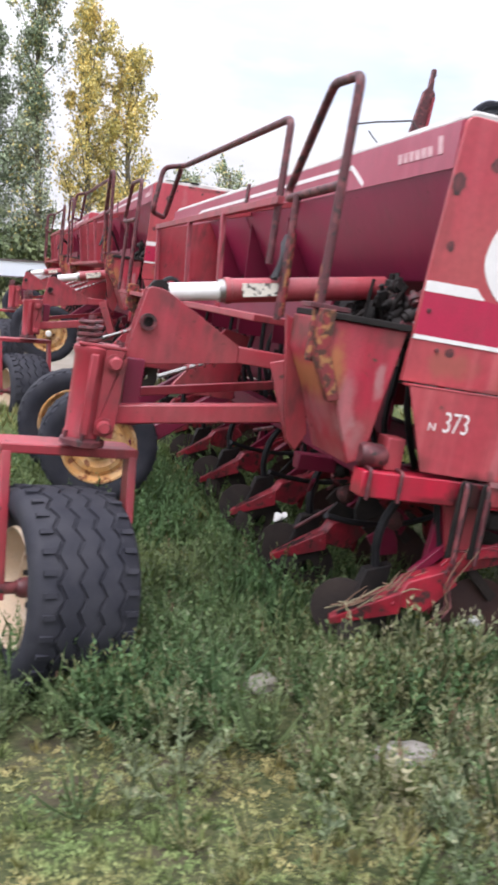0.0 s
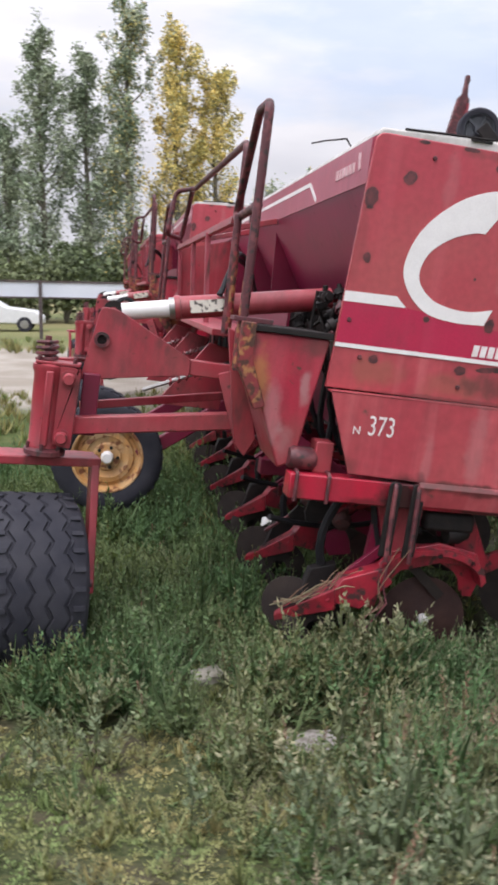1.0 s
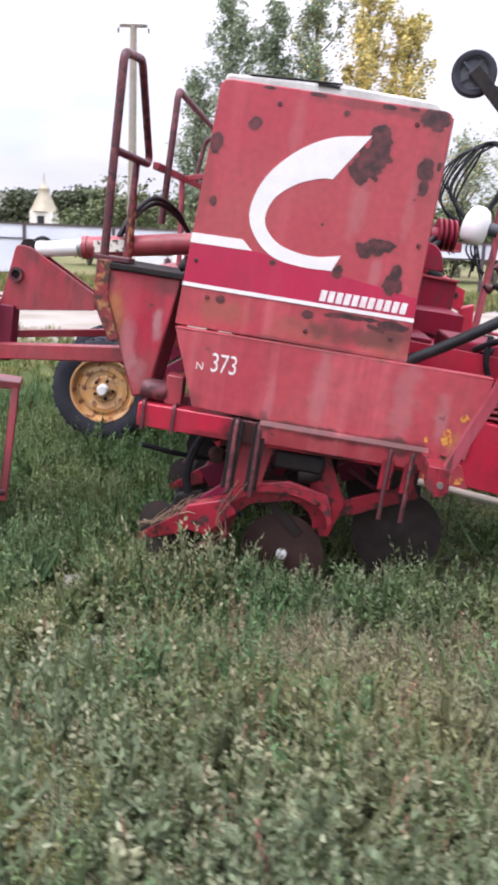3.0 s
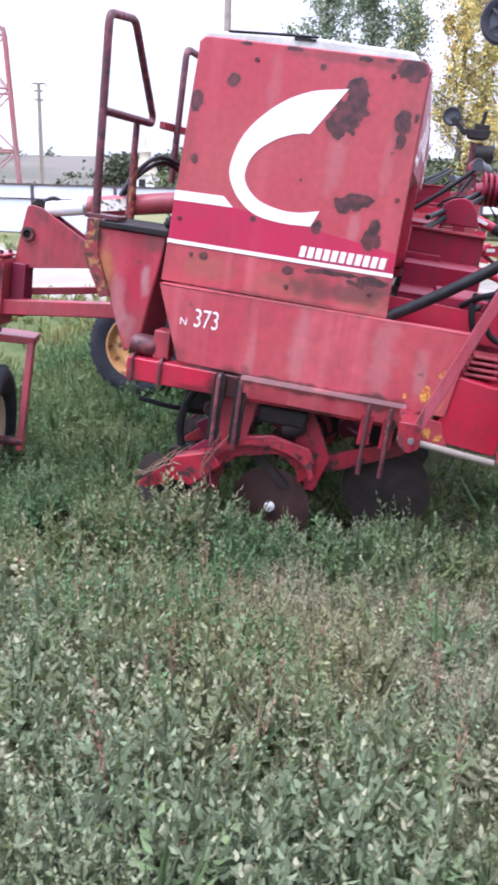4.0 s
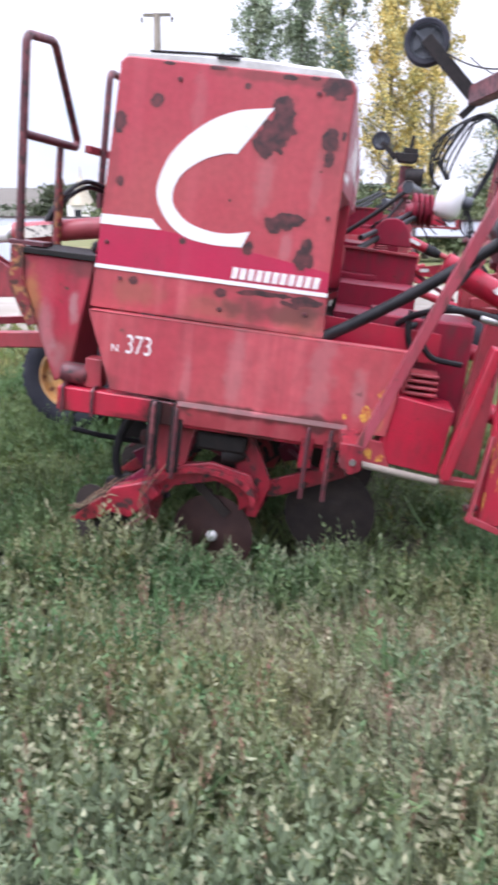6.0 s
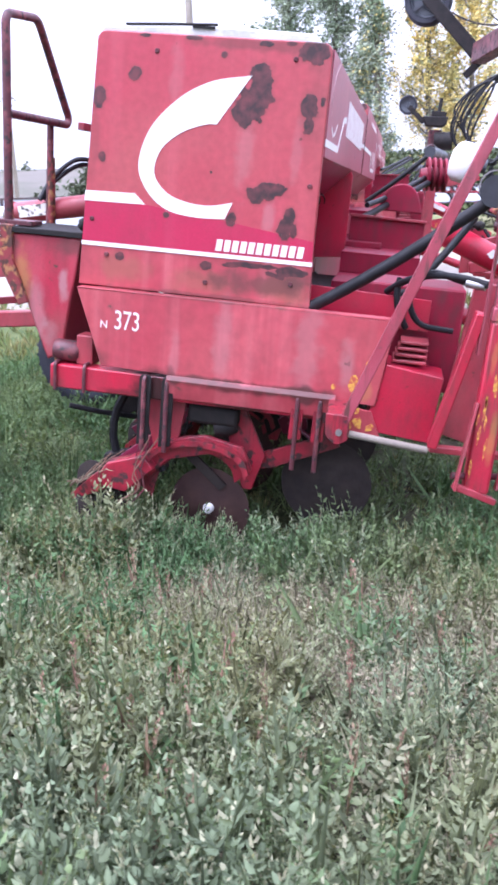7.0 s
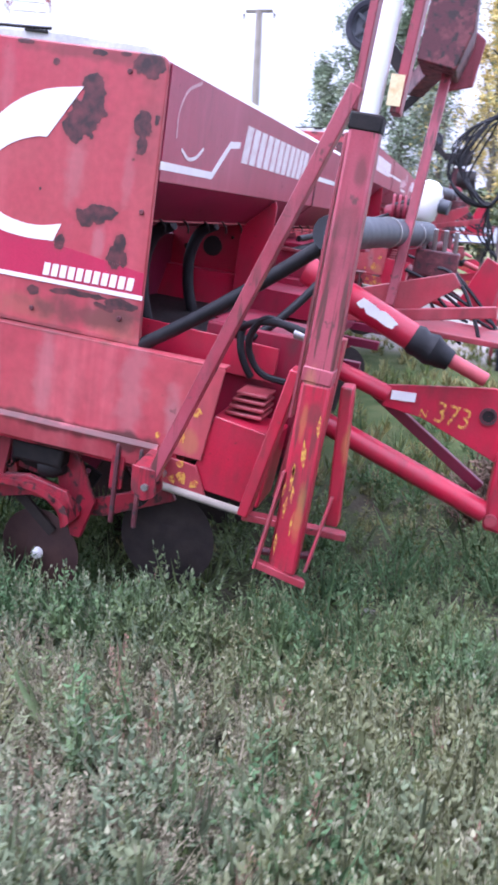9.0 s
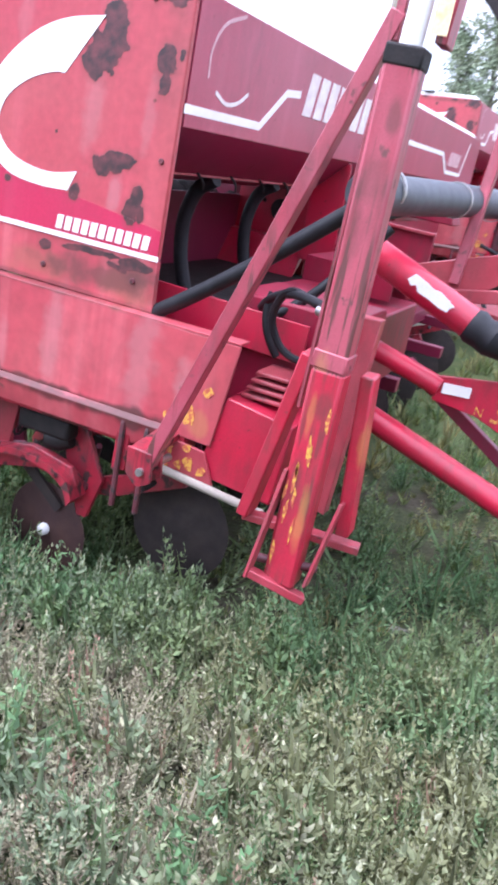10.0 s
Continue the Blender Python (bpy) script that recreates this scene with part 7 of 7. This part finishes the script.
def template_broad(seed):
    """A green weed with broad leaves and a dry seed spike."""
    r = np.random.default_rng(seed)
    rows = []
    for i in range(24):
        s = 0.1 + 0.85 * (i + r.random()) / 24
        a = i * 2.4 + r.uniform(-0.4, 0.4)
        w = np.array([math.cos(a), math.sin(a), r.uniform(-0.25, 0.45)])
        rows.append((0.04 * math.cos(a), 0.04 * math.sin(a), s, *(w / np.linalg.norm(w)), r.uniform(0.17, 0.27) * (1.2 - 0.7 * s), r.uniform(0.10, 0.16) * (1.1 - 0.6 * s), 0, 1))
    rows.append((0, 0, 0, 0, 0, 1, 1.0, 0.012, 0, 0))
    for i in range(14):
        a = r.uniform(0, 6.28)
        w = np.array([math.cos(a) * 0.5, math.sin(a) * 0.5, 1.0])
        rows.append((0, 0, 0.8 + 0.28 * i / 14, *(w / np.linalg.norm(w)), 0.07, 0.032, 1, 0))
    return np.array(rows)


def template_spike(seed):
    """A tall weed with broad leaves low down and a dense brownish seed spike."""
    r = np.random.default_rng(seed)
    rows = [(0, 0, 0, 0, 0, 1, 1.0, 0.016, 1, 0)]
    for i in range(12):
        s, a = 0.05 + 0.5 * i / 12, i * 2.4 + r.uniform(-0.4, 0.4)
        w = np.array([math.cos(a), math.sin(a), r.uniform(-0.3, 0.4)])
        rows.append((0.03 * math.cos(a), 0.03 * math.sin(a), s, *(w / np.linalg.norm(w)), r.uniform(0.16, 0.26) * (1.1 - s), r.uniform(0.10, 0.15) * (1.1 - s), 0, 1))
    for i in range(40):
        a, s = r.uniform(0, 6.28), 0.5 + 0.55 * (i + r.random()) / 40
        w = np.array([math.cos(a) * 0.6, math.sin(a) * 0.6, r.uniform(0.8, 1.6)])
        rows.append((0.012 * math.cos(a), 0.012 * math.sin(a), s, *(w / np.linalg.norm(w)), r.uniform(0.04, 0.07), r.uniform(0.018, 0.032), 1 if r.random() < 0.85 else 0, 0))
    return np.array(rows)


def template_tuft(seed):
    r = np.random.default_rng(seed)
    rows = []
    for i in range(13):
        a, lean = r.uniform(0, 6.28), r.uniform(0.1, 0.9)
        w = np.array([math.cos(a) * math.sin(lean), math.sin(a) * math.sin(lean), math.cos(lean)])
        rows.append((r.normal() * 0.06, r.normal() * 0.06, 0, *w, r.uniform(0.5, 1.0), r.uniform(0.05, 0.09), 0, 0))
    return np.array(rows)


def template_mat(seed):
    """Low creeping leaves."""
    r = np.random.default_rng(seed)
    rows = []
    for i in range(13):
        a, d = r.uniform(0, 6.28), r.uniform(0, 0.9)
        w = np.array([math.cos(a), math.sin(a), r.uniform(0.05, 1.1)])
        rows.append((math.cos(a + 1) * d, math.sin(a + 1) * d, r.uniform(0.05, 0.4), *(w / np.linalg.norm(w)), r.uniform(0.35, 0.7), r.uniform(0.22, 0.42), 0, 0))
    return np.array(rows)


def sow(name, templates, places, sizes, mats, label, category):
    """Plants the templates at the places as one mesh."""
    P, Wd, Ln, Wi, Pk, Ov = [], [], [], [], [], []
    kind_of = rng.integers(0, len(templates), len(places))
    for k_t, tp in enumerate(templates):
        sel = np.where(kind_of == k_t)[0]
        if not len(sel):
            continue
        ang = rng.uniform(0, 2 * math.pi, len(sel))
        tilt = rng.normal(size=(len(sel), 2)) * 0.13
        ca, sa = np.cos(ang), np.sin(ang)
        sz = sizes[sel]

        def turn(v):
            x = v[None, :, 0] * ca[:, None] - v[None, :, 1] * sa[:, None] + v[None, :, 2] * tilt[:, :1]
            y = v[None, :, 0] * sa[:, None] + v[None, :, 1] * ca[:, None] + v[None, :, 2] * tilt[:, 1:]
            return np.stack([x, y, np.broadcast_to(v[None, :, 2], x.shape)], 2)
        p = turn(tp[:, 0:3]) * sz[:, None, None] + places[sel][:, None, :]
        w = turn(tp[:, 3:6])
        P.append(p.reshape(-1, 3))
        Wd.append(unit(w.reshape(-1, 3)))
        Ln.append((tp[None, :, 6] * sz[:, None]).reshape(-1))
        Wi.append((tp[None, :, 7] * sz[:, None]).reshape(-1))
        Pk.append(np.tile(tp[:, 8].astype(int), len(sel)))
        Ov.append(np.tile(tp[:, 9] > 0.5, len(sel)))
    P, Wd, Ln, Wi, Pk, Ov = (np.concatenate(a) for a in (P, Wd, Ln, Wi, Pk, Ov))
    up = np.array([0, 0, 1.0])[None, :] + rng.normal(size=P.shape) * 0.35
    side = unit(np.cross(Wd, up))
    return tagged(leaf_mesh(name, P, Wd, side, Ln, Wi, mats, Pk, Ov), label, category, kind="stuff")


def field(x0, x1, y0, y1, count, keep):
    """Random places on the ground, thinned by keep(x, y) between 0 and 1."""
    x, y = rng.uniform(x0, x1, count), rng.uniform(y0, y1, count)
    k_f = np.array([keep(a, b) for a, b in zip(x, y)])
    ok = rng.random(count) < k_f
    x, y = x[ok], y[ok]
    return np.stack([x, y, [ground_z(a, b) - 0.01 for a, b in zip(x, y)]], 1)


def patch(x, y, s, o):
    return 0.5 + 0.5 * noise.noise((x * s + o, y * s - o, o * 1.3))


def lawn(x, y):
    """The trodden grass near the start of the walk: 1 inside, 0 in the weeds."""
    edge = 1.45 + 0.35 * noise.noise((y * 1.1, 3.0, 0)) - 0.30 * max(0.0, y - 1.8)
    return ease(edge + 0.3, edge - 0.3, x) * ease(3.35, 2.95, y + 0.3 * noise.noise((x * 1.3, 7.0, 0)))


def bare(x, y):
    return ease(0.60, 0.72, patch(x, y, 0.9, 4.0)) * 0.8


feather = [template_feathery(s) for s in range(4)] + [template_feathery(s, 1.28) for s in range(4, 7)]
goose = [template_goosefoot(s) for s in range(60, 65)]
spikes = [template_spike(s) for s in range(50, 54)]
broad = [template_broad(s) for s in range(20, 24)]
tufts = [template_tuft(s) for s in range(30, 34)]
mats_low = [template_mat(s) for s in range(40, 44)]

def dry(x, y):
    """The withered patch in front of the discs."""
    a = 1 - ((x - 2.9) / 1.15) ** 2 - ((y - 2.75) / 0.5) ** 2
    b = 1 - ((x - 3.5) / 0.6) ** 2 - ((y - 2.1) / 0.55) ** 2
    return ease(-0.2, 0.5, max(a, b) + 0.5 * noise.noise((x * 2.5, y * 2.5, 5.0)))


def green(x, y):
    """How lush the weeds are: greenest round the caster and the first openers, and in patches."""
    near = ease(2.9, 1.9, x) * ease(1.3, 1.9, y)
    return min(1.0, max(near, ease(0.56, 0.66, patch(x, y, 1.1, 21.0)) * 0.6) + 0.08)


def clear(x, y):
    """Open soil round the ash and before the concrete lump."""
    a = ((x - 1.60) / 0.26) ** 2 + ((y - 2.85) / 0.24) ** 2
    b = ((x - 1.15) / 0.15) ** 2 + ((y - 3.32) / 0.30) ** 2
    return ease(0.75, 1.25, min(a, b))


def cover(x, y):
    """Weeds everywhere but on the trodden grass and the bare spots."""
    worn = ease(2.6, 1.6, x) * ease(2.9, 2.2, y)
    return clear(x, y) * (1 - 0.97 * lawn(x, y)) * (1 - 0.55 * bare(x, y)) * (1 - 0.55 * worn)


pl = field(0.7, 5.8, 0.2, 2.9, 5200, lambda x, y: 1 - 0.9 * lawn(x, y))
sow("ground_herbs", mats_low, pl, rng.uniform(0.018, 0.042, len(pl)), [M_LEAF_B], "small herbs covering the soil", "weeds")
pl = field(1.2, 5.4, 0.5, 3.5, 3000, lambda x, y: (0.75 * dry(x, y) + 0.06) * clear(x, y))
sow("withered_weeds", feather, pl, rng.uniform(0.09, 0.22, len(pl)), [M_SEED, M_SEED, M_TIP], "withered tan weed stalks", "weeds")
pl = field(0.6, 6.0, 0.3, 3.4, 3600, lambda x, y: cover(x, y) * (1 - 0.85 * green(x, y)) * (1 - 0.75 * dry(x, y)))
sow("sage_weeds", feather, pl, rng.gamma(5.0, 0.042, len(pl)).clip(0.08, 0.34), [M_LEAF_A, M_SEED, M_TIP], "feathery sage-green weeds growing thickly", "weeds")
pl = field(-2.5, 7.0, 0.4, 5.0, 2600, lambda x, y: cover(x, y) * green(x, y) * (1 - 0.6 * dry(x, y)))
sow("green_weeds", feather, pl, rng.gamma(7.0, 0.035, len(pl)).clip(0.12, 0.40), [M_LEAF_B, M_SEED, M_LEAF_A], "feathery fresh green weeds growing thickly", "weeds")
pl = field(0.4, 6.0, 0.4, 3.3, 2400, lambda x, y: cover(x, y) * (1 - 0.8 * dry(x, y)) * (0.15 + 0.85 * ease(0.44, 0.60, patch(x, y, 0.9, 13.0))))
sow("goosefoot_weeds", goose, pl, rng.gamma(7.0, 0.036, len(pl)).clip(0.12, 0.40), [M_LEAF_A, M_SEED, M_TIP], "branching goosefoot weeds with mealy young leaves", "weeds")
pl = field(0.5, 3.0, 0.4, 3.1, 1500, lambda x, y: (1 - 0.85 * lawn(x, y)) * clear(x, y) * ease(3.0, 1.7, x) * (0.3 + 0.7 * ease(0.42, 0.58, patch(x, y, 1.6, 41.0))))
sow("olive_weeds", feather + goose, pl, rng.uniform(0.08, 0.19, len(pl)), [M_OLIVE, M_SEED, M_TIP], "low yellowish olive weeds at the edge of the trodden grass", "weeds")
pl = np.concatenate([field(3.66, 4.00, 2.80, 3.10, 30, lambda x, y: 1.0), field(2.70, 3.20, 3.22, 3.50, 40, lambda x, y: 1.0), field(3.9, 4.6, 2.3, 2.7, 20, lambda x, y: 1.0)])
sow("bright_weeds", feather, pl, rng.uniform(0.14, 0.26, len(pl)), [M_LEAF_B, M_SEED, M_LEAF_B], "fresh bright green clumps among dull weeds", "weeds")
# taller growth round the openers, discs and the caster tyre
pl = field(-0.8, 2.4, 3.7, 8.2, 620, lambda x, y: 0.95)
sow("shaded_weeds", feather + goose, pl, rng.uniform(0.22, 0.44, len(pl)), [M_LEAF_B, M_SEED, M_LEAF_B], "dense dark green weeds under the openers", "weeds")
pl = np.concatenate([field(1.35, 2.35, 2.95, 3.50, 120, lambda x, y: 0.9 * clear(x, y)), field(2.35, 3.1, 3.0, 3.40, 40, lambda x, y: 0.8), field(3.0, 4.6, 3.1, 3.55, 90, lambda x, y: 0.8), field(0.25, 0.95, 3.30, 3.75, 75, lambda x, y: 0.9)])
sow("tall_weeds", feather + goose, pl, rng.uniform(0.24, 0.40, len(pl)), [M_LEAF_B, M_SEED, M_LEAF_A], "tall green weeds round the discs and tyre", "weeds")
pl = field(0.9, 5.2, 0.6, 3.0, 260, lambda x, y: (1 - lawn(x, y)) * (0.15 + 0.85 * ease(0.48, 0.66, patch(x, y, 1.0, 33.0))))
sow("seeding_weeds", spikes, pl, rng.uniform(0.16, 0.32, len(pl)), [M_LEAF_A, M_SPIKE, M_TIP], "weeds with reddish seed spikes among the others", "weeds")
pl = field(1.2, 5.0, 0.6, 2.6, 40, lambda x, y: clear(x, y) * (1 - lawn(x, y)))
sow("dock_weeds", broad, pl, rng.uniform(0.14, 0.26, len(pl)), [M_TIP, M_SPIKE, M_TIP], "pale drying dock leaves among the weeds", "weeds")
pl = field(1.65, 2.10, 3.05, 3.36, 26, lambda x, y: 1.0)
sow("pale_clump", feather + goose, pl, rng.uniform(0.32, 0.52, len(pl)), [M_LEAF_A, M_SEED, M_TIP], "pale feathery clump before the first opener", "weeds")
pl = field(4.5, 5.0, 5.3, 5.9, 70, lambda x, y: 1.0)
sow("dead_weeds", feather + broad, pl, rng.uniform(0.25, 0.5, len(pl)), [M_DEAD, M_DEAD, M_SEED], "dead brown weeds beside the caster post", "weeds")
pl = field(-2.5, 7.0, 0.4, 6.2, 1500, lambda x, y: cover(x, y) * (1 - 0.8 * dry(x, y)) * 0.6 * ease(0.45, 0.65, patch(x, y, 0.8, 2.0)))
sow("broadleaf_weeds", broad, pl, rng.uniform(0.10, 0.22, len(pl)), [M_LEAF_A, M_SPIKE, M_TIP], "broad-leaved dull green weeds with dry seed spikes", "weeds")
pl = field(-3.5, 8.0, 2.6, 8.0, 1200, lambda x, y: clear(x, y) * (1 - 0.97 * lawn(x, y)) * ease(2.7, 3.6, y) * (0.25 + 0.75 * ease(0.3, 0.6, patch(x, y, 0.7, 5.0))) * (0.25 if x < 0.25 and y < 4.0 else 0.35 if x < 0.6 and y > 5.6 else 1.0))
sow("lush_weeds", feather + goose[:3], pl, rng.uniform(0.16, 0.34, len(pl)), [M_LEAF_B, M_SEED, M_LEAF_A], "lush green weeds under and behind the drill", "weeds")
pl = np.concatenate([field(-3.0, 7.5, 0.2, 5.5, 4500, lambda x, y: 0.7 - 0.3 * bare(x, y)), field(-1.6, 2.3, 0.6, 3.5, 15000, lambda x, y: lawn(x, y) * (0.65 + 0.35 * ease(0.3, 0.55, patch(x, y, 2.2, 6.0))))])
sow("low_herbs", mats_low, pl, rng.uniform(0.016, 0.036, len(pl)), [M_LEAF_C], "low creeping herbs and clover", "weeds")
pl = field(-3.0, 7.5, 0.2, 6.5, 4000, lambda x, y: 0.8 - 0.5 * bare(x, y))
sow("short_grass", tufts, pl, rng.uniform(0.05, 0.12, len(pl)), [M_LEAF_C], "short dull grass", "grass")
pl = field(-14.0, 12.0, 6.0, 14.5, 3600, lambda x, y: 0.85)
sow("far_grass", tufts, pl, rng.uniform(0.12, 0.28, len(pl)), [M_LEAF_C], "rough grass beside the dirt track", "grass")
pl = field(-30.0, 14.0, 24.0, 32.0, 5000, lambda x, y: ease(0.45, 0.6, patch(x, y, 0.15, 3.0)))
sow("fence_grass", tufts, pl, rng.uniform(0.2, 0.55, len(pl)), [M_LEAF_C], "dry grass along the fence", "grass")
pl = np.concatenate([field(-9.0, 12.0, -6.0, 0.3, 1100, lambda x, y: 0.8), field(-9.0, -2.6, 0.3, 8.0, 700, lambda x, y: 0.9), field(7.0, 12.0, 0.3, 8.0, 700, lambda x, y: 0.9)])
sow("outer_grass", tufts, pl, rng.uniform(0.10, 0.24, len(pl)), [M_LEAF_C], "rough grass round the yard", "grass")

# a lump of concrete and a smear of ash on the soil
bm = bmesh.new()
bmesh.ops.create_cube(bm, size=1.0)
bmesh.ops.subdivide_edges(bm, edges=bm.edges, cuts=3, use_grid_fill=True)
for v_s in bm.verts:
    d = noise.noise(v_s.co * 2.3 + Vector((4, 1, 2))) * 0.16 + noise.noise(v_s.co * 7.0) * 0.06
    v_s.co = v_s.co * (1 + d) * (0.92 if v_s.co.length > 0.7 else 1.0)
me_s = bpy.data.meshes.new("concrete_lump")
bm.to_mesh(me_s)
bm.free()
me_s.materials.append(M_STONE)
me_s.transform(Matrix.Diagonal((0.15, 0.11, 0.055, 1)))
lump = tagged(new("concrete_lump", me_s), "small dirty lump of broken concrete among weeds", "rubble")
lump.matrix_world = pose(1.21, 3.58, ground_z(1.21, 3.58) + 0.018, 6, -4, 20)
g = Geo()
for j in range(7):
    for i in range(28):
        a, rr = 2 * math.pi * i / 28, j / 6
        reach = rr * (0.17 + 0.05 * noise.noise((math.cos(a) * 1.4, math.sin(a) * 1.4, 3.0)))
        x, y = 1.61 + math.cos(a) * reach * 1.05, 2.87 + math.sin(a) * reach * 0.8
        g.v.append((x, y, ground_z(x, y) + 0.008 * (1 - rr ** 2) - 0.004 * (rr > 0.9) + 0.006 * noise.noise((x * 25, y * 25, 1.0))))
for j in range(6):
    for i in range(28):
        k = j * 28
        g.f.append((k + i, k + (i + 1) % 28, k + 28 + (i + 1) % 28, k + 28 + i))
tagged(mesh_object("ash_patch", g, M_ASH, smooth=180), "thin smear of pale ash on bare soil", "ash", kind="stuff")
